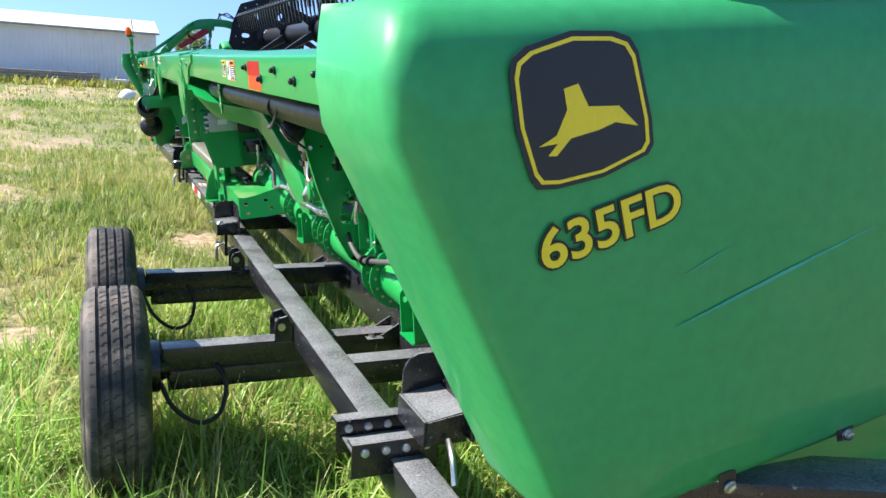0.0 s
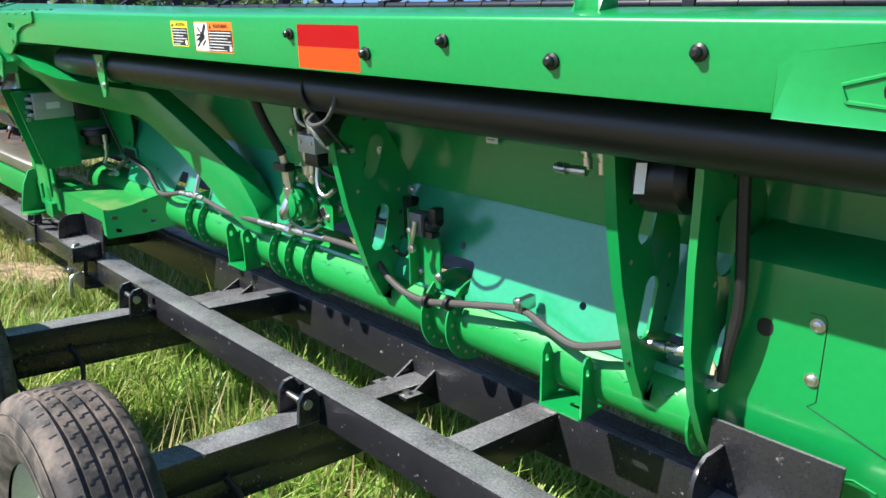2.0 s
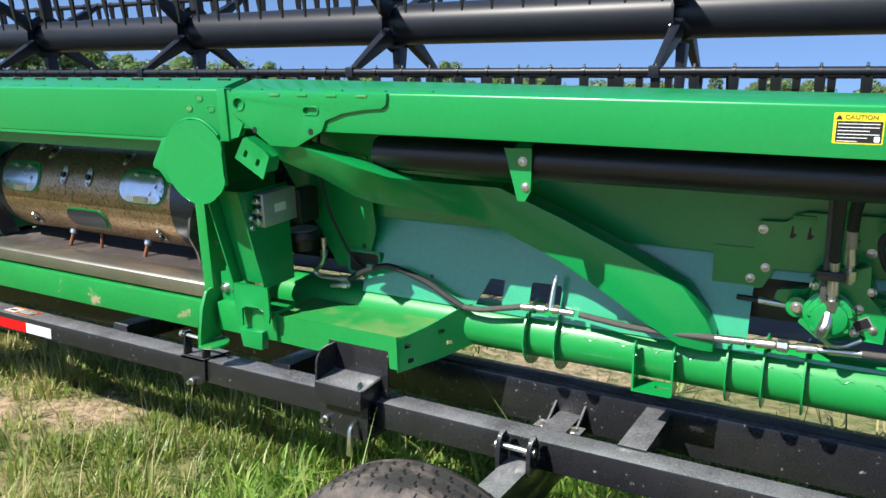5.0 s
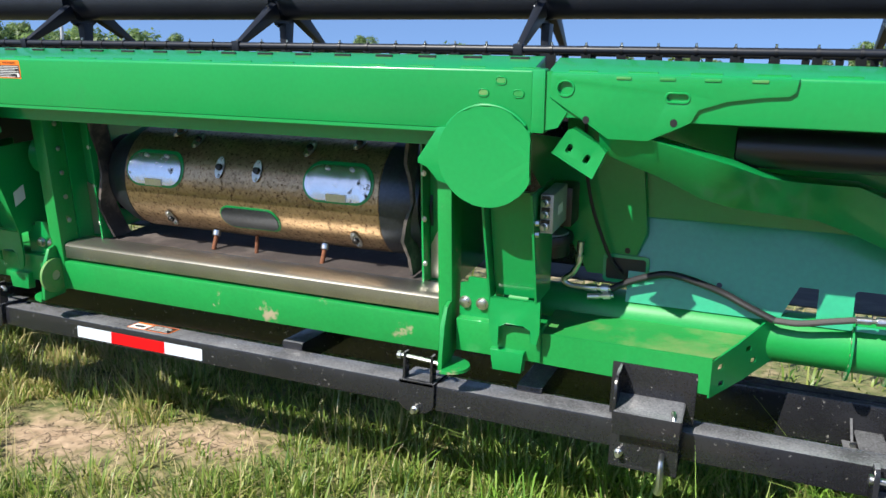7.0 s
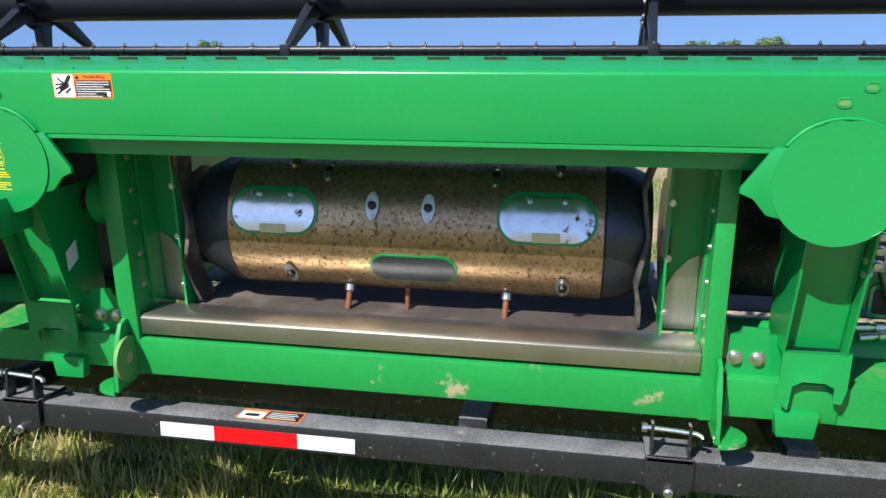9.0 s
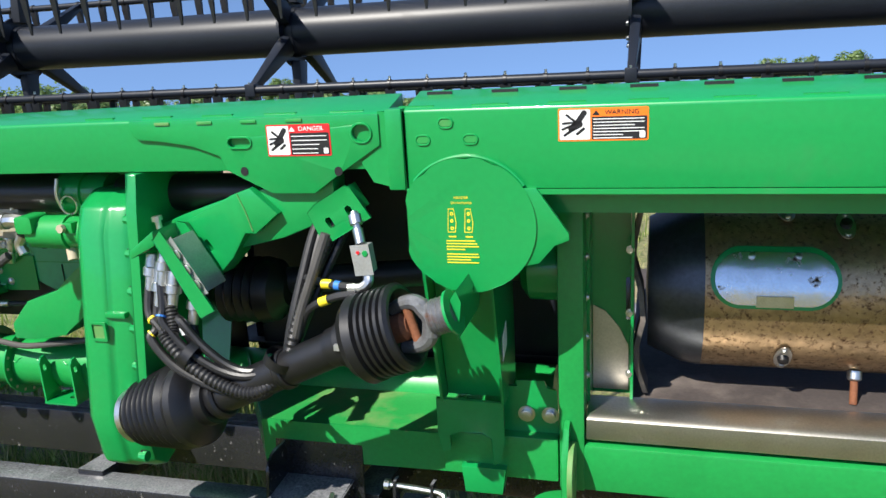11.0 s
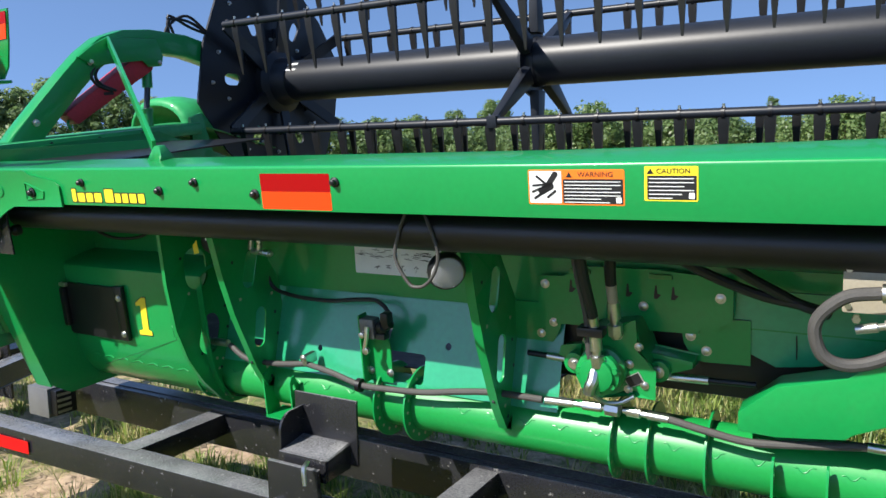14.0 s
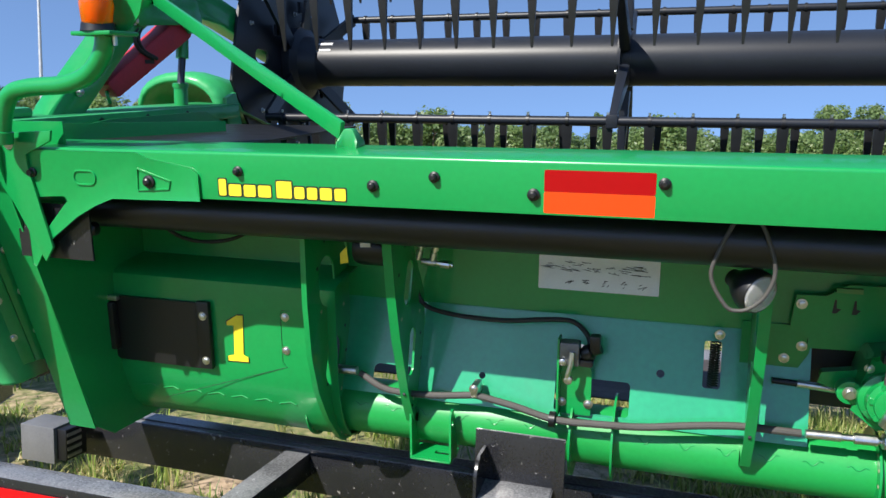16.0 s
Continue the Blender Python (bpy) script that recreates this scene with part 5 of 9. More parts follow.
def trailer():
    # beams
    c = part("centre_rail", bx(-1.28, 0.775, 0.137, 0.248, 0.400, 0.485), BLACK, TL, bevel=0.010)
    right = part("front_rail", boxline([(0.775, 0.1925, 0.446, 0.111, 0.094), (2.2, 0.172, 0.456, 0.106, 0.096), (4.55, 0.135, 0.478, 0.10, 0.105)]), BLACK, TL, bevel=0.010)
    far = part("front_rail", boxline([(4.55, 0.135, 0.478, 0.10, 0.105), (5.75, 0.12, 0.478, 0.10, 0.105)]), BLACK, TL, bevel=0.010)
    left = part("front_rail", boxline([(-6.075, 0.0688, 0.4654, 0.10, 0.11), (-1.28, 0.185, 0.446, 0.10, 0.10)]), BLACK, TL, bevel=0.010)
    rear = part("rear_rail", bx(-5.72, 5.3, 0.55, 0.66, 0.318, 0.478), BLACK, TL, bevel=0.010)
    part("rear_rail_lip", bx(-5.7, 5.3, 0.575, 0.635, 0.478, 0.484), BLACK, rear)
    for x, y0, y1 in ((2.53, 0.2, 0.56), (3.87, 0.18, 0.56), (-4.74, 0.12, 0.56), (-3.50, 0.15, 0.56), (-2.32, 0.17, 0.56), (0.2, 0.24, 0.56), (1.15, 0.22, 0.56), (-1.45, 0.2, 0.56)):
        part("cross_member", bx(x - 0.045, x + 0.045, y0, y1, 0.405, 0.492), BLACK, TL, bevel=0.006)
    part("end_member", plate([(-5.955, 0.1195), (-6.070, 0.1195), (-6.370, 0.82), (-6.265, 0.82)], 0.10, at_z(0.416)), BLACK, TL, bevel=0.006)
    # joint sleeves with pins
    for x, y in ((0.776, 0.122), (-1.285, 0.122)):
        o = [(x - 0.066, 0.505), (x + 0.066, 0.505), (x + 0.066, 0.432)] + [(x + 0.066 * math.cos(radians(q)), 0.428 + 0.04 * math.sin(radians(q))) for q in range(0, -181, -20)]
        sl = part("joint_sleeve", plate(o, 0.014, at_y(y)), BLACK, TL, bevel=0.002)
        part("sleeve_cap", bx(x - 0.066, x + 0.066, y, y + 0.14, 0.489, 0.505), BLACK, sl, bevel=0.004)
        part("pin_ear", plate([(y + 0.005, 0.505), (y + 0.045, 0.505), (y + 0.04, 0.60), (y + 0.01, 0.60)], 0.008, at_x(x - 0.055)), BLACK, sl)
        part("pin_ear", plate([(y + 0.005, 0.505), (y + 0.045, 0.505), (y + 0.04, 0.60), (y + 0.01, 0.60)], 0.008, at_x(x + 0.047)), BLACK, sl)
        part("cross_pin", sweep([(x - 0.068, y + 0.02, 0.585), (x + 0.066, y + 0.018, 0.578), (x + 0.084, y + 0.01, 0.566)], 0.0075, n=8, steps=2), STEEL, sl)
        part("pin_head", lathe((x - 0.066, y + 0.02, 0.585), (-1, 0, 0), [(0, 0.014), (0.014, 0.014)], n=10), STEEL, sl)
        part("sleeve_bolt", lathe((x, y, 0.405), (0, -1, 0), [(0, 0.014), (0.012, 0.014), (0.014, 0.009), (0.03, 0.009)], n=10), STEEL, sl)
    # markings on the centre rail
    for x0, x1, m in ((-0.792, -0.608, WHITE_REFLECT), (-0.608, -0.331, RED_REFLECT), (-0.331, -0.146, WHITE_REFLECT)):
        tape(x0, x1, 0.1365, 0.412, 0.460, m, c)
    st = part("warning_sticker", bx(-0.545, -0.335, 0.160, 0.232, 0.4854, 0.4862), ORANGE, c)
    part("sticker_field", bx(-0.540, -0.460, 0.163, 0.216, 0.4863, 0.4868), WHITE, st)
    part("sticker_field", bx(-0.455, -0.340, 0.163, 0.226, 0.4863, 0.4868), INK, st)
    for i in range(4):
        part("print_bar", bx(-0.448, -0.350 - 0.01 * (i % 2), 0.172 + 0.013 * i, 0.176 + 0.013 * i, 0.4869, 0.4872), WHITE, st)
    part("sticker_sign", plate(oval(-0.500, 0.188, 0.05, 0.020, 12), 0.0005, at_z(0.4869)), INK, st)
    slope = (0.175 - 0.06) / 5.44

    def rail_y(x):
        return 0.010 + (x + 6.4) * slope - 0.0012

    for x0, x1, m in ((-6.058, -5.727, RED_REFLECT), (-5.727, -5.514, WHITE_REFLECT), (-5.514, -5.205, RED_REFLECT)):
        bm = loft([(x0, [(rail_y(x0) - 0.0012, 0.436), (rail_y(x0) - 0.0012, 0.486), (rail_y(x0) + 0.0008, 0.486), (rail_y(x0) + 0.0008, 0.436)]),
                   (x1, [(rail_y(x1) - 0.0012, 0.436), (rail_y(x1) - 0.0012, 0.486), (rail_y(x1) + 0.0008, 0.486), (rail_y(x1) + 0.0008, 0.436)])])
        part("reflective_tape", bm, m, left)
    tape(5.35, 5.62, 0.068, 0.452, 0.502, RED_REFLECT, far)
    # axles, wheels and their brackets
    for x in (3.36, 2.215):
        ax = part("axle_arm", bx(x - 0.045, x + 0.045, -0.40, 0.60, 0.345, 0.440), BLACK, TL, bevel=0.006)
        part("axle_tube", cyl((x, -0.50, 0.36), (x, -0.38, 0.36), 0.036, n=24), BLACK, ax)
        part("brake_drum", lathe((x, -0.46, 0.36), (0, 1, 0), [(0, 0.10), (0.05, 0.10), (0.055, 0.06), (0.09, 0.05)], n=32), BLACK, ax)
        part("lower_arm", bx(x - 0.035, x + 0.040, -0.38, 0.50, 0.268, 0.345), BLACK, ax, bevel=0.006)
        part("brake_cable", sweep([(x + 0.05, -0.42, 0.34), (x + 0.13, -0.37, 0.24), (x + 0.14, -0.28, 0.17), (x + 0.12, -0.20, 0.19), (x + 0.08, -0.17, 0.29), (x + 0.05, -0.20, 0.36)], 0.009, n=8), HOSE_BLACK, ax)
        for d in (-0.055, 0.055):
            o = [(0.43, 0.418), (0.445, 0.418), (0.545, 0.478), (0.55, 0.478), (0.55, 0.418)]
            part("axle_gusset", plate(o, 0.008, at_x(x + d - 0.004)), BLACK, ax)
            part("gusset_foot", bx(x + d - 0.03, x + d + 0.03, 0.40, 0.47, 0.419, 0.428), BLACK, ax)
            part("foot_bolt", lathe((x + d, 0.425, 0.428), (0, 0, 1), [(0, 0.013), (0.012, 0.012)], n=6), STEEL, ax)
        for d in (-0.05, 0.05):
            o = [(0.030, 0.428), (0.030, 0.505), (0.045, 0.528), (0.075, 0.535), (0.10, 0.50), (0.10, 0.428)]
            part("rail_ear", plate(o, 0.012, at_x(x + d - 0.006), [oval(0.055, 0.492, 0.018, 0.018, 12)]), BLACK, right, bevel=0.002)
        part("ear_bolt", lathe((x - 0.065, 0.055, 0.492), (1, 0, 0), [(0, 0.015), (0.012, 0.015), (0.012, 0.009), (0.118, 0.009), (0.118, 0.015), (0.13, 0.015)], n=12), STEEL, right)
        tyre_wheel(x, -0.57, 0.357, 13 if x > 3 else 71)
    # rests
    rest(1.43, 1.685, 0.172, 0.705, 0.565, 0.118)
    rest(-1.685, -1.43, 0.172, 0.705, 0.565, 0.118)
    rest(4.48, 4.725, 0.285, 0.800, 0.648, 0.15, False)
    rest(-4.03, -3.785, 0.255, 0.79, 0.64, 0.115)
    # bolted clamp of the end rail
    for x in (4.470, 4.615):
        pl = part("rail_clamp", bx(x - 0.007, x, -0.012, 0.225, 0.490, 0.584), BLACK, TL, bevel=0.002)
        part("clamp_flange", bx(x - 0.045, x - 0.007, -0.012, 0.225, 0.576, 0.584), BLACK, pl, bevel=0.002)
        for i in range(4):
            part("clamp_bolt", lathe((x, 0.022 + 0.056 * i, 0.560), (1, 0, 0), [(0, 0.012), (0.007, 0.011), (0.009, 0.006)], n=10), RIM, pl)
    part("clamp_plate", bx(4.472, 4.604, 0.002, 0.215, 0.533, 0.540), BLACK, TL, bevel=0.002)
    # end equipment
    jb = part("junction_box", bx(-5.775, -5.625, 0.385, 0.50, 0.362, 0.498), GREY_BOX, TL, "grey plastic junction box", bevel=0.006)
    part("box_lid", bx(-5.630, -5.585, 0.40, 0.50, 0.375, 0.49), BLACK_PLASTIC, jb, bevel=0.004)
    for k in range(4):
        part("lid_rib", bx(-5.586, -5.581, 0.405, 0.47, 0.386 + 0.026 * k, 0.398 + 0.026 * k), STEEL, jb)
    bump = part("tail_bar", boxline([(5.42, 0.48, 0.795, 0.30, 0.05), (5.62, 0.75, 0.835, 0.30, 0.05)]), BLACK, TL, bevel=0.006)
    part("tail_lamp", bx(5.545, 5.625, 0.552, 0.60, 0.80, 0.835), RED_REFLECT, bump, "red tail lamp", bevel=0.006)
    part("bar_post", bx(5.50, 5.56, 0.55, 0.66, 0.42, 0.80), BLACK, bump)
    part("bar_foot", bx(5.25, 5.56, 0.56, 0.65, 0.365, 0.45), BLACK, bump)


trailer()


def settle(owner):
    """Carries each part of the trailer under the leaning header while it stays level."""
    for ob in owner.children:
        if ob.data:
            c = ob.matrix_basis @ (sum((Vector(q) for q in ob.bound_box), Vector()) / 8)
            ob.matrix_basis = Matrix.Translation(LEAN @ c - c) @ ob.matrix_basis


settle(TL)

# stickers and markings on the beam
def face_text(x, y, z):
    """Letters that stand on a face looking to the rear."""
    return Matrix.Translation((x, y, z)) @ Matrix(((1, 0, 0, 0), (0, 0, -1, 0), (0, 1, 0, 0), (0, 0, 0, 1)))


def flat(x0, x1, z0, z1, y, r=0.002):
    return plate(rounded(x0, x1, z0, z1, min(r, 0.45 * min(x1 - x0, z1 - z0)), 3), 0.0006, at_y(y - 0.0006))


def sticker(x0, x1, z0, z1, edge, word, ink, label, sign=True, dark=True, y=0.0, lines=7):
    st = part("warning_sticker", flat(x0, x1, z0, z1, y, 0.003), edge, HD, label)
    w, h = x1 - x0, z1 - z0
    b = 0.003
    xs = x0 + (0.36 * w if sign else b)
    if sign:
        part("sign_field", flat(x0 + b, xs, z0 + b, z1 - b, y - 0.0006), WHITE, st)
        cx, cz = (x0 + xs) / 2, (z0 + z1) / 2
        for k, (dx, dz, ww, hh, tn) in enumerate(((0.20, 0.20, 0.56, 0.17, 55), (0.04, -0.04, 0.50, 0.22, 28), (-0.16, 0.06, 0.44, 0.07, 5), (-0.18, -0.06, 0.46, 0.07, 22), (-0.12, -0.20, 0.50, 0.08, 34), (0.20, -0.20, 0.34, 0.08, 38), (-0.10, 0.20, 0.40, 0.07, -38))):
            part("sign_shape", plate(oval(cx + dx * (xs - x0), cz + dz * h, ww * (xs - x0), hh * h, 12, tn), 0.0005, at_y(y - 0.0018)), INK, st)
    head = z1 - 0.27 * h
    letters(word, 0.20 * h, ink, st, face_text((xs + x1) / 2 + 0.03 * w, y - 0.0012, (head + z1) / 2 - 0.01 * h), "warning_word", 0.0003, squash=1.05)
    tri = (xs + x1) / 2 - 0.27 * (x1 - xs) - 0.012
    part("alert_triangle", plate([(tri - 0.009, head + 0.05 * h), (tri + 0.005, head + 0.05 * h), (tri - 0.002, z1 - 0.07 * h)], 0.0005, at_y(y - 0.0013)), ink, st)
    if dark:
        part("text_field", flat(xs + b, x1 - b, z0 + b, head, y - 0.0006), INK, st)
    n = lines
    for i in range(n):
        zz = head - (i + 0.75) * (head - z0 - 0.004) / n
        end = x1 - 0.008 - (0.018 if i % 3 == 2 else 0.0) - (0.022 if i >= n - 2 else 0)
        part("print_bar", bx(xs + 0.006, end, y - 0.0016, y - 0.0011, zz - 0.0009, zz + 0.0009), WHITE if dark else INK, st)
    part("print_patch", flat(x1 - 0.017, x1 - 0.006, z0 + 0.005, z0 + 0.017, y - 0.0012), WHITE if dark else INK, st)
    return st


def reflector(x0, x1):
    r = part("rear_reflector", flat(x0, x1, 1.489, 1.535, 0.0, 0.003), RED_BEAM, HD, "red and orange rear reflector strip")
    part("orange_strip", flat(x0, x1, 1.443, 1.4885, 0.0, 0.003), ORANGE_REFLECT, r)


def decals():
    sticker(3.118, 3.313, 1.462, 1.537, ORANGE, "WARNING", INK, "orange and white warning sticker")
    sticker(2.983, 3.079, 1.472, 1.538, YELLOW, "CAUTION", INK, "yellow caution sticker", sign=False, lines=6)
    sticker(-3.057, -2.851, 1.470, 1.543, ORANGE, "WARNING", INK, "orange and white warning sticker")
    sticker(-2.812, -2.710, 1.481, 1.549, YELLOW, "CAUTION", INK, "yellow caution sticker", sign=False, lines=6)
    sticker(-0.878, -0.706, 1.499, 1.563, ORANGE, "WARNING", INK, "orange and white warning sticker")
    sticker(-1.507, -1.358, 1.480, 1.548, REDV, "DANGER", WHITE, "red and white danger sticker", y=-0.0095, lines=5)
    reflector(3.595, 3.812)
    reflector(-3.812, -3.585)
    # black rubber plugs along the beam
    for x, z, r in ((4.547, 1.508, 0.011), (4.201, 1.486, 0.012), (4.797, 1.475, 0.014), (4.055, 1.511, 0.011), (3.834, 1.481, 0.012), (3.568, 1.514, 0.011)):
        for s in (1, -1):
            part("plug_bolt", lathe((s * x if s < 0 or z != 1.486 else 4.30, -0.001 if x < 4.55 else -0.008, z), (0, -1, 0), [(0, r * 1.15), (0.004, r * 1.15), (0.006, r * 0.75), (0.014, r * 0.7), (0.017, r * 0.4)], n=14), BLACK_PLASTIC, HD)
    part("plug_bolt", lathe((-5.158, -0.008, 1.487), (0, -1, 0), [(0, 0.013), (0.004, 0.013), (0.006, 0.009), (0.014, 0.008)], n=14), BLACK_PLASTIC, HD)
    # maker's name as plain bars
    x = -4.603
    for i, (w, h) in enumerate(((0.022, 0.040), (0.036, 0.028), (0.034, 0.028), (0.036, 0.028), (0.0, 0), (0.042, 0.040), (0.028, 0.028), (0.028, 0.028), (0.032, 0.028), (0.030, 0.028))):
        if w:
            p = part("name_bar_edge", flat(x - 0.003, x + w + 0.001, 1.445, 1.451 + h, 0.0, 0.004), INK, HD)
            part("name_bar", flat(x, x + w - 0.002, 1.448, 1.448 + h, -0.0007, 0.004), YELLOW, p)
        x += w + 0.005 if w else 0.008
    # parts diagram sheet
    d = part("diagram_sheet", plate(rounded(-3.908, -3.577, 1.136, 1.235, 0.004), 0.001, lambda u, v, w: (u, 0.4975 - 0.001 + 0.05 * (v - 1.07) - 0.004 + w - 0.002, v)), WHITE, HD, "white parts diagram sheet")
    rnd = random.Random(4)
    bm = bmesh.new()
    yy = 0.4975
    for i in range(46):
        cx = -3.89 + 0.285 * rnd.random()
        cz = 1.19 + 0.028 * rnd.random() - 0.02 * (cx + 3.74)
        w = 0.004 + 0.03 * rnd.random()
        plate(oval(cx, cz, w, 0.0016, 8, -4 + 14 * (rnd.random() - 0.5)), 0.0004, at_y(yy - 0.0032), bm=bm)
    for i in range(5):
        for k in range(5):
            plate(oval(-3.83 + 0.05 * i + 0.018 * rnd.random(), 1.152 + 0.018 * rnd.random(), 0.003 + 0.012 * rnd.random(), 0.002, 8, 60 * rnd.random()), 0.0004, at_y(yy - 0.0032 - 0.001), bm=bm)
    tagged(part("diagram_lines", bm, INK, d), kind="stuff")
    # numeral on the end box
    one = [(-4.838, 0.888), (-4.838, 0.872), (-4.768, 0.874), (-4.768, 0.890), (-4.784, 0.896), (-4.778, 1.022), (-4.800, 1.021), (-4.836, 0.998), (-4.836, 0.986), (-4.812, 0.988), (-4.816, 0.894)]
    c = (-4.803, 0.947)
    n1 = part("numeral_edge", plate([(c[0] + (u - c[0]) * 1.10, c[1] + (v - c[1]) * 1.05) for u, v in one], 0.0006, at_y(0.3335)), INK, HD)
    part("numeral", plate(one, 0.0006, at_y(0.3328)), YELLOW, n1, "yellow numeral one")
    # latch plate instruction on one disc
    y = -0.0145
    letters("HEADER", 0.0075, YELLOW, HD, face_text(-1.078, y, 1.389), "instruction_word", 0.0003, squash=1.1)
    letters("LATCH PLATES", 0.0066, YELLOW, HD, face_text(-1.078, y, 1.378), "instruction_word", 0.0003)
    for cx in (-1.100, -1.064):
        ol = [(cx - 0.007, 1.366), (cx + 0.005, 1.366), (cx + 0.010, 1.335), (cx + 0.007, 1.315), (cx - 0.010, 1.315)]
        inner = [(cx + (u - cx) * 0.84, 1.340 + (v - 1.340) * 0.94) for u, v in ol]
        fig = part("instruction_figure", plate(ol, 0.0005, at_y(y - 0.0004), [inner]), YELLOW, HD)
        for dz in (-0.016, 0.0, 0.015):
            part("figure_dot", plate(oval(cx, 1.340 + dz, 0.007, 0.008, 10), 0.0005, at_y(y - 0.0004), [oval(cx, 1.340 + dz, 0.003, 0.0035, 8)]), YELLOW, fig)
        part("figure_word", bx(cx - 0.008, cx + 0.008, y - 0.0005, y, 1.3045, 1.3075), YELLOW, fig)
    for i, w in enumerate((0.062, 0.066, 0.070, 0.040, 0.068, 0.070, 0.052, 0.069)):
        z = 1.297 - 0.0062 * i - (0.004 if i > 3 else 0)
        part("instruction_bar", bx(-1.114, -1.114 + w, y - 0.0005, y, z - 0.0012, z + 0.0012), YELLOW, HD)
    # small white labels
    for x, yy2, z, w, h in ((3.725, 0.497, 1.245, 0.042, 0.05), (-2.145, 0.455, 0.955, 0.05, 0.04)):
        lab = part("paper_label", plate(rounded(x - w / 2, x + w / 2, z - h / 2, z + h / 2, 0.004), 0.001, at_y(yy2 - 0.008)), WHITE, HD)
        for k in range(4):
            part("print_bar", bx(x - 0.4 * w, x + 0.38 * w - 0.006 * (k % 2), yy2 - 0.0088, yy2 - 0.008, z + h * (0.3 - 0.2 * k) - 0.001, z + h * (0.3 - 0.2 * k) + 0.001), INK, lab)
    lab = part("paper_label", plate([(0.138, 1.020), (0.190, 1.045), (0.190, 0.985), (0.138, 0.960)], 0.001, at_x(-1.0322)), WHITE, HD)


decals()

# drives, hoses and electrics on the header
def hose(points, r, material=None, parent=None, name="hydraulic_hose", n=10, steps=6, ribbed=0.0):
    return part(name, sweep(points, r, n=n, steps=steps, ribbed=ribbed), material or HOSE, parent or HD)


def fitting(p0, p1, r=0.012, parent=None):
    """A crimped steel hose end: collar, nut and nipple."""
    p0, p1 = Vector(p0), Vector(p1)
    L = (p1 - p0).length
    return part("hose_fitting", lathe(p0, p1 - p0, [(0, r * 0.95), (0.45 * L, r), (0.46 * L, r * 0.7), (0.6 * L, r * 0.7), (0.61 * L, r * 1.15), (0.9 * L, r * 1.15), (0.91 * L, r * 0.75), (L, r * 0.7)], n=12), STEEL, parent or HD, smooth=30)


def work_light(x, y, z, way, parent):
    w = Vector(way).normalized()
    lamp = part("work_light", lathe(Vector((x, y, z)) + w * 0.02, -w, [(0, 0.046), (0.01, 0.05), (0.03, 0.048), (0.055, 0.036), (0.075, 0.022), (0.09, 0.02)], n=28), BLACK_PLASTIC, parent, "round work light in black housing")
    part("light_lens", lathe(Vector((x, y, z)) + w * 0.0205, w, [(0, 0.043), (0.004, 0.040), (0.007, 0.028), (0.008, 0.0)], n=28), LENS, lamp)
    part("light_reflector", lathe(Vector((x, y, z)) + w * 0.019, w, [(0, 0.043), (0.0005, 0.02), (0.001, 0.001)], n=28), STEEL, lamp)
    part("light_bracket", sweep([Vector((x, y, z)) - w * 0.07, Vector((x, y + 0.03, z + 0.03)), (x + 0.02, y + 0.05, z + 0.09)], 0.010, n=8), BLACK_PLASTIC, lamp)
    return lamp


def gauge(x, s):
    """Height sensor with its bent-wire lever, on a post by the tube."""
    g = part("height_sensor", bx(x - 0.050, x + 0.004, 0.372, 0.415, 0.955, 1.022), YOKE, HD, "grey height sensor bracket with black plugs", bevel=0.008)
    post = part("sensor_post", plate([(x - 0.052, 0.80), (x + 0.035, 0.80), (x + 0.035, 0.93), (x + 0.020, 0.965), (x - 0.052, 0.965)], 0.006, at_y(0.412)), GREEN, g)
    part("post_cheek", bx(x - 0.056, x - 0.050, 0.375, 0.418, 0.80, 1.03), GREEN, g, bevel=0.002)
    part("sensor_cap", lathe((x + 0.010, 0.395, 0.985), (1, -0.1, 0.5), [(0, 0.016), (0.012, 0.022), (0.028, 0.022), (0.032, 0.015), (0.055, 0.014)], n=16), BLACK_PLASTIC, g)
    part("plug_body", bx(x + 0.030, x + 0.058, 0.375, 0.41, 1.0, 1.045), BLACK_PLASTIC, g, bevel=0.006)
    part("plug_body", bx(x + 0.004, x + 0.040, 0.378, 0.41, 0.955, 0.975), BLACK_PLASTIC, g, bevel=0.005)
    part("sensor_lever", sweep([(x - 0.014, 0.366, 1.0), (x - 0.016, 0.360, 0.965), (x - 0.024, 0.358, 0.935), (x - 0.022, 0.358, 0.915)], lambda t: 0.008 - 0.002 * t, n=8, steps=2), STEEL, g)
    part("lever_pin", lathe((x - 0.022, 0.366, 0.922), (0, -1, 0), [(0, 0.012), (0.012, 0.012), (0.014, 0.007)], n=10), STEEL, g)
    part("lever_pin", lathe((x - 0.040, 0.372, 0.968), (0, -1, 0), [(0, 0.010), (0.008, 0.010), (0.010, 0.006)], n=10), STEEL, g)
    for u in (-0.046, 0.028):
        bolt(x + u, 0.411, 0.835, parent=post)
    return g


def spring(x):
    n = 90
    pts = [(x + 0.013 * math.cos(i * 1.25), 0.452 + 0.013 * math.sin(i * 1.25), 1.035 - 0.125 * i / n) for i in range(n)]
    sp = part("coil_spring", sweep(pts, 0.0025, n=6, steps=1), BLACK_PLASTIC, HD)
    bolt(x + 0.01, 0.46, 1.055, parent=sp)


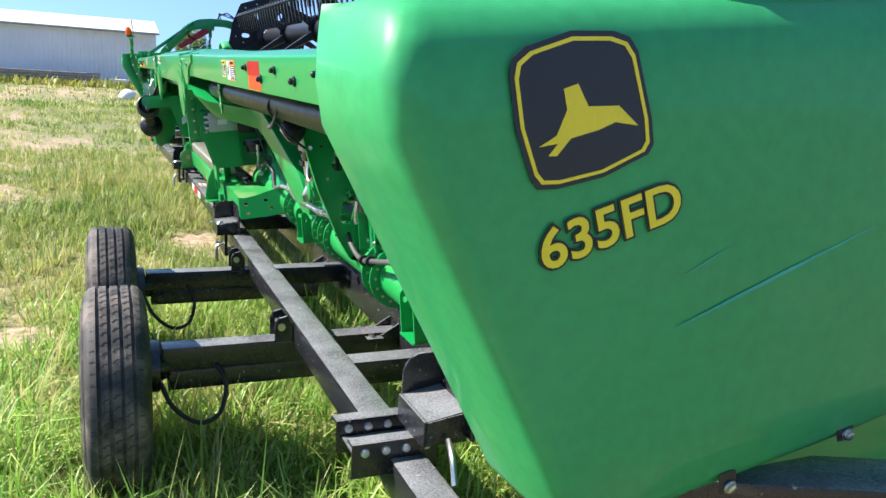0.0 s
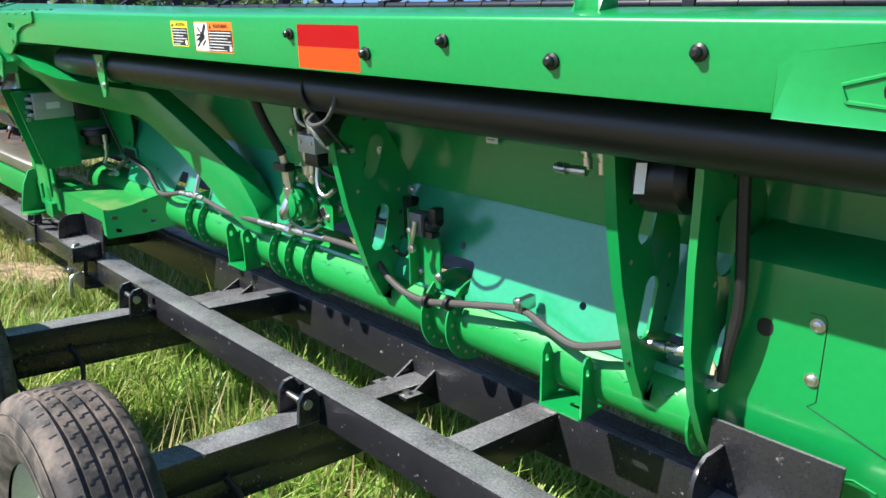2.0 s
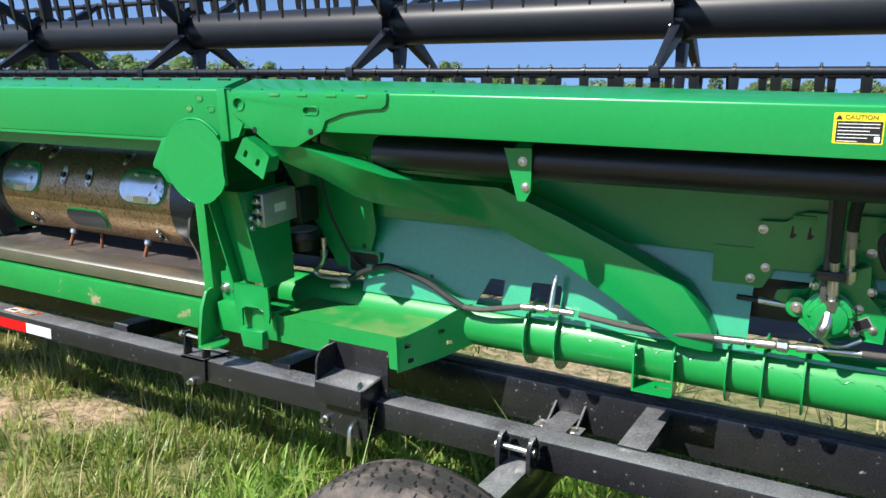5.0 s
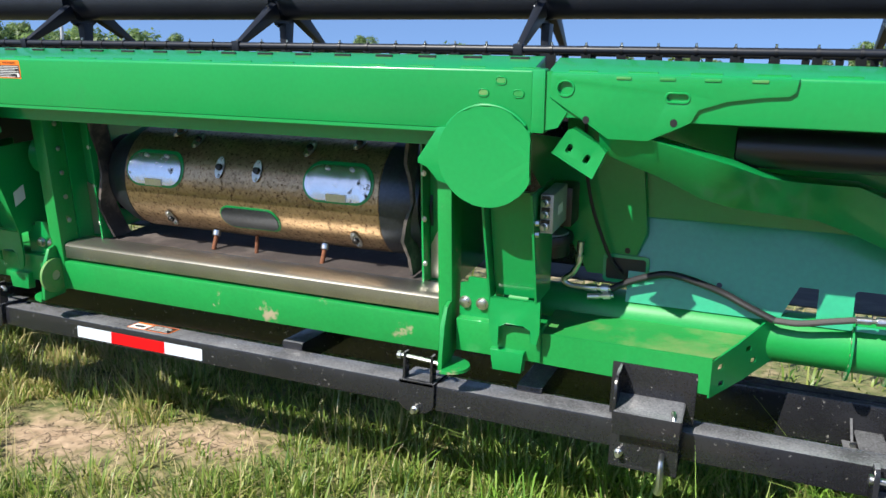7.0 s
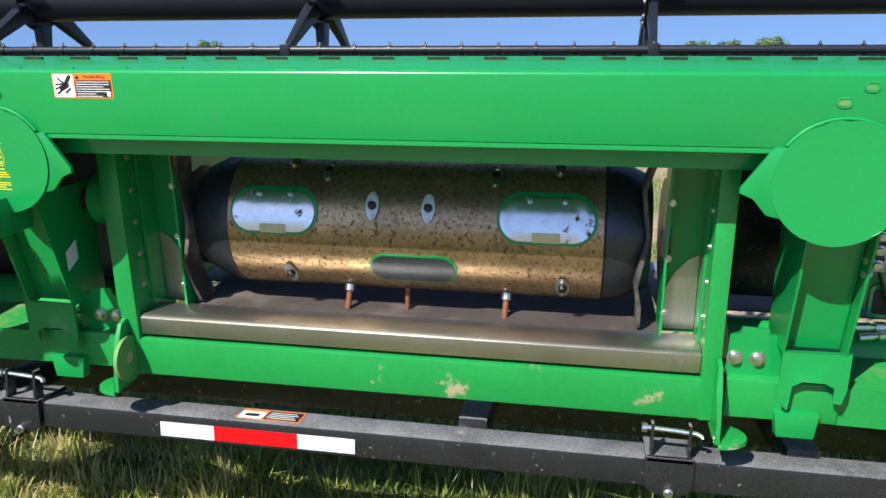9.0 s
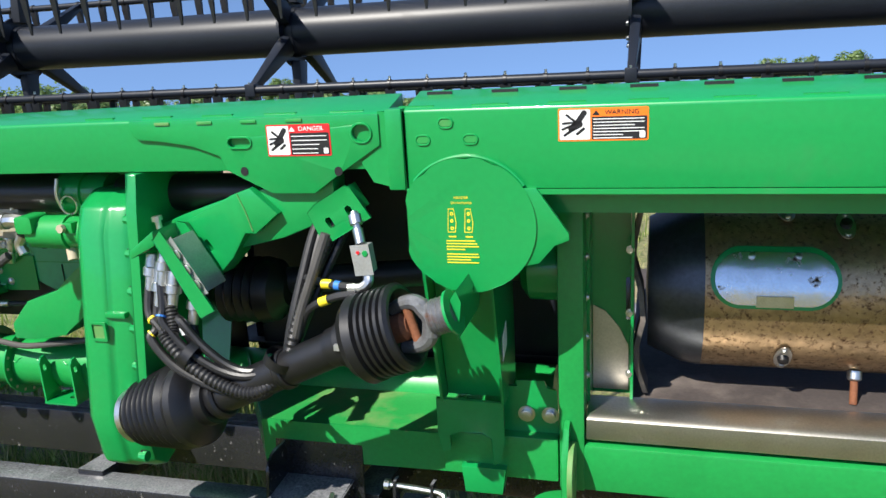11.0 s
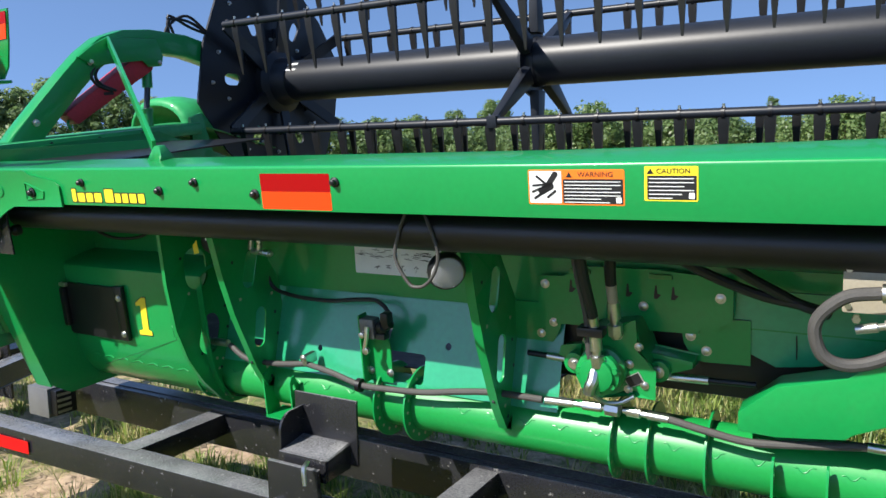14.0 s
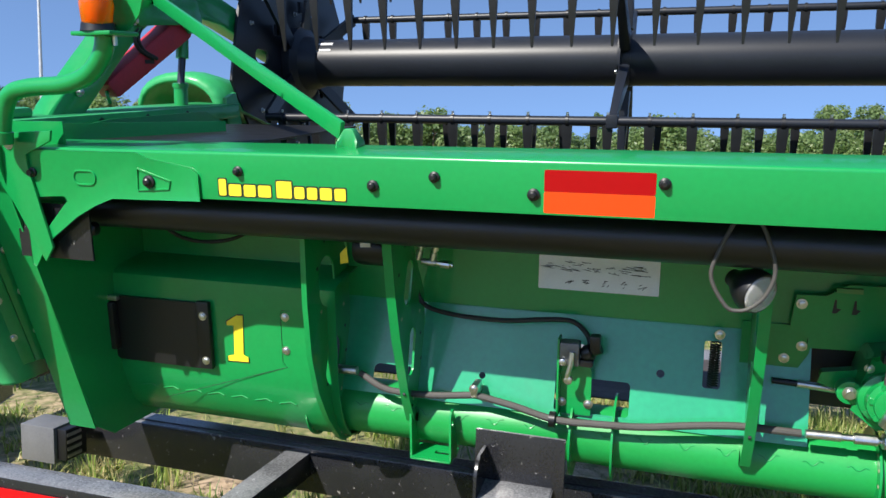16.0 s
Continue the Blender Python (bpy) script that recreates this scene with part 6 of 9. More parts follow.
def knife_drive(s, x):
    """Green drive case with a hydraulic motor in front of the back sheet's cut-out, under pressed sheet shields."""
    case = part("drive_case", plate([(x + u, v) for u, v in ((-0.055, 1.06), (0.068, 1.085), (0.095, 1.02), (0.114, 0.965), (0.112, 0.90), (0.06, 0.895), (-0.02, 0.885), (-0.072, 0.925), (-0.07, 1.0))], 0.13, at_y(0.38)), GREEN, HD, "green hydraulic drive case", bevel=0.014)
    part("case_neck", lathe((x - 0.012, 0.375, 0.96), (0, -1, 0), [(0, 0.066), (0.012, 0.064), (0.018, 0.052), (0.05, 0.050)], n=28), GREEN, case)
    cap = part("motor_cap", lathe((x - 0.008, 0.335, 0.966), (0, -1, 0), [(0, 0.058), (0.018, 0.058), (0.022, 0.046), (0.032, 0.044), (0.036, 0.030)], n=30), GREEN, case)
    for i in range(7):
        a = 2 * math.pi * i / 7 + 0.3
        part("cap_bolt", lathe((x - 0.008 + 0.050 * math.cos(a), 0.318, 0.966 + 0.050 * math.sin(a)), (0, -1, 0), [(0, 0.0085), (0.009, 0.008)], n=6), GREEN, cap)
    for u, v, y in ((0.125, 0.954, 0.41), (-0.092, 0.963, 0.375)):
        ear = part("case_ear", plate([(x + u + 0.03 * math.cos(a), v + 0.03 * math.sin(a)) for a in (2 * math.pi * i / 14 for i in range(14))], 0.03, at_y(y)), GREEN, case, bevel=0.004)
        part("ear_washer", lathe((x + u, y, v), (0, -1, 0), [(0, 0.017), (0.003, 0.017), (0.004, 0.010), (0.014, 0.010)], n=14), STEEL, ear)
    for u, v in ((0.059, 0.979), (0.085, 1.03), (0.098, 0.925), (-0.055, 1.03), (0.03, 1.055), (0.055, 0.908)):
        bolt(x + u, 0.38, v, parent=case, r=0.008)
    part("case_arm", plate([(x + u, v) for u, v in ((0.10, 1.0), (0.21, 0.985), (0.21, 0.965), (0.115, 0.93))], 0.05, at_y(0.43)), GREEN, case, bevel=0.006)
    part("case_arm", plate([(x + u, v) for u, v in ((-0.06, 1.0), (-0.145, 0.985), (-0.15, 0.965), (-0.07, 0.94))], 0.05, at_y(0.43)), GREEN, case, bevel=0.006)
    tag = [(0.043, 0.938), (0.083, 0.962), (0.099, 0.935), (0.060, 0.912)]
    part("case_plate", plate([(x + u, v) for u, v in tag], 0.002, at_y(0.377)), ALU, case)
    part("case_plate_print", plate([(x + 0.071 + (u - 0.071) * 0.86, 0.937 + (v - 0.937) * 0.86) for u, v in tag], 0.001, at_y(0.3755)), INK, case)
    part("drive_rod", cyl((x + 0.14, 0.45, 0.928), (x + 0.245, 0.45, 0.932), 0.011, n=18), STEEL, case)
    part("drive_rod", cyl((x + 0.245, 0.45, 0.932), (x + 0.36, 0.45, 0.936), 0.008, n=18), BLACK_REEL, case)
    part("drive_rod", cyl((x - 0.105, 0.45, 0.940), (x - 0.20, 0.45, 0.945), 0.010, n=18), STEEL, case)
    part("drive_rod", cyl((x - 0.20, 0.45, 0.945), (x - 0.26, 0.45, 0.947), 0.008, n=18), BLACK_REEL, case)
    # pressure hoses down from behind the drive tube
    for pts, r0, sleeve in ((((-0.012, 0.20, 1.37), (-0.010, 0.24, 1.25), (-0.010, 0.30, 1.13)), 0.0145, STEEL), (((0.05, 0.30, 1.37), (0.026, 0.34, 1.27), (0.022, 0.355, 1.20)), 0.015, YOKE)):
        h = hose([(x + u, y, z) for u, y, z in pts], r0, HOSE_BLACK, case)
        u, y, z = pts[-1]
        part("hose_sleeve", cyl((x + u, y, z + 0.004), (x + u + 0.002, y + 0.008, z - 0.052), r0 * 0.92, n=14), TAN if sleeve is YOKE else STEEL, h)
        fitting((x + u + 0.002, y + 0.008, z - 0.05), (x + u + 0.006, y + 0.015, z - 0.15), r0 * 1.15, h)
    hose([(x - 0.03, 0.21, 1.37), (x - 0.027, 0.25, 1.24), (x - 0.027, 0.30, 1.13), (x - 0.028, 0.318, 1.0)], 0.008, HOSE, case, ribbed=0.001, steps=14)
    hose([(x - 0.012, 0.315, 0.985), (x - 0.014, 0.30, 0.955), (x - 0.02, 0.295, 0.94), (x - 0.026, 0.30, 0.92)], 0.016, STEEL, case, "hose_elbow")
    hose([(x - 0.02, 0.31, 0.91), (x + 0.0, 0.34, 0.88), (x + 0.035, 0.36, 0.875), (x + 0.075, 0.365, 0.898)], 0.006, STEEL, case, "steel_line")
    part("hose_strap", bx(x - 0.05, x + 0.02, 0.285, 0.325, 1.075, 1.10), BLACK_PLASTIC, case, bevel=0.006)
    # pressed sheet shields behind and above
    sh = part("drive_shield", plate([(x + u, v) for u, v in ((-0.219, 1.178), (-0.227, 1.094), (-0.173, 1.06), (-0.127, 1.092), (0.166, 1.098), (0.204, 1.06), (0.251, 1.062), (0.30, 1.09), (0.30, 1.20), (0.10, 1.215), (-0.10, 1.212), (-0.15, 1.18))], 0.004, at_y(0.468)), GREEN, HD)
    part("drive_shield", plate([(x + u, v) for u, v in ((-0.18, 1.035), (0.214, 1.045), (0.214, 1.10), (-0.18, 1.10))], 0.004, at_y(0.478)), GREEN, HD)
    for k in (1, -1):
        lo = part("drive_shield", plate([(x + k * u, v) for u, v in ((0.17, 1.09), (0.17, 1.04), (0.174, 1.015), (0.197, 0.972), (0.224, 0.966), (0.34, 0.97), (0.34, 1.09))], 0.004, at_y(0.488)), GREEN, HD)
        for u, v in ((0.192, 1.035), (0.232, 0.998)):
            bolt(x + k * u, 0.488, v, parent=lo, r=0.009)
    for u, v in ((-0.205, 1.155), (0.074, 1.113), (0.27, 1.15)):
        bolt(x + u, 0.467, v, parent=sh, r=0.009)
    for u in (-0.13, -0.085, 0.03, 0.105, 0.15):
        part("vent_notch", plate([(x + u, 1.172), (x + u + 0.004, 1.172), (x + u + 0.006, 1.15), (x + u + 0.016, 1.148), (x + u + 0.006, 1.136), (x + u - 0.004, 1.136)], 0.001, at_y(0.4665)), INK, sh)
    for u in (-0.10, 0.12):
        part("shield_tab", bx(x + u - 0.03, x + u + 0.03, 0.46, 0.466, 1.192, 1.204), GREEN_DUSTY, sh)
    # black plates in the cut-out behind, standing in for its deep shade
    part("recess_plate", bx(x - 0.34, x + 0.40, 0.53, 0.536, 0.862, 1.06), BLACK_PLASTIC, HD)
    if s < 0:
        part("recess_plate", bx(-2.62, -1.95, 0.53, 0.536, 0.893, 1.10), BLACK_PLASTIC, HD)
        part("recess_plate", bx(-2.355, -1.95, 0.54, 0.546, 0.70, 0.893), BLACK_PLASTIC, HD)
        ex = part("drive_shield", plate([(-2.83, 1.17), (-2.30, 1.17), (-2.30, 1.075), (-2.40, 1.035), (-2.53, 0.985), (-2.62, 0.972), (-2.68, 1.0), (-2.83, 1.0)], 0.004, at_y(0.494)), GREEN_SHEET, HD)
        part("shield_seam", sweep([(-2.575, 0.492, 1.06), (-2.573, 0.492, 1.0)], 0.0015, n=6, steps=1), INK, ex)
    return case


def right_gear():
    x = 3.02
    knife_drive(1, x)
    # long pressure hose along the tube
    hose([(1.88, 0.37, 0.806), (1.95, 0.366, 0.808), (2.03, 0.368, 0.825), (2.10, 0.37, 0.84)], 0.010)
    hose([(2.30, 0.375, 0.842), (2.50, 0.36, 0.832), (2.72, 0.365, 0.838)], 0.010)
    fitting((2.28, 0.378, 0.842), (2.20, 0.378, 0.842), 0.012)
    fitting((2.10, 0.37, 0.84), (2.19, 0.378, 0.842), 0.012)
    tee = part("hose_tee", sweep([(2.198, 0.38, 0.84), (2.20, 0.40, 0.90), (2.205, 0.42, 0.95)], 0.009, n=10), STEEL, HD)
    fitting((2.72, 0.365, 0.838), (2.90, 0.375, 0.842), 0.012)
    part("hose_joint", lathe((2.885, 0.375, 0.843), (1, 0, 0), [(0, 0.012), (0.004, 0.02), (0.03, 0.02), (0.034, 0.012)], n=8), STEEL, HD)
    fitting((3.10, 0.378, 0.853), (2.92, 0.376, 0.843), 0.012)
    hose([(3.10, 0.378, 0.853), (3.25, 0.375, 0.858), (3.36, 0.37, 0.850), (3.42, 0.365, 0.81), (3.50, 0.365, 0.778), (3.60, 0.362, 0.778), (3.70, 0.362, 0.80), (3.80, 0.365, 0.822),
          (3.93, 0.375, 0.843), (4.02, 0.37, 0.82), (4.10, 0.365, 0.806), (4.18, 0.37, 0.83), (4.26, 0.385, 0.86)], 0.0100)
    fitting((4.26, 0.385, 0.862), (4.40, 0.395, 0.872), 0.013)
    for cx, cz in ((3.60, 0.78), (3.685, 0.797)):
        part("hose_clip", lathe((cx - 0.006, 0.362, cz), (1, 0, 0), [(0, 0.012), (0, 0.021), (0.012, 0.021), (0.012, 0.012)], n=16, caps=False), BLACK_PLASTIC, HD)
    clip = part("hose_clip", bx(3.92, 3.94, 0.36, 0.42, 0.84, 0.875), STEEL, HD, bevel=0.004)
    bolt(3.93, 0.36, 0.868, parent=clip)
    # valve block with its lines
    v = part("valve_block", bx(3.20, 3.285, 0.235, 0.295, 1.17, 1.222), ALU, HD, "grey hydraulic valve block", bevel=0.004)
    for dx in (0.016, 0.07):
        part("block_screw", lathe((3.20 + dx, 0.235, 1.20), (0, -1, 0), [(0, 0.005), (0.003, 0.005)], n=8), STEEL, v)
    part("solenoid", bx(3.215, 3.28, 0.245, 0.285, 1.13, 1.169), BLACK_PLASTIC, v, bevel=0.006)
    fitting((3.225, 0.262, 1.13), (3.222, 0.262, 1.075), 0.010, v)
    fitting((3.232, 0.262, 1.222), (3.228, 0.255, 1.285), 0.011, v)
    fitting((3.27, 0.262, 1.222), (3.268, 0.255, 1.29), 0.011, v)
    hose([(3.228, 0.255, 1.285), (3.225, 0.24, 1.33), (3.22, 0.2, 1.37)], 0.007, STEEL, v, "steel_line")
    hose([(3.268, 0.255, 1.29), (3.268, 0.24, 1.33), (3.26, 0.2, 1.37)], 0.007, STEEL, v, "steel_line")
    hose([(3.18, 0.25, 1.30), (3.185, 0.25, 1.265), (3.205, 0.252, 1.25), (3.225, 0.255, 1.245)], 0.007, STEEL, v, "steel_line")
    fitting((3.285, 0.262, 1.198), (3.35, 0.255, 1.195), 0.010, v)
    hose([(3.35, 0.255, 1.195), (3.40, 0.24, 1.197), (3.48, 0.22, 1.21)], 0.007, STEEL, v, "steel_line")
    hose([(3.255, 0.262, 1.13), (3.258, 0.255, 1.09), (3.275, 0.25, 1.06), (3.305, 0.25, 1.052), (3.34, 0.255, 1.075)], 0.007, STEEL, v, "steel_line")
    hose([(3.20, 0.30, 1.20), (3.14, 0.31, 1.215), (3.11, 0.32, 1.18), (3.14, 0.34, 1.10), (3.22, 0.36, 1.07), (3.30, 0.36, 1.08), (3.34, 0.36, 1.14)], 0.009, HOSE_BLACK)
    # work light and its cable over the drive tube
    work_light(3.415, 0.17, 1.268, (-0.35, -0.75, -0.55), HD)
    hose([(3.49, 0.10, 1.32), (3.50, 0.075, 1.305), (3.54, 0.065, 1.30), (3.58, 0.07, 1.315), (3.60, 0.078, 1.345), (3.605, 0.09, 1.38)], 0.0055, HOSE, name="light_cable")
    hose([(3.46, 0.12, 1.43), (3.475, 0.079, 1.37), (3.49, 0.10, 1.32), (3.52, 0.14, 1.26), (3.49, 0.2, 1.21)], 0.005, HOSE_BLACK, name="light_cable")
    gauge(3.565, 1)
    spring(3.425)
    hose([(3.60, 0.40, 1.0), (3.53, 0.415, 0.985), (3.49, 0.42, 0.93), (3.45, 0.42, 0.87), (3.41, 0.42, 0.865), (3.37, 0.42, 0.90), (3.36, 0.42, 0.96)], 0.0055, HOSE_BLACK, name="sensor_cable")
    # canister and couplers between the ribs
    can = part("accumulator", lathe((4.305, 0.28, 1.255), (1, 0, 0.1), [(0, 0.02), (0.006, 0.055), (0.02, 0.066), (0.10, 0.066), (0.118, 0.05)], n=24), BLACK_PLASTIC, HD, "black accumulator canister with a barcode label")
    part("canister_label", plate([(4.330, 1.295), (4.352, 1.298), (4.349, 1.240), (4.327, 1.237)], 0.001, at_y(0.2125)), WHITE, can)
    part("warning_tag", bx(4.385, 4.40, 0.29, 0.34, 1.20, 1.25), ORANGE, can)
    for p0, p1 in (((4.14, 0.33, 1.232), (4.06, 0.325, 1.232)), ((4.135, 0.34, 1.235), (4.13, 0.34, 1.29)), ((4.18, 0.33, 1.232), (4.175, 0.33, 1.29))):
        fitting(p0, p1, 0.011)
    hose([(4.505, 0.26, 1.36), (4.51, 0.275, 1.20), (4.515, 0.285, 1.05), (4.50, 0.29, 0.95), (4.49, 0.30, 0.885)], 0.012, HOSE_BLACK)
    hose([(4.49, 0.30, 0.905), (4.48, 0.305, 0.875), (4.45, 0.31, 0.865)], 0.013, ALU, name="elbow_fitting")
    hose([(4.40, 0.40, 0.872), (4.43, 0.38, 0.865), (4.44, 0.37, 0.845), (4.42, 0.37, 0.84)], 0.008, TAN, name="looped_hose")
    # black flap on the end box
    fl = part("rubber_flap", plate(rounded(4.875, 5.24, 0.842, 1.068, 0.012), 0.006, at_y(0.324)), BLACK_PLASTIC, HD, "black rubber inspection flap")
    part("flap_bar", bx(4.83, 4.875, 0.316, 0.333, 0.842, 1.072), BLACK, fl, bevel=0.003)
    for z in (1.035, 0.885):
        bolt(4.853, 0.316, z, parent=fl)
    part("bore_hole", plate(oval(4.545, 1.0, 0.03, 0.036, 16), 0.001, at_y(0.3338)), INK, HD)
    hose([(4.80, 0.3, 1.40), (4.82, 0.30, 1.25), (4.90, 0.31, 1.12), (5.0, 0.315, 1.06), (5.12, 0.315, 1.045), (5.24, 0.315, 1.045)], 0.008, HOSE_BLACK)
    # clamp of the drive tube
    cl = part("tube_clamp", plate([(2.175, 1.415), (2.255, 1.415), (2.255, 1.30), (2.235, 1.27), (2.215, 1.27)], 0.008, at_y(0.075)), GREEN, HD, bevel=0.002)
    part("clamp_strap", lathe((2.20, 0.135, 1.373), (1, 0, 0), [(0, 0.053), (0, 0.060), (0.045, 0.060), (0.045, 0.053)], n=28, caps=False), GREEN, cl)
    bolt(2.23, 0.075, 1.38, parent=cl)
    bolt(2.238, 0.075, 1.31, parent=cl)
    # electrical socket and coupler by the latch column
    soc = part("socket_block", bx(1.197, 1.238, 0.115, 0.29, 1.085, 1.205), ALU, HD, "grey cast connector block with steel plugs", bevel=0.005)
    part("block_label", bx(1.2382, 1.2388, 0.17, 0.23, 1.13, 1.16), WHITE, soc)
    for z in (1.18, 1.145, 1.108):
        part("connector_plug", lathe((1.217, 0.116, z), (-0.25, -1, 0), [(0, 0.013), (0.012, 0.013), (0.014, 0.009), (0.026, 0.008)], n=10), STEEL, soc)
        part("plug_latch", bx(1.204, 1.228, 0.104, 0.116, z + 0.010, z + 0.020), BLACK_PLASTIC, soc)
    part("block_cover", bx(1.200, 1.255, 0.29, 0.40, 1.06, 1.19), BLACK_PLASTIC, HD, "black connector cover", bevel=0.010)
    rec = part("bay_recess", plate(rounded(1.340, 1.480, 0.845, 0.93, 0.012), 0.003, at_y(0.4555)), INK, HD)
    part("recess_lip", plate(rounded(1.334, 1.486, 0.838, 0.937, 0.014), 0.004, at_y(0.453), [rounded(1.344, 1.476, 0.849, 0.926, 0.011)]), GREEN_SHEET, rec)
    part("bore_hole", plate(oval(1.412, 0.952, 0.018, 0.020, 14), 0.001, at_y(0.4572)), INK, HD)
    for z in (1.12, 1.085):
        part("socket_bolt", lathe((1.20, 0.10, z), (-1, -0.3, 0), [(0, 0.010), (0.02, 0.010), (0.022, 0.006)], n=8), STEEL, HD)
    hose([(1.26, 0.42, 1.38), (1.27, 0.40, 1.25), (1.30, 0.40, 1.10), (1.36, 0.43, 0.93), (1.40, 0.45, 0.87)], 0.006, HOSE_BLACK, name="sensor_cable")
    sen = part("corner_sensor", lathe((1.165, 0.40, 1.005), (0.06, 0, -1), [(0, 0.070), (0.010, 0.074), (0.030, 0.072), (0.034, 0.060), (0.075, 0.056), (0.080, 0.030)], n=24), BLACK_PLASTIC, HD, "black filter cup with a grey cap")
    part("sensor_cap", lathe((1.165, 0.40, 1.006), (0, 0, 1), [(0, 0.060), (0.006, 0.056), (0.008, 0.02)], n=20), ALU, sen)
    fitting((1.265, 0.40, 0.985), (1.262, 0.40, 0.905), 0.012)
    hose([(1.262, 0.40, 0.91), (1.245, 0.40, 0.875), (1.215, 0.40, 0.845), (1.235, 0.40, 0.828), (1.29, 0.40, 0.826)], 0.010, STEEL, name="steel_line")
    fitting((1.29, 0.40, 0.826), (1.375, 0.40, 0.832), 0.013)
    fitting((1.30, 0.385, 0.80), (1.385, 0.39, 0.812), 0.011)
    hose([(1.375, 0.40, 0.832), (1.44, 0.40, 0.868), (1.53, 0.40, 0.902), (1.59, 0.40, 0.902), (1.66, 0.40, 0.885), (1.73, 0.40, 0.862), (1.80, 0.385, 0.835), (1.88, 0.37, 0.806)], 0.0115, HOSE_BLACK)
    part("drive_cover", plate([(0.99, 1.33), (1.44, 1.30), (1.47, 1.02), (1.43, 0.90), (1.36, 0.86), (1.28, 0.86), (1.20, 1.0)], 0.004, at_y(0.46)), GREEN, HD)
    part("drive_cover", plate([(1.19, 1.30), (1.75, 1.24), (1.75, 1.46), (1.19, 1.46)], 0.004, at_y(0.468)), GREEN, HD)


def left_gear():
    knife_drive(-1, -3.02)
    # long hose
    hose([(-4.06, 0.375, 0.838), (-3.95, 0.37, 0.822), (-3.83, 0.362, 0.80), (-3.70, 0.362, 0.803), (-3.59, 0.365, 0.81), (-3.48, 0.368, 0.828), (-3.36, 0.372, 0.842), (-3.24, 0.375, 0.842)], 0.0100)
    hose([(-4.42, 0.385, 0.86), (-4.33, 0.37, 0.825), (-4.2, 0.372, 0.822), (-4.06, 0.375, 0.838)], 0.0100)
    fitting((-4.43, 0.385, 0.865), (-4.58, 0.375, 0.868), 0.014)
    hose([(-4.58, 0.375, 0.868), (-4.62, 0.37, 0.85), (-4.60, 0.36, 0.815), (-4.54, 0.355, 0.818), (-4.50, 0.36, 0.84)], 0.008, STEEL, name="steel_line")
    part("hose_clip", lathe((-3.845, 0.362, 0.80), (1, 0, 0), [(0, 0.012), (0, 0.022), (0.016, 0.022), (0.016, 0.012)], n=16, caps=False), BLACK_PLASTIC, HD)
    clip = part("hose_clip", bx(-4.072, -4.052, 0.362, 0.42, 0.835, 0.87), STEEL, HD, bevel=0.004)
    bolt(-4.062, 0.362, 0.862, parent=clip)
    fitting((-3.20, 0.376, 0.842), (-3.02, 0.378, 0.846), 0.012)
    part("hose_joint", lathe((-3.03, 0.378, 0.846), (1, 0, 0), [(0, 0.012), (0.004, 0.021), (0.04, 0.021), (0.044, 0.012)], n=8), STEEL, HD)
    fitting((-2.86, 0.376, 0.842), (-2.98, 0.378, 0.846), 0.012)
    hose([(-3.24, 0.375, 0.842), (-3.21, 0.376, 0.842)], 0.0100, steps=2)
    hose([(-2.86, 0.376, 0.842), (-2.76, 0.37, 0.828), (-2.66, 0.368, 0.818), (-2.54, 0.37, 0.832), (-2.42, 0.375, 0.848), (-2.40, 0.375, 0.85)], 0.0100)
    fitting((-2.41, 0.375, 0.85), (-2.26, 0.378, 0.846), 0.012)
    part("hose_tee", sweep([(-2.265, 0.38, 0.846), (-2.262, 0.38, 0.87), (-2.255, 0.40, 0.97)], 0.010, n=10), STEEL, HD)
    hose([(-2.24, 0.38, 0.842), (-2.20, 0.375, 0.848), (-2.15, 0.37, 0.885), (-2.10, 0.37, 0.93), (-2.02, 0.37, 0.99)], 0.011, HOSE_BLACK)
    fitting((-2.23, 0.378, 0.845), (-2.16, 0.371, 0.88), 0.012)
    for k in range(2):
        hose([(-2.90 + 0.12 * k, 0.30, 1.36), (-2.80 + 0.10 * k, 0.36, 1.26), (-2.66 + 0.06 * k, 0.40, 1.19), (-2.56, 0.40, 1.17), (-2.50, 0.36, 1.165)], 0.013, HOSE_BLACK)
    # work light with wire loop
    work_light(-3.37, 0.165, 1.262, (0.62, -0.75, -0.2), HD)
    hose([(-3.375, 0.085, 1.43), (-3.36, 0.08, 1.40), (-3.34, 0.08, 1.331), (-3.352, 0.08, 1.28), (-3.379, 0.08, 1.248), (-3.405, 0.08, 1.238), (-3.432, 0.08, 1.247), (-3.465, 0.08, 1.309), (-3.450, 0.08, 1.372), (-3.425, 0.085, 1.43)], 0.0045, HOSE, name="light_cable")
    gauge(-3.775, -1)
    spring(-3.425)
    hose([(-3.75, 0.44, 0.985), (-3.758, 0.45, 1.02), (-3.80, 0.45, 1.058), (-3.87, 0.45, 1.058), (-3.983, 0.45, 1.044), (-4.08, 0.45, 1.043), (-4.152, 0.45, 1.048), (-4.222, 0.45, 1.062), (-4.252, 0.45, 1.09), (-4.264, 0.45, 1.14)], 0.007, HOSE_BLACK, name="sensor_cable")
    # canister and couplers
    can = part("accumulator", lathe((-4.40, 0.34, 1.26), (1, 0, 0), [(0, 0.02), (0.006, 0.045), (0.02, 0.05), (0.09, 0.05), (0.105, 0.04)], n=24), BLACK_PLASTIC, HD, "black accumulator canister")
    part("canister_label", plate([(-4.365, 1.292), (-4.335, 1.294), (-4.335, 1.272), (-4.365, 1.27)], 0.001, at_y(0.288)), WHITE, can)
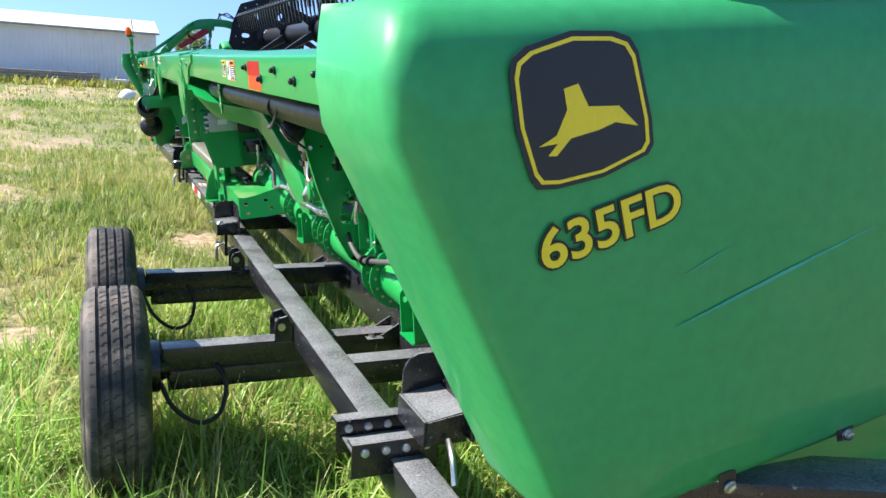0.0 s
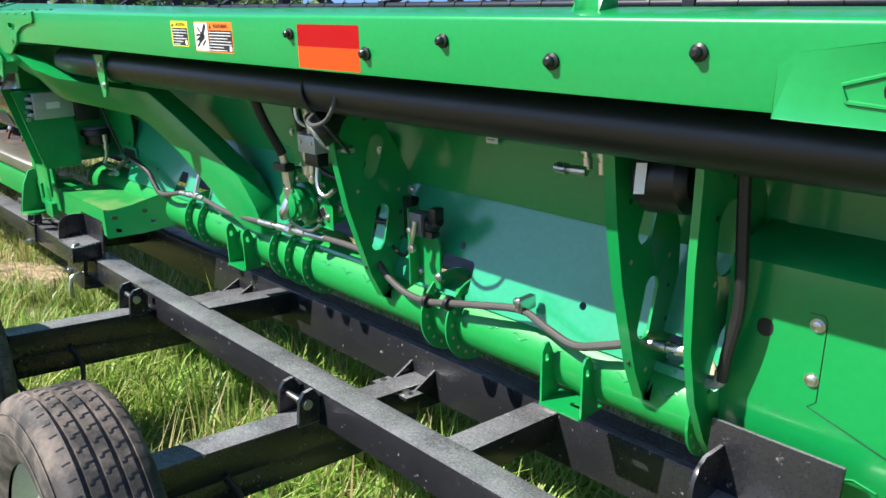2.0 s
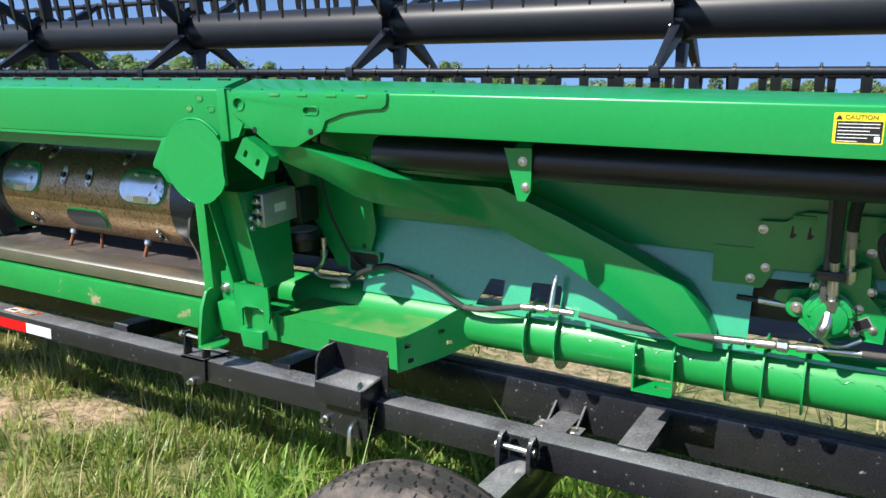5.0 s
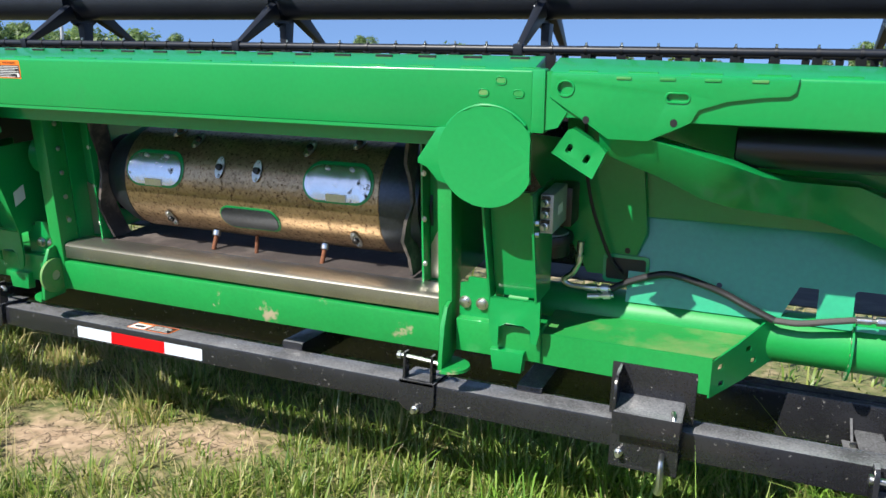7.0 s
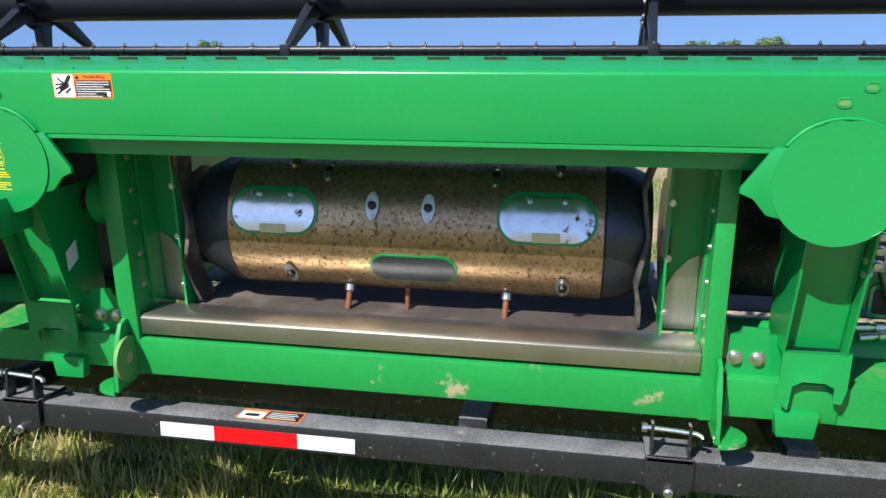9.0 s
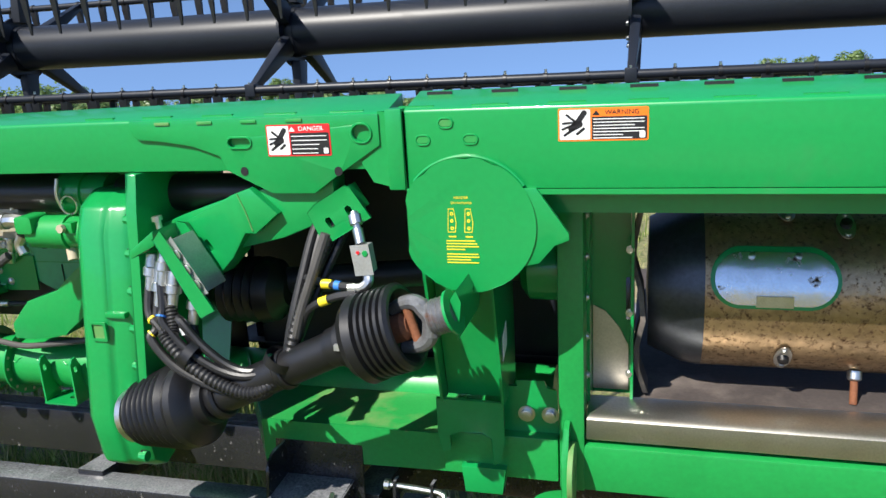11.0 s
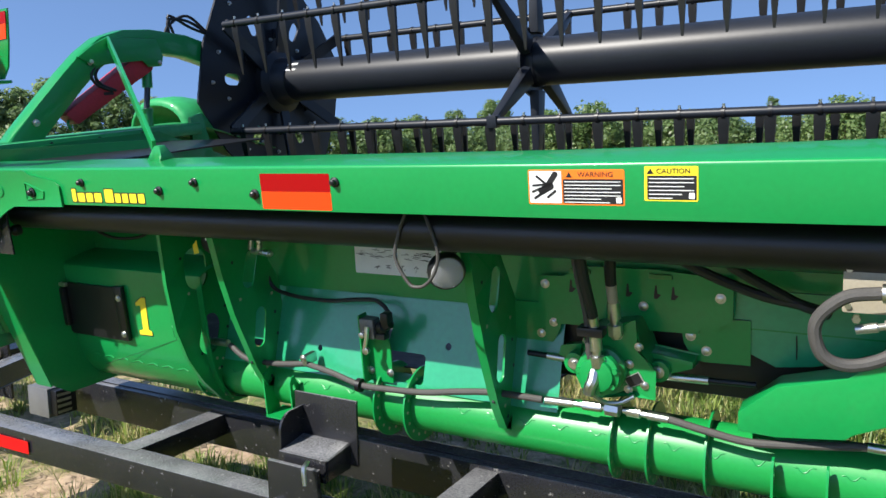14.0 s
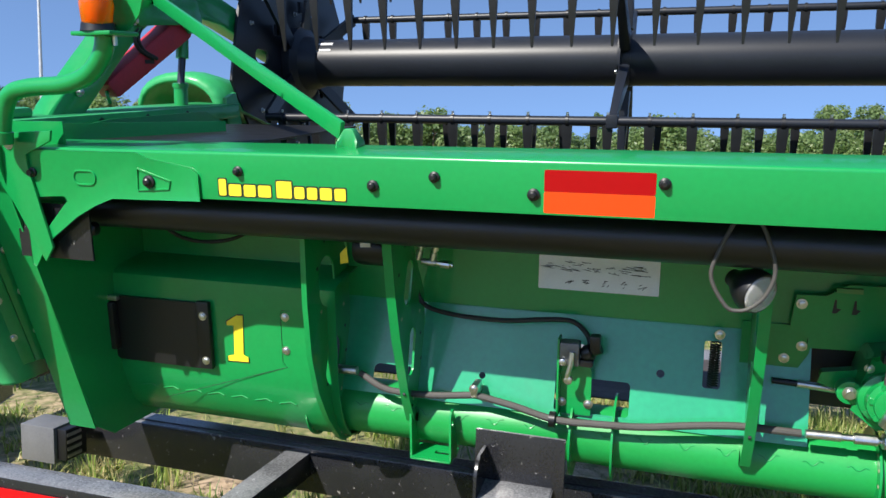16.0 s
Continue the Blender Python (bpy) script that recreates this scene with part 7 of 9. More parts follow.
    part("warning_tag", plate([(-4.425, 1.25), (-4.405, 1.27), (-4.40, 1.225), (-4.425, 1.22)], 0.001, at_y(0.285)), YELLOW, can)
    for p0, p1 in (((-4.20, 0.33, 1.232), (-4.11, 0.325, 1.228)), ((-4.215, 0.34, 1.235), (-4.20, 0.34, 1.29)), ((-4.17, 0.33, 1.235), (-4.16, 0.33, 1.285))):
        fitting(p0, p1, 0.010)
    # inspection door on the end box
    d = part("inspection_door", plate(rounded(-5.245, -4.915, 0.84, 1.052, 0.018), 0.012, at_y(0.321)), BLACK_PLASTIC, HD, "black plastic inspection door")
    part("door_hinge", bx(-4.932, -4.885, 0.313, 0.333, 0.842, 1.06), BLACK_PLASTIC, d, bevel=0.008)
    part("door_grip", bx(-5.262, -5.225, 0.298, 0.325, 0.875, 1.035), BLACK_PLASTIC, d, bevel=0.010)
    part("door_latch", bx(-5.27, -5.21, 0.302, 0.318, 1.04, 1.056), STEEL, d, bevel=0.003)
    for z in (1.015, 0.872):
        bolt(-4.905, 0.313, z, parent=d)
    hose([(-5.10, 0.33, 1.33), (-5.0, 0.38, 1.24), (-4.88, 0.42, 1.23), (-4.78, 0.44, 1.27)], 0.006, HOSE_BLACK, name="sensor_cable")
    part("tube_end_knob", lathe((-5.06, 0.08, 1.325), (0, -1, 0), [(0, 0.02), (0.02, 0.02), (0.03, 0.012), (0.05, 0.012)], n=12), BLACK_PLASTIC, HD)
    # hydraulic pump on the gearbox
    p = part("hydraulic_pump", lathe((-2.245, 0.07, 1.283), (1, 0, 0), [(0, 0.030), (0.006, 0.042), (0.115, 0.044), (0.117, 0.047), (0.122, 0.047), (0.124, 0.041), (0.20, 0.040)], n=32), GREEN_TUBE, HD, "green hydraulic pump with chipped paint", smooth=30)
    part("pump_boss", plate(rounded(-2.255, -2.205, 1.288, 1.332, 0.010), 0.06, at_y(0.02)), GREEN_TUBE, p, bevel=0.006)
    part("pump_lug", bx(-2.115, -2.085, 0.022, 0.06, 1.29, 1.318), GREEN_TUBE, p, bevel=0.005)
    part("pump_neck", lathe((-2.10, 0.07, 1.285), (1, 0, 0), [(0, 0.034), (0.03, 0.034), (0.032, 0.04), (0.07, 0.04)], n=24), GREEN, p)
    part("pump_bolt", lathe((-2.11, 0.02, 1.305), (0, -1, 0), [(0, 0.011), (0.012, 0.011)], n=6), TAN, p)
    part("pump_port", cyl((-2.13, 0.06, 1.25), (-2.12, 0.05, 1.215), 0.014, n=16), TAN, p)
    hose([(-2.247, 0.05, 1.312), (-2.275, 0.045, 1.318), (-2.30, 0.045, 1.316)], 0.019, STEEL, p, "pump_elbow")
    fitting((-2.40, 0.045, 1.312), (-2.29, 0.045, 1.316), 0.019, p)
    hose([(-2.40, 0.045, 1.312), (-2.46, 0.042, 1.30), (-2.505, 0.04, 1.25), (-2.495, 0.04, 1.19), (-2.455, 0.045, 1.168), (-2.40, 0.055, 1.18), (-2.345, 0.07, 1.215)], 0.0125, HOSE, p)
    hose([(-2.275, 0.06, 1.275), (-2.29, 0.06, 1.25), (-2.28, 0.06, 1.225)], 0.014, STEEL, p, "pump_elbow")
    b = part("valve_board", plate(rounded(-2.465, -2.315, 1.255, 1.352, 0.004), 0.03, at_y(0.10)), BEIGE, HD, "beige hydraulic valve block", bevel=0.002)
    for u, v in ((-2.455, 1.34), (-2.33, 1.34), (-2.455, 1.268), (-2.33, 1.268)):
        part("block_screw", lathe((u, 0.10, v), (0, -1, 0), [(0, 0.006), (0.005, 0.006)], n=6), STEEL, b)
    fitting((-2.44, 0.09, 1.225), (-2.36, 0.085, 1.245), 0.010)
    fitting((-2.36, 0.09, 1.19), (-2.345, 0.088, 1.255), 0.010)
    part("pump_screw", lathe((-2.44, 0.10, 1.245), (0, -1, 0), [(0, 0.008), (0.012, 0.008)], n=6), STEEL, b)
    # end of the drive tube with its lock ring
    part("tube_lock_ring", sweep([(-2.125 + 0.024 * math.cos(a), 0.072, 1.352 + 0.024 * math.sin(a)) for a in (2 * math.pi * i / 20 for i in range(21))], 0.0025, n=6, steps=1), STEEL, HD)
    hose([(-2.15, 0.075, 1.42), (-2.155, 0.07, 1.38), (-2.15, 0.075, 1.345)], 0.005, STEEL, name="lock_pin")
    part("shaft_housing", lathe((-2.17, 0.135, 1.373), (1, 0, 0), [(0, 0.056), (0.07, 0.056), (0.072, 0.05), (0.14, 0.05)], n=28), GREEN, HD)
    part("tube_cap", lathe((-2.19, 0.135, 1.373), (1, 0, 0), [(0, 0.054), (0.08, 0.054)], n=28), BLACK_PLASTIC, HD)


right_gear()
left_gear()


def gearbox():
    def lean(z):
        return 0.15 * (z - 1.05)

    prof = [(-0.050, 0.79), (-0.068, 0.85), (-0.068, 1.30), (-0.052, 1.362), (0.0, 1.395), (0.09, 1.395), (0.15, 1.35), (0.16, 0.80), (0.11, 0.72), (0.02, 0.69), (-0.03, 0.725)]
    g = part("gearbox", loft([(x, [(y + (k if y < 0.05 else 0.0) + lean(z), z) for y, z in prof]) for x, k in ((-2.050, 0.045), (-2.040, 0.018), (-2.018, 0.0), (-1.962, 0.0), (-1.950, 0.010), (-1.912, 0.010), (-1.890, 0.022))]),
             GREEN, HD, "tall green drive gearbox housing", bevel=0.010)
    fl = [(-0.085, 0.925), (-0.085, 1.36), (-0.080, 1.445), (0.16, 1.445), (0.16, 0.925)]
    part("gearbox_flange", plate([(y + lean(z), z) for y, z in fl], 0.024, at_x(-1.868)), GREEN, g, bevel=0.004)
    for z in (0.76, 0.85, 0.985, 1.075, 1.165, 1.255, 1.335):
        well = part("bolt_well", bx(-1.899, -1.884, -0.052 + lean(z), -0.046 + lean(z), z - 0.015, z + 0.013), INK, g)
        part("flange_bolt", lathe((-1.902, -0.052 + lean(z), z), (1, 0, 0), [(0, 0.010), (0.010, 0.010), (0.011, 0.0135), (0.022, 0.0135)], n=8), GREEN, well)
    part("bolt_ear", bx(-1.962, -1.905, -0.072 + lean(1.115), -0.050 + lean(1.115), 1.104, 1.118), GREEN, g, bevel=0.004)
    part("sight_window", plate(rounded(-1.999, -1.955, 1.048, 1.096, 0.004), 0.006, at_y(-0.0735), [rounded(-1.994, -1.962, 1.055, 1.091, 0.003)]), GREEN, g)
    part("sight_glass", plate(rounded(-1.994, -1.962, 1.055, 1.091, 0.003), 0.002, at_y(-0.0695)), GREEN_DUSTY, g)
    # drive shaft: a boot at each joint and the shielded tube between them
    a, b = Vector((-1.892, -0.085, 0.868)), Vector((-1.650, -0.100, 0.938))
    w = (b - a).normalized()
    e = Vector((-1.322, -0.118, 1.094))
    u = (e - b).normalized()
    shaft = part("pto_shaft", cyl(b - u * 0.03, e + u * 0.03, 0.040, n=28), BLACK_PLASTIC, HD, "black plastic shielded drive shaft")
    part("shaft_collar", lathe(b - u * 0.008, u, [(0, 0.048), (0.006, 0.052), (0.020, 0.052), (0.025, 0.046)], n=24), BLACK_PLASTIC, shaft)
    part("shaft_collar", lathe(b + u * 0.19, u, [(0, 0.043), (0.004, 0.046), (0.016, 0.046), (0.02, 0.043)], n=24), BLACK_PLASTIC, shaft)
    prof = [(0.0, 0.048), (0.010, 0.062)]
    for i in range(7):
        r = 0.074 + 0.0042 * i
        prof += [(0.016 + 0.0205 * i, r - 0.011), (0.021 + 0.0205 * i, r + 0.003), (0.026 + 0.0205 * i, r + 0.006), (0.031 + 0.0205 * i, r + 0.003)]
    prof += [(0.162, 0.097), (0.176, 0.104), (0.192, 0.102), (0.206, 0.088), (0.212, 0.066), (0.216, 0.060), (0.240, 0.058), (0.244, 0.046)]
    part("shaft_boot", lathe(a, w, prof, n=40), BLACK_PLASTIC, shaft, "ribbed black rubber boot", smooth=30)
    part("boot_collar", lathe(a - w * 0.022, w, [(0, 0.05), (0.008, 0.056), (0.010, 0.066), (0.026, 0.066)], n=28), STEEL, shaft)
    v = (u + Vector((0.02, 0, -0.10))).normalized()
    prof = [(-0.03, 0.042), (0.0, 0.046), (0.004, 0.053), (0.026, 0.053), (0.030, 0.060), (0.036, 0.084), (0.055, 0.098), (0.075, 0.096)]
    for i in range(5):
        prof += [(0.080 + 0.015 * i, 0.082), (0.084 + 0.015 * i, 0.093), (0.091 + 0.015 * i, 0.093)]
    prof += [(0.158, 0.086), (0.159, 0.078), (0.11, 0.05)]
    part("shaft_boot", lathe(e, v, prof, n=40), BLACK_PLASTIC, shaft, "ribbed black rubber boot", smooth=30)
    part("boot_clip", bx(e.x + 0.002, e.x + 0.018, e.y - 0.060, e.y - 0.050, e.z + 0.010, e.z + 0.022), ALU, shaft)
    d = e + v * 0.122
    yk = part("yoke", lathe(d, v, [(0.0, 0.030), (0.03, 0.030), (0.040, 0.020)], n=18), RUST, shaft, "rusty drive shaft yoke")
    side = v.cross(Vector((0, -1, 0.15))).normalized()
    for sg in (1, -1):
        part("yoke_arm", sweep([d + v * 0.01 + side * sg * 0.040, d + v * 0.040 + side * sg * 0.046, d + v * 0.068 + side * sg * 0.040, d + v * 0.088 + side * sg * 0.014], lambda t: 0.013 + 0.006 * t, n=10), YOKE, yk)
    part("yoke_bridge", sweep([d + v * 0.076 + side * 0.034, d + v * 0.088, d + v * 0.076 - side * 0.034], 0.019, n=10), YOKE, yk)
    part("cross_pin", cyl(d + v * 0.045 - side * 0.044, d + v * 0.045 + side * 0.044, 0.010, n=14), RUST, yk)
    part("yoke_end", lathe(d + v * 0.088, v, [(0, 0.026), (0.004, 0.034)] + [q for i in range(4) for q in ((0.008 + 0.010 * i, 0.0345), (0.013 + 0.010 * i, 0.038))] + [(0.052, 0.032)], n=24), YOKE, yk)
    f = d + v * 0.136
    part("shaft_holder", lathe(f, v, [(0, 0.020), (0, 0.046), (0.006, 0.046), (0.006, 0.020)], n=24, caps=False), GREEN, HD)
    part("holder_arm", plate([(f.x - 0.006, f.z + 0.02), (f.x + 0.010, f.z + 0.045), (f.x + 0.020, f.z + 0.02), (f.x + 0.010, f.z - 0.06)], 0.20, at_y(f.y)), GREEN, HD)
    # the drive tube goes on past the gear case
    part("drive_shield_tube", cyl((-2.0, 0.135, 1.373), (-1.42, 0.135, 1.373), 0.047, n=28), BLACK_PLASTIC, HD)
    # black sheet in place of the open bay, its shade put into the colour
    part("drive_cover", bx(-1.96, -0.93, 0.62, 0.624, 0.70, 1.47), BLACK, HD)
    # second drive shaft stub behind
    part("inner_boot", lathe((-1.90, 0.20, 1.10), (1, 0, 0), [(0, 0.05), (0.10, 0.06)] + [q for i in range(5) for q in ((0.12 + 0.025 * i, 0.075), (0.132 + 0.025 * i, 0.088))] + [(0.27, 0.08), (0.30, 0.04)], n=28), BLACK_PLASTIC, HD)
    part("inner_shaft", cyl((-1.62, 0.22, 1.12), (-0.95, 0.28, 1.16), 0.035, n=20), BLACK_REEL, HD)
    part("inner_hub", lathe((-1.0, 0.28, 1.16), (1, 0, 0), [(0, 0.06), (0.02, 0.085), (0.10, 0.085)], n=24), GREEN, HD)
    # wall painted black for the shade of the enclosed drive bay
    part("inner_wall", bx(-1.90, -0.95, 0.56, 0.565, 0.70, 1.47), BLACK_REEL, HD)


gearbox()


def coupler():
    """Multi-coupler on the arm's end: a box, two straps with the coupling block between them, and the hose bundle that hangs from it."""
    y = -0.045
    box = [(-1.742, 1.330), (-1.606, 1.396), (-1.563, 1.410), (-1.500, 1.352), (-1.560, 1.305), (-1.586, 1.306), (-1.624, 1.248), (-1.668, 1.204)]
    br = part("coupler_bracket", plate(box, 0.075, at_y(-0.012), [oval(-1.684, 1.276, 0.011, 0.030, 14, 32)]), GREEN, HD, "green hose coupler bracket", bevel=0.003)
    part("bracket_seam", sweep([(-1.596, -0.0125, 1.398), (-1.580, -0.0125, 1.36), (-1.566, -0.0125, 1.312)], 0.002, n=6, steps=3), GREEN_DUSTY, br)
    strap = [(-1.748, 1.318), (-1.728, 1.336), (-1.622, 1.160), (-1.655, 1.143)]
    part("bracket_strap", plate(strap, 0.010, at_y(-0.125)), GREEN, br, bevel=0.003)
    rear = [(-1.790, 1.300), (-1.760, 1.336), (-1.728, 1.334), (-1.650, 1.205), (-1.688, 1.182)]
    part("bracket_strap", plate(rear, 0.010, at_y(-0.024)), GREEN, br, bevel=0.003)
    part("bracket_end", loft([(-1.822, [(-0.112, 1.268), (-0.112, 1.288), (-0.018, 1.288), (-0.018, 1.268)]), (-1.755, [(-0.112, 1.300), (-0.112, 1.335), (-0.018, 1.335), (-0.018, 1.300)])]), GREEN, br, bevel=0.005)
    blk = [(-1.735, 1.300), (-1.710, 1.318), (-1.640, 1.198), (-1.672, 1.182)]
    body = part("coupling_block", plate(blk, 0.088, at_y(-0.114)), ALU, br, "cast metal multi-coupling block", bevel=0.004)
    for k in range(3):
        c = Vector((-1.700 + 0.020 * k, -0.118, 1.282 - 0.034 * k))
        part("block_port", lathe(c, (0, -1, 0), [(0, 0.013), (0.003, 0.013), (0.004, 0.008)], n=14), STEEL, body)
    part("bracket_pin", lathe((-1.772, -0.06, 1.325), (-0.15, 0, 1), [(0, 0.007), (0.02, 0.007), (0.021, 0.012), (0.032, 0.012)], n=10), STEEL, br)
    starts = [(-1.800, 1.268), (-1.757, 1.285), (-1.732, 1.235), (-1.700, 1.190), (-1.775, 1.235)]
    mids = [(0.0, 0.0), (0.022, 0.012), (0.03, -0.016), (0.055, 0.018), (-0.015, -0.03)]
    bands = [YELLOW, BLUEBAND, YELLOW, WHITE, YELLOW]
    for k, ((x0, z0), (dx, dz)) in enumerate(zip(starts, mids)):
        yy = y - 0.035 - 0.012 * (k % 3)
        part("quick_coupler", lathe((x0, yy + 0.02, z0), (-0.1, -0.25, -1), [(0, 0.016), (0.03, 0.016), (0.032, 0.019), (0.05, 0.019), (0.052, 0.013), (0.085, 0.012)], n=14), STEEL, br)
        p = [(x0 - 0.01, yy, z0 - 0.075), (x0 - 0.005 + 0.2 * dx, yy - 0.02, z0 - 0.13), (-1.775 + dx, yy - 0.035, 1.115 + dz), (-1.715 + dx, yy - 0.045, 1.055 + dz), (-1.62 + 0.5 * dx, yy - 0.045, 1.008 + dz),
             (-1.53, yy - 0.04, 1.0 + dz * 1.2), (-1.475 + 0.3 * dx, yy - 0.02, 1.045 + dz), (-1.45 + 0.4 * dx, yy + 0.01, 1.13), (-1.43 + 0.7 * dx, yy + 0.05, 1.22), (-1.41 + dx, yy + 0.10, 1.31), (-1.39 + dx, yy + 0.16, 1.37)]
        h = hose(p, 0.0105 if k != 2 else 0.0125, HOSE_BLACK if k % 2 == 0 else BLACK_PLASTIC, br, "bundled_hose", ribbed=0.0025 if k in (2,) else 0.0, steps=6 if k != 2 else 16)
        pt = smoothed(p, 6)
        part("colour_band", sweep(pt[9:11], 0.0122, n=10, steps=1), bands[k], h)
    hose([(-1.36, y - 0.03, 1.325), (-1.39, y - 0.05, 1.24), (-1.42, y - 0.06, 1.16), (-1.445, y - 0.06, 1.09), (-1.48, y - 0.06, 1.04)], 0.011, HOSE, br, "bundled_hose")
    for p in ((-1.70, 1.06), (-1.475, 1.045)):
        part("bundle_tie", lathe((p[0], y - 0.085, p[1]), (0.8, 0.0, -0.55) if p[0] < -1.6 else (0.45, 0, 0.8), [(0, 0.036), (0.022, 0.036)], n=18, caps=False), BLACK_PLASTIC, br)
    # solenoid valve above the shaft
    v = part("solenoid_valve", plate([(-1.297, 1.302), (-1.262, 1.305), (-1.255, 1.245), (-1.290, 1.242)], 0.035, at_y(y - 0.05)), ALU, HD, "zinc plated solenoid valve", bevel=0.003)
    part("valve_dot", lathe((-1.283, y - 0.05, 1.29), (0, -1, 0), [(0, 0.004), (0.002, 0.004)], n=10), REDV, v)
    part("valve_dot", lathe((-1.268, y - 0.05, 1.288), (0, -1, 0), [(0, 0.007), (0.002, 0.006)], n=10), GREEN, v)
    fitting((-1.283, y - 0.03, 1.303), (-1.305, y, 1.365), 0.012, v)
    hose([(-1.27, y - 0.035, 1.243), (-1.268, y - 0.045, 1.225), (-1.285, y - 0.05, 1.213), (-1.31, y - 0.05, 1.212)], 0.011, STEEL, v, "pump_elbow")
    hose([(-1.30, y - 0.05, 1.214), (-1.36, y - 0.04, 1.216), (-1.43, y, 1.216)], 0.009, HOSE_BLACK, v)
    hose([(-1.29, y - 0.06, 1.203), (-1.34, y - 0.065, 1.195), (-1.40, y - 0.06, 1.165), (-1.43, y - 0.05, 1.11)], 0.009, HOSE_BLACK, v)
    part("colour_band", cyl((-1.375, y - 0.04, 1.2165), (-1.352, y - 0.04, 1.216), 0.0105, n=12), YELLOW, v)
    part("colour_band", cyl((-1.343, y - 0.044, 1.2155), (-1.330, y - 0.046, 1.215), 0.0105, n=12), BLUEBAND, v)
    part("colour_band", cyl((-1.372, y - 0.064, 1.183), (-1.352, y - 0.065, 1.190), 0.0105, n=12), YELLOW, v)


coupler()

# reel arm, stop, lamp and divider at the left end; the plainer right end
def end_gear(s):
    x = s * 5.41
    line = [(0.30, 1.555), (0.355, 1.612), (0.485, 1.728), (0.61, 1.838), (0.71, 1.920), (0.795, 1.972), (0.90, 2.000), (1.04, 2.004), (1.244, 1.981), (1.45, 1.92), (1.66, 1.85), (1.84, 1.79)]
    bm = bmesh.new()
    rows = []
    for i, (y, z) in enumerate(line):
        a, b = Vector(line[max(i - 1, 0)]), Vector(line[min(i + 1, len(line) - 1)])
        d = (b - a).normalized()
        n = Vector((-d.y, d.x)) * 0.052
        rows.append([bm.verts.new((x + dx, y + k * n.x, z + k * n.y)) for dx, k in ((-0.04, -1), (0.04, -1), (0.04, 1), (-0.04, 1))])
    for a, b in zip(rows, rows[1:]):
        for i in range(4):
            bm.faces.new((a[i], a[(i + 1) % 4], b[(i + 1) % 4], b[i]))
    bm.faces.new(rows[0])
    bm.faces.new(rows[-1][::-1])
    arm = part("reel_arm", bm, GREEN, HD, "curved green reel lift arm", bevel=0.008)
    gus = part("arm_gusset", plate([(0.64, 1.935), (0.72, 1.985), (0.80, 2.018), (1.06, 2.01), (1.087, 1.936), (1.073, 1.891), (1.0, 1.888), (0.97, 1.915), (0.80, 1.905), (0.719, 1.897)], 0.008, at_x(x + s * -0.045)), GREEN, arm, bevel=0.002)
    for y, z in ((0.70, 1.915), (1.06, 1.905), (0.41, 1.682)):
        bolt(x - s * 0.046, y, z, (-s, 0, 0), 0.01, 0.012, parent=arm)
    # diagonal strut to the beam
    p0, p1 = Vector((x - s * 0.055, 0.80, 2.0)), Vector((s * 4.322, 0.105, 1.600))
    d = (p1 - p0).normalized()
    u = Vector((0, 0, 1)).cross(d).normalized() * 0.006
    v = d.cross(u).normalized() * 0.022
    bm = bmesh.new()
    c = [bm.verts.new(p + e + f) for p in (p0, p1) for e in (u, -u) for f in (v, -v)]
    for q in ((0, 1, 3, 2), (4, 6, 7, 5), (0, 4, 5, 1), (2, 3, 7, 6), (0, 2, 6, 4), (1, 5, 7, 3)):
        bm.faces.new([c[i] for i in q])
    part("reel_strut", bm, GREEN, HD, bevel=0.002)
    part("strut_foot", loft([(s * 4.302 - 0.028, [(0.07, 1.552), (0.085, 1.575), (0.13, 1.575), (0.14, 1.552)]), (s * 4.302 - 0.012, [(0.09, 1.552), (0.095, 1.606), (0.12, 1.606), (0.13, 1.552)]), (s * 4.302 + 0.012, [(0.09, 1.552), (0.095, 1.606), (0.12, 1.606), (0.13, 1.552)]), (s * 4.302 + 0.028, [(0.07, 1.552), (0.085, 1.575), (0.13, 1.575), (0.14, 1.552)])]), GREEN, HD, bevel=0.006)
    # lift cylinder and red safety stop
    cylr = part("lift_cylinder", cyl((x, 0.98, 1.54), (x, 0.99, 1.69), 0.026, n=20), GREEN, HD, "green reel lift cylinder")
    part("cylinder_rod", cyl((x, 0.99, 1.69), (x, 1.015, 1.80), 0.014, n=16), DRUM_DARK, cylr)
    part("cylinder_head", cyl((x, 1.014, 1.795), (x, 1.03, 1.92), 0.024, n=18), GREEN, cylr)
    part("cylinder_cap", lathe((x, 0.99, 1.685), (0, 0, 1), [(0, 0.030), (0.015, 0.030), (0.018, 0.02)], n=20), GREEN, cylr)
    o = [(0.557, 1.700), (0.562, 1.712), (0.955, 1.938), (0.985, 1.945), (1.043, 1.893), (1.03, 1.872), (0.612, 1.662), (0.60, 1.660)]
    st = part("safety_stop", loft([(x - 0.035, o), (x + 0.035, o)]), REDSTOP, HD, "faded red reel safety stop", bevel=0.008)
    part("stop_slot", bx(x + s * -0.0362, x + s * -0.0352, 0.75, 0.80, 1.772, 1.786), INK, st)
    hose([(x, 0.585, 1.685), (x - s * 0.02, 0.565, 1.665), (x - s * 0.02, 0.575, 1.64)], 0.006, GREEN, st)
    for k in (0, 0.02):
        hose([(x - s * 0.03, 0.74 + k, 1.905), (x - s * 0.04, 0.70 + k, 1.86), (x - s * 0.04, 0.72 + k, 1.82), (x - s * 0.04, 0.79 + k, 1.79)], 0.007, HOSE_BLACK, st)
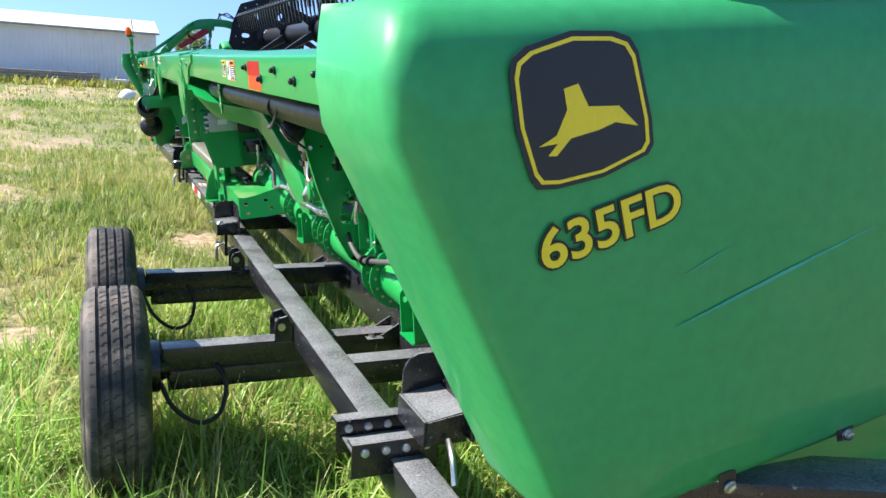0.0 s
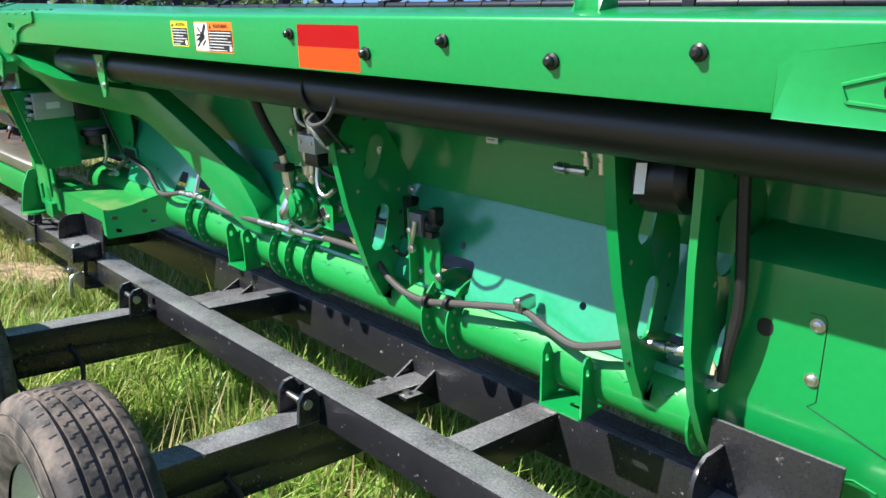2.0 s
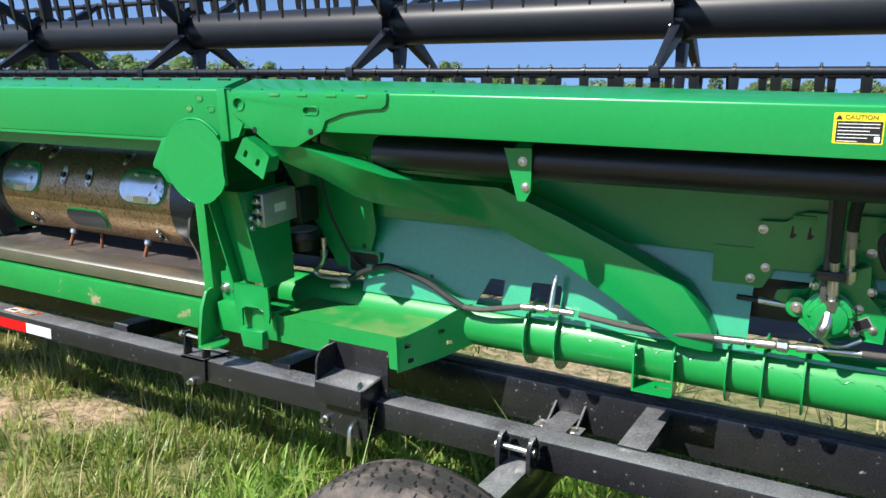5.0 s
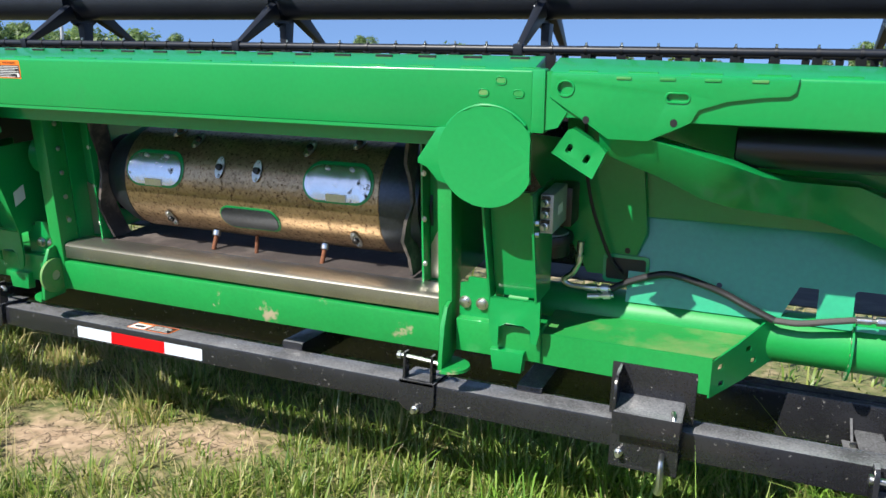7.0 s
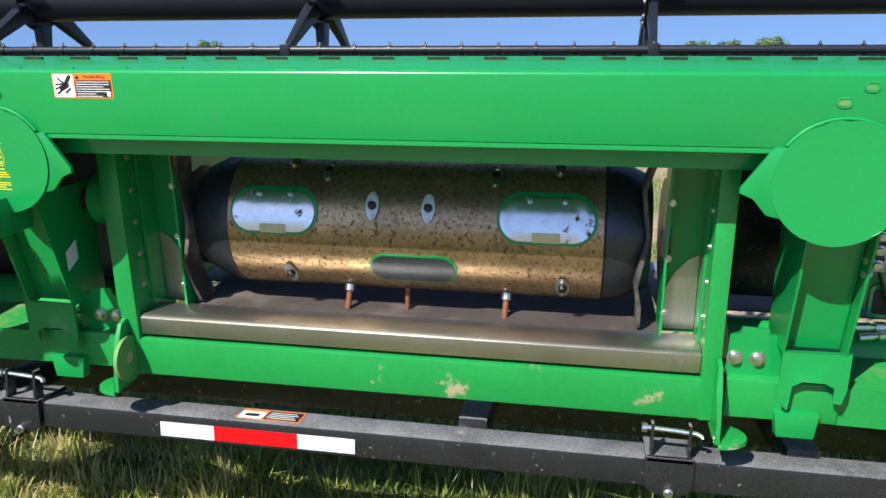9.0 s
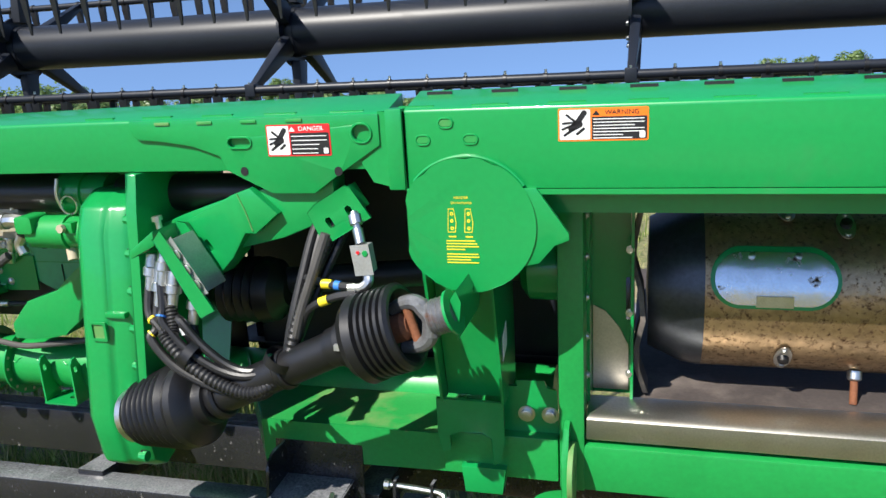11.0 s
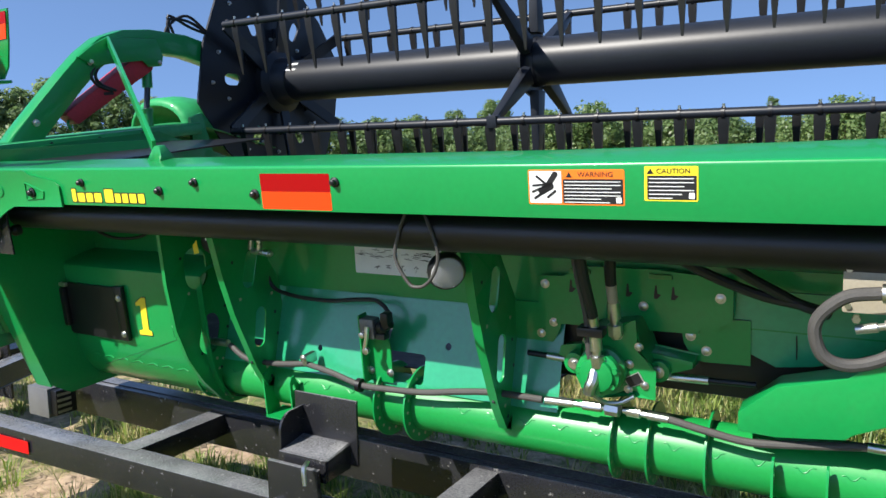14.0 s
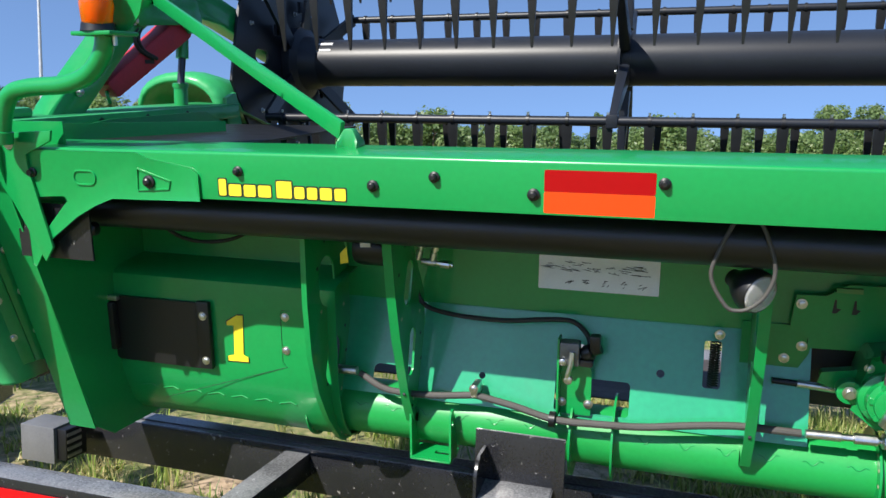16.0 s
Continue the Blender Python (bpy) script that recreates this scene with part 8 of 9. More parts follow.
    # deck behind the beam end and crop divider
    part("end_wall", plate([(0.0, 1.540), (0.0, 1.603), (0.575, 1.584), (0.575, 1.500)], 0.006, lambda u, v, w: (s * (5.26 - 0.487 * u + 0.873 * w), 0.12 + 0.873 * u + 0.487 * w, v)), GREEN, HD)
    # black plate: shade of the hollow behind the beam end put into colour
    part("end_floor", bx(*band(s, 4.66, 5.28), 0.20, 0.95, 1.545, 1.551), BLACK_PLASTIC, HD)
    # rounded cap of the crop divider, an arched shell open to the rear
    bm = bmesh.new()
    rows = []
    for y, k, dz in ((1.16, 0.90, -0.012), (1.19, 1.0, 0.0), (1.30, 1.0, 0.002), (1.55, 0.92, -0.03), (1.85, 0.72, -0.10)):
        rows.append([bm.verts.new((s * (5.565 + k * 0.215 * math.cos(radians(a))), y, 1.56 + dz + (0.185 if a not in (0, 180) else 0.06) * k * math.sin(radians(max(14, min(166, a)))) ** 0.7)) for a in range(0, 181, 15)])
    for a, b in zip(rows, rows[1:]):
        for i in range(len(a) - 1):
            bm.faces.new((a[i], a[i + 1], b[i + 1], b[i]))
    dv = part("crop_divider", bm, GREEN_SHIELD, HD, "rounded green crop divider", smooth=60)
    md = dv.modifiers.new("solid", "SOLIDIFY")
    md.thickness = 0.018
    part("divider_side", plate([(1.16, 1.40), (1.17, 1.64), (1.24, 1.66), (1.30, 1.40)], 0.02, at_x(s * 5.345)), GREEN_SHIELD, HD)
    # triangular openings along the shield's top edge
    edge = part("shield_top_rail", bx(*band(s, 5.29, 5.33), 0.0, 1.2, 1.56, 1.615), GREEN_SHIELD, HD, bevel=0.008)
    for k in range(3):
        y = 0.35 + 0.22 * k
        part("rail_gap", plate([(y, 1.565), (y + 0.06, 1.605), (y + 0.12, 1.565)], 0.001, at_x(s * 5.288)), INK, edge)
    part("shield_handle", bx(*band(s, 5.34, 5.42), 0.02, 0.20, 1.615, 1.645), GREEN_SHIELD, HD, bevel=0.012)
    # hoses at the arm's far end
    for k in range(3):
        hose([(x - s * 0.03, 1.13 + 0.03 * k, 2.03), (x - s * 0.03, 1.17, 2.08 + 0.02 * k), (x - s * 0.04, 1.28, 2.12 - 0.025 * k), (x - s * 0.05, 1.40, 2.03)], 0.007, HOSE_BLACK)
    # amber flasher on its bent stalk
    if s < 0:
        y = -0.06
        lamp = part("flasher_stalk", sweep([(-5.19, y, 1.585), (-5.17, y, 1.65), (-5.14, y, 1.69), (-5.08, y, 1.705), (-4.97, y, 1.712), (-4.90, y, 1.735), (-4.855, y, 1.78), (-4.84, y, 1.825)], 0.022, n=18), GREEN, HD, "bent green lamp stalk")
        part("stalk_collar", lathe((-5.195, y, 1.565), (0.1, 0, 1), [(0, 0.030), (0.03, 0.030), (0.034, 0.024)], n=20), GREEN, lamp)
        part("lamp_shelf", bx(-4.895, -4.785, y - 0.05, y + 0.05, 1.822, 1.832), GREEN, lamp, bevel=0.004)
        for dx in (-0.025, 0.025):
            part("shelf_bolt", cyl((-4.84 + dx, y, 1.80), (-4.84 + dx, y, 1.823), 0.006, n=8), STEEL, lamp)
        fl = part("flasher_body", lathe((-4.845, y - 0.015, 1.832), (0, 0, 1), [(0, 0.04), (0.02, 0.036)], n=20), BLACK_PLASTIC, lamp)
        part("amber_lens", lathe((-4.842, y - 0.02, 1.84), (0.05, 0, 1), [(0, 0.026), (0.012, 0.034), (0.05, 0.038), (0.085, 0.035), (0.108, 0.024), (0.116, 0.0)], n=28), AMBER, fl, "orange flasher lens")
        part("lens_core", lathe((-4.842, y - 0.02, 1.845), (0, 0, 1), [(0, 0.016), (0.07, 0.018), (0.085, 0.006)], n=16), ORANGE_REFLECT, fl)
        o = [(-4.875, 1.835), (-4.80, 1.835), (-4.765, 1.87), (-4.74, 1.94), (-4.715, 2.04), (-4.90, 2.035), (-4.915, 1.96), (-4.905, 1.88)]
        tg = part("reflector_board", plate(o, 0.006, at_y(y + 0.03)), GREEN, lamp, "green board with red and orange reflector")
        part("red_strip", plate([(-4.905, 1.993), (-4.728, 1.998), (-4.722, 2.032), (-4.899, 2.03)], 0.002, at_y(y + 0.027)), RED_BEAM, tg)
        part("orange_strip", plate([(-4.911, 1.948), (-4.742, 1.953), (-4.730, 1.997), (-4.905, 1.992)], 0.002, at_y(y + 0.027)), ORANGE_REFLECT, tg)
        pl = part("corner_plate", plate([(-5.358, 1.582), (-5.343, 1.556), (-5.232, 1.413), (-5.143, 1.249), (-5.115, 1.289), (-5.167, 1.507), (-5.167, 1.534), (-5.084, 1.57), (-5.078, 1.596)], 0.006, at_y(-0.016)), GREEN, HD, bevel=0.001)
        for u, v in [(-5.291, 1.569), (-5.219, 1.56)]:
            bolt(u, -0.016, v, parent=pl, r=0.010)
        # filler plate added to stop a sun patch on the end box
        part("corner_web", bx(-5.335, -5.10, 0.05, 0.056, 1.40, 1.615), GREEN, HD)
        # black backing added behind the bracket hole: blocks sun, stands in for dark gear
        part("bracket_back", bx(-5.26, -5.02, 0.02, 0.026, 1.25, 1.40), BLACK, HD)


both(end_gear)

# grass, weeds, treeline, shed and poles
def leafy(name, dark, light, dry, patch, through=0.4):
    """Blade and leaf material: colour varies from piece to piece and in patches."""
    m = bpy.data.materials.new(name)
    m.use_nodes = True
    n, l = m.node_tree.nodes, m.node_tree.links
    n.remove(n["Principled BSDF"])
    out = n["Material Output"]
    geo, tc, noi = n.new("ShaderNodeNewGeometry"), n.new("ShaderNodeTexCoord"), n.new("ShaderNodeTexNoise")
    noi.inputs["Scale"].default_value, noi.inputs["Detail"].default_value = patch, 3
    l.new(tc.outputs["Object"], noi.inputs["Vector"])
    add = n.new("ShaderNodeMath")
    add.operation = "MULTIPLY_ADD"
    add.inputs[1].default_value, add.inputs[2].default_value = 1.5, -0.75
    l.new(noi.outputs["Fac"], add.inputs[0])
    mix = n.new("ShaderNodeMath")
    mix.operation = "MULTIPLY_ADD"
    mix.inputs[1].default_value = 0.75
    l.new(geo.outputs["Random Per Island"], mix.inputs[0])
    l.new(add.outputs[0], mix.inputs[2])
    off = n.new("ShaderNodeMath")
    off.inputs[1].default_value = 0.15
    l.new(mix.outputs[0], off.inputs[0])
    ramp = n.new("ShaderNodeValToRGB")
    e = ramp.color_ramp.elements
    e[0].position, e[0].color = 0.05, (*dark, 1)
    e[1].position, e[1].color = 0.95, (*dry, 1)
    e.new(0.5).color = (*light, 1)
    l.new(off.outputs[0], ramp.inputs["Fac"])
    dif, tra, gl, a, b = (n.new("ShaderNode" + k) for k in ("BsdfDiffuse", "BsdfTranslucent", "BsdfGlossy", "MixShader", "MixShader"))
    l.new(ramp.outputs[0], dif.inputs[0])
    l.new(ramp.outputs[0], tra.inputs[0])
    gl.inputs["Roughness"].default_value = 0.45
    a.inputs[0].default_value, b.inputs[0].default_value = through, 0.03
    l.new(dif.outputs[0], a.inputs[1])
    l.new(tra.outputs[0], a.inputs[2])
    l.new(a.outputs[0], b.inputs[1])
    l.new(gl.outputs[0], b.inputs[2])
    l.new(b.outputs[0], out.inputs["Surface"])
    return m


GRASS = leafy("grass_blades", (0.06, 0.15, 0.020), (0.29, 0.39, 0.075), (0.60, 0.50, 0.24), 0.55, 0.45)
LUSH = leafy("lush_blades", (0.07, 0.20, 0.024), (0.28, 0.50, 0.07), (0.50, 0.60, 0.18), 0.9, 0.45)
STRAW = leafy("dry_stalks", (0.42, 0.34, 0.15), (0.55, 0.45, 0.23), (0.66, 0.58, 0.36), 1.0, 0.25)
WEEDS = leafy("tall_weeds", (0.10, 0.15, 0.025), (0.30, 0.32, 0.06), (0.50, 0.44, 0.12), 0.08)
LEAF = leafy("tree_leaves", (0.13, 0.21, 0.085), (0.18, 0.275, 0.105), (0.25, 0.34, 0.135), 0.35, 0.58)
LEAF_LIGHT = leafy("bush_leaves", (0.14, 0.225, 0.08), (0.195, 0.295, 0.10), (0.27, 0.36, 0.13), 0.3, 0.58)
BARK = bpy.data.materials.new("bark")
BARK.use_nodes = True
BARK.node_tree.nodes["Principled BSDF"].inputs["Base Color"].default_value = (0.12, 0.095, 0.07, 1)
BARK.node_tree.nodes["Principled BSDF"].inputs["Roughness"].default_value = 0.9


def blades(name, label, base, length, width, lean, turn, material, bend=0.5, parent=None):
    """One mesh of many tapered, bent blades. base: n x 3."""
    n = len(base)
    way = np.stack([np.cos(turn), np.sin(turn), np.zeros(n)], 1)
    side = np.stack([-np.sin(turn), np.cos(turn), np.zeros(n)], 1)
    up = np.array([0, 0, 1.0])
    L, W, S = length[:, None], width[:, None], lean[:, None]
    mid = base + 0.55 * L * (up * np.cos(S * 0.6) + way * np.sin(S * 0.6))
    tip = mid + 0.5 * L * (up * np.cos(S * (1 + bend)) + way * np.sin(S * (1 + bend)))
    co = np.empty((n, 5, 3))
    co[:, 0], co[:, 1] = base - side * W * 0.5, base + side * W * 0.5
    co[:, 2], co[:, 3] = mid + side * W * 0.42, mid - side * W * 0.42
    co[:, 4] = tip
    me = bpy.data.meshes.new(name)
    me.vertices.add(n * 5)
    me.vertices.foreach_set("co", co.ravel())
    me.loops.add(n * 7)
    me.polygons.add(n * 2)
    k = (np.arange(n) * 5)[:, None]
    me.loops.foreach_set("vertex_index", (k + np.array([0, 1, 2, 3, 3, 2, 4])).ravel())
    s = (np.arange(n) * 7)[:, None]
    me.polygons.foreach_set("loop_start", (s + np.array([0, 4])).ravel())
    me.update(calc_edges=True)
    me.materials.append(material)
    ob = new(name, me)
    return tagged(ob, label, "grass", kind="stuff")


def heights(x, y):
    return np.array([ground_height(a, b) for a, b in zip(x.tolist(), y.tolist())])


def tufts(rng, n, x0, x1, y0, y1, keep=1.0):
    """Places of tufts, thinned where the soil lies bare."""
    x, y = rng.uniform(x0, x1, n), rng.uniform(y0, y1, n)
    v = np.array([bare(a, b) for a, b in zip(x.tolist(), y.tolist())])
    ok = rng.uniform(0.30, 0.70, n) * keep > v - 0.02
    # the stand thins out towards the open field
    ok &= rng.uniform(0, 1, n) < np.minimum((y - y0) / 0.9, (x1 - x) / 0.9)
    return x[ok], y[ok], v[ok]


def grow(name, label, seed, n, box, per, size, width, spread, shade=True, lush=False):
    rng = np.random.default_rng(seed)
    x, y, v = tufts(rng, n, *box)
    z = heights(x, y) - 0.008
    big = rng.gamma(5.0, 0.2, len(x))
    tall = np.where((np.abs(y + 0.1) < 1.0) & (np.abs(x) < 5.6), 1.35, 1.0) if shade else np.ones(len(x))
    # grazed short before the middle of the trailer
    tall = tall * (1 - 0.42 * np.exp(-((x + 0.7) / 1.3) ** 2 - ((y - 0.2) / 0.6) ** 2))
    # ranker growth round the outrigger wheels and beam ends
    for cx, cy, r, k in ((4.2, -1.1, 1.6, 0.12), (2.4, -1.1, 1.2, 0.15), (3.4, -0.2, 1.6, 0.25), (-4.2, 0.6, 1.5, 0.35), (-6.2, 0.0, 0.9, 0.5)):
        tall = tall + k * np.exp(-((x - cx) ** 2 + (y - cy) ** 2) / r ** 2)
    tall = tall * np.clip(1.25 - 0.8 * v, 0.35, 1.1)
    i = np.repeat(np.arange(len(x)), per)
    m = len(i)
    turn = rng.uniform(0, 2 * np.pi, m)
    r = spread * np.sqrt(rng.uniform(0, 1, m))
    base = np.stack([x[i] + r * np.cos(turn), y[i] + r * np.sin(turn), z[i]], 1)
    length = size * big[i] * tall[i] * rng.uniform(0.45, 1.25, m)
    lean = np.clip(rng.normal(0.85 if lush else 0.62, 0.30, m), 0.05, 1.35)
    return blades(name, label, base, length, width * rng.uniform(0.6, 1.3, m), lean, turn + rng.normal(0, 0.5, m), LUSH if lush else GRASS)


grow("grass", "green and straw-coloured grass tufts round the trailer", 3, 15500, (-8.5, 7.0, -3.4, 1.9), 18, 0.108, 0.0078, 0.05)
grow("lush_grass", "lush matted green grass beneath the trailer", 14, 4200, (0.9, 5.9, -1.9, 1.2), 16, 0.13, 0.0085, 0.06, lush=True)
grow("short_grass", "short thin turf between the tufts", 4, 14000, (-8.5, 7.0, -3.4, 1.9), 9, 0.06, 0.0055, 0.08)
grow("meadow_grass", "dry and green meadow grass in clumps", 5, 14000, (-24, -7.5, -9, 9), 9, 0.12, 0.014, 0.12, False)
grow("field_grass", "sun-dried field grass in loose clumps", 6, 9000, (-60, -20, -18, 26), 7, 0.15, 0.045, 0.35, False)
grow("front_grass", "rough meadow grass before the header", 7, 7000, (-22, 14, 1.8, 16), 8, 0.16, 0.014, 0.12, False)

grow("cut_grass", "tufted dry and green grass in front of the cutter", 9, 4500, (-5.2, -1.4, 1.9, 3.6), 14, 0.11, 0.009, 0.06, False)


def stalks():
    rng = np.random.default_rng(11)
    x, y, v = tufts(rng, 2600, -8.0, 7.0, -3.2, 1.6)
    n = len(x)
    base = np.stack([x, y, heights(x, y)], 1)
    blades("seed_stalks", "dry bleached seed stalks standing in grass", base, rng.uniform(0.18, 0.48, n), np.full(n, 0.0030), rng.uniform(0.1, 0.8, n), rng.uniform(0, 6.28, n), STRAW)
    n = 5200
    x, y = rng.uniform(-7.5, 6.8, n), rng.uniform(-3, 0.8, n)
    z = heights(x, y)
    base = np.stack([x, y, z + 0.010], 1)
    blades("straw_litter", "scattered bits of dry straw on soil", base, rng.uniform(0.03, 0.12, n), np.full(n, 0.0035), rng.uniform(1.35, 1.6, n), rng.uniform(0, 6.28, n), STRAW, bend=0.02)
    n = 9000
    a = np.radians(rng.uniform(-64, 20, n))
    d = rng.uniform(66, 84, n)
    x, y = d * np.sin(a) * 0.98, d * np.cos(a)
    base = np.stack([x, y, np.full(n, GZ)], 1)
    blades("roadside_weeds", "yellow-green tall weeds before the trees", base, rng.uniform(0.4, 1.5, n), rng.uniform(0.10, 0.3, n), rng.uniform(0.1, 0.8, n), rng.uniform(0, 6.28, n), WEEDS)


stalks()


def crown_mesh(seed, h, spread, leaf, count, low=0.22, material=LEAF, lobes=22):
    """A crown of many small leaf sprays, on uneven lobes round the limbs' ends."""
    rng = np.random.default_rng(seed)
    c = []
    for k in range(lobes):
        a, q = 2.4 * k + rng.uniform(-0.4, 0.4), (k + 0.5) / lobes
        r = spread * (0.75 * math.sin(math.pi * min(1, 0.18 + 0.80 * q)) + 0.12) * rng.uniform(0.55, 1.05)
        c.append((r * math.cos(a), r * math.sin(a), h * (low + (0.90 - low) * q), spread * rng.uniform(0.20, 0.44)))
    c = np.array(c)
    i = rng.integers(0, lobes, count)
    d = rng.normal(0, 1, (count, 3))
    d /= np.linalg.norm(d, axis=1)[:, None]
    rad = c[i, 3] * (1.0 - 0.42 * rng.uniform(0, 1, count) ** 1.7) * rng.uniform(0.8, 1.22, count)
    p = c[i, :3] + d * rad[:, None] * np.array([1, 1, 0.85])
    u = rng.normal(0, 1, (count, 3))
    u /= np.linalg.norm(u, axis=1)[:, None]
    q = d + np.array([0, 0, 0.35]) + 0.45 * rng.normal(0, 1, (count, 3))
    u = np.cross(q, u)
    u /= np.linalg.norm(u, axis=1)[:, None] + 1e-6
    w = np.cross(u, q)
    w /= np.linalg.norm(w, axis=1)[:, None] + 1e-6
    s = leaf * rng.uniform(0.5, 1.3, count)[:, None]
    co = np.empty((count, 4, 3))
    co[:, 0], co[:, 1], co[:, 2], co[:, 3] = p - u * s, p + w * s * 0.55 - u * s * 0.1, p + u * s, p - w * s * 0.55 + u * s * 0.15
    me = bpy.data.meshes.new("crown")
    me.vertices.add(count * 4)
    me.vertices.foreach_set("co", co.ravel())
    me.loops.add(count * 4)
    me.loops.foreach_set("vertex_index", np.arange(count * 4))
    me.polygons.add(count)
    me.polygons.foreach_set("loop_start", np.arange(count) * 4)
    me.update(calc_edges=True)
    me.materials.append(material)
    return me, c


def tree(seed, h, spread, leaf, count, low, material, name, label, group):
    t = thing(name, label, "tree" if name == "tree" else "bush", group=group)
    me, c = crown_mesh(seed, h, spread, leaf, count, low, material)
    bm = sweep([(0, 0, -0.3), (0.05 * h * 0.2, 0, h * 0.25), (-0.03, 0.05, h * 0.55), (0.04, 0, h * 0.82)], lambda q: h * 0.022 * (1.15 - q), n=8, steps=3)
    for x, y, z, r in c[::2]:
        z0 = max(0.15 * h, z - 0.2 * h)
        sweep([(0, 0, z0), (0.5 * x, 0.5 * y, z0 + 0.45 * (z - z0)), (x, y, z)], lambda q: h * 0.008 * (1.1 - q), n=5, steps=2, bm=bm)
    part("trunk", bm, BARK, t)
    cr = new("crown", me)
    cr.parent = t
    return t


KINDS = [tree(21, 8.0, 2.5, 0.16, 7200, 0.16, LEAF, "tree", "broad green leafy tree in the distant treeline", "treeline"),
         tree(22, 8.0, 2.0, 0.155, 6400, 0.14, LEAF, "tree", "slim green leafy tree in the distant treeline", "treeline"),
         tree(23, 8.0, 2.9, 0.16, 8400, 0.18, LEAF_LIGHT, "tree", "light green spreading tree in the distant treeline", "treeline"),
         tree(24, 8.0, 1.1, 0.13, 2600, 0.40, LEAF, "tree", "thin young tree rising above the hedge", "treeline")]
BUSHES = [tree(31, 4.5, 2.2, 0.17, 3000, 0.04, LEAF_LIGHT, "bush", "yellow-green bush along the field edge", "hedge"),
          tree(32, 4.5, 2.4, 0.17, 3000, 0.03, LEAF, "bush", "dark green bush along the field edge", "hedge")]


def plant(kinds, k, x, y, h, turn, first):
    """Stands one tree at its place: the first of a kind is moved, later ones are copies."""
    src = kinds[k]
    s = h / (8.0 if kinds is KINDS else 4.5)
    m = pose(x, y, GZ - 0.1, 0, 0, turn) @ Matrix.Diagonal((s, s, s, 1))
    if first:
        src.matrix_world = m
        return src
    return copy_thing(src, m)


def treeline():
    rnd = random.Random(5)
    # direction in degrees, distance, height, kind
    rows = [(-51, 100, 7.9, 0), (-47, 100, 8.4, 2), (-43.5, 100, 8.2, 0), (-41, 98, 8.0, 1), (-37, 100, 6.2, 2), (-33.5, 100, 7.2, 1), (-30.5, 100, 7.9, 0), (-27.6, 101, 8.7, 2),
            (-24, 100, 7.6, 1), (-20.8, 100, 8.3, 3), (-18, 100, 6.3, 0), (-15, 100, 7.0, 1), (-8.2, 100, 8.3, 3), (-11.5, 101, 6.3, 2), (-5.5, 100, 7.0, 0), (-2, 100, 6.9, 2),
            (1.5, 101, 7.3, 1), (4.6, 100, 7.9, 0), (7.4, 100, 9.2, 2), (9.8, 100, 9.8, 0), (12.5, 99, 9.4, 2), (15.5, 100, 8.8, 1), (19, 100, 8.4, 0), (23, 100, 8.0, 2), (28, 102, 8.2, 0)]
    places = [(d * math.sin(radians(a)), d * math.cos(radians(a)), h, k) for a, d, h, k in rows]
    # nearer trees beyond the far end of the header
    for a, d, h, k in ((-67, 60, 8.4, 2), (-64, 62, 8.2, 0), (-61.3, 60, 8.1, 2), (-58.4, 60, 7.2, 0), (-56.4, 61, 7.5, 2), (-54, 60, 6.8, 1), (-52.2, 60, 7.3, 0), (-50.2, 62, 6.4, 2), (-47.8, 63, 6.2, 0), (-45.5, 66, 5.8, 1)):
        places.append((-3.2 + d * math.sin(radians(a)), -1.5 + d * math.cos(radians(a)), h, k))
    places += [(-70, 7.0, 5.0, 2), (-72, 11.5, 4.6, 0), (-70, 16.5, 5.2, 1), (-71, 21, 5.6, 2)]
    used = set()
    for x, y, h, k in places:
        plant(KINDS, k, x, y, h, rnd.uniform(0, 360), k not in used)
        used.add(k)
    used = set()
    a = -52.0
    while a < 30:
        k, d = rnd.randrange(2), rnd.uniform(84, 96)
        plant(BUSHES, k, d * math.sin(radians(a)), d * math.cos(radians(a)), rnd.uniform(3.8, 6.0), rnd.uniform(0, 360), k not in used)
        used.add(k)
        a += rnd.uniform(0.65, 1.1)
    for i in range(12):
        a = -68 + 2.0 * i
        plant(BUSHES, i % 2, -3 + 57 * math.sin(radians(a)), 57 * math.cos(radians(a)), rnd.uniform(2.6, 4.0), rnd.uniform(0, 360), False)


treeline()


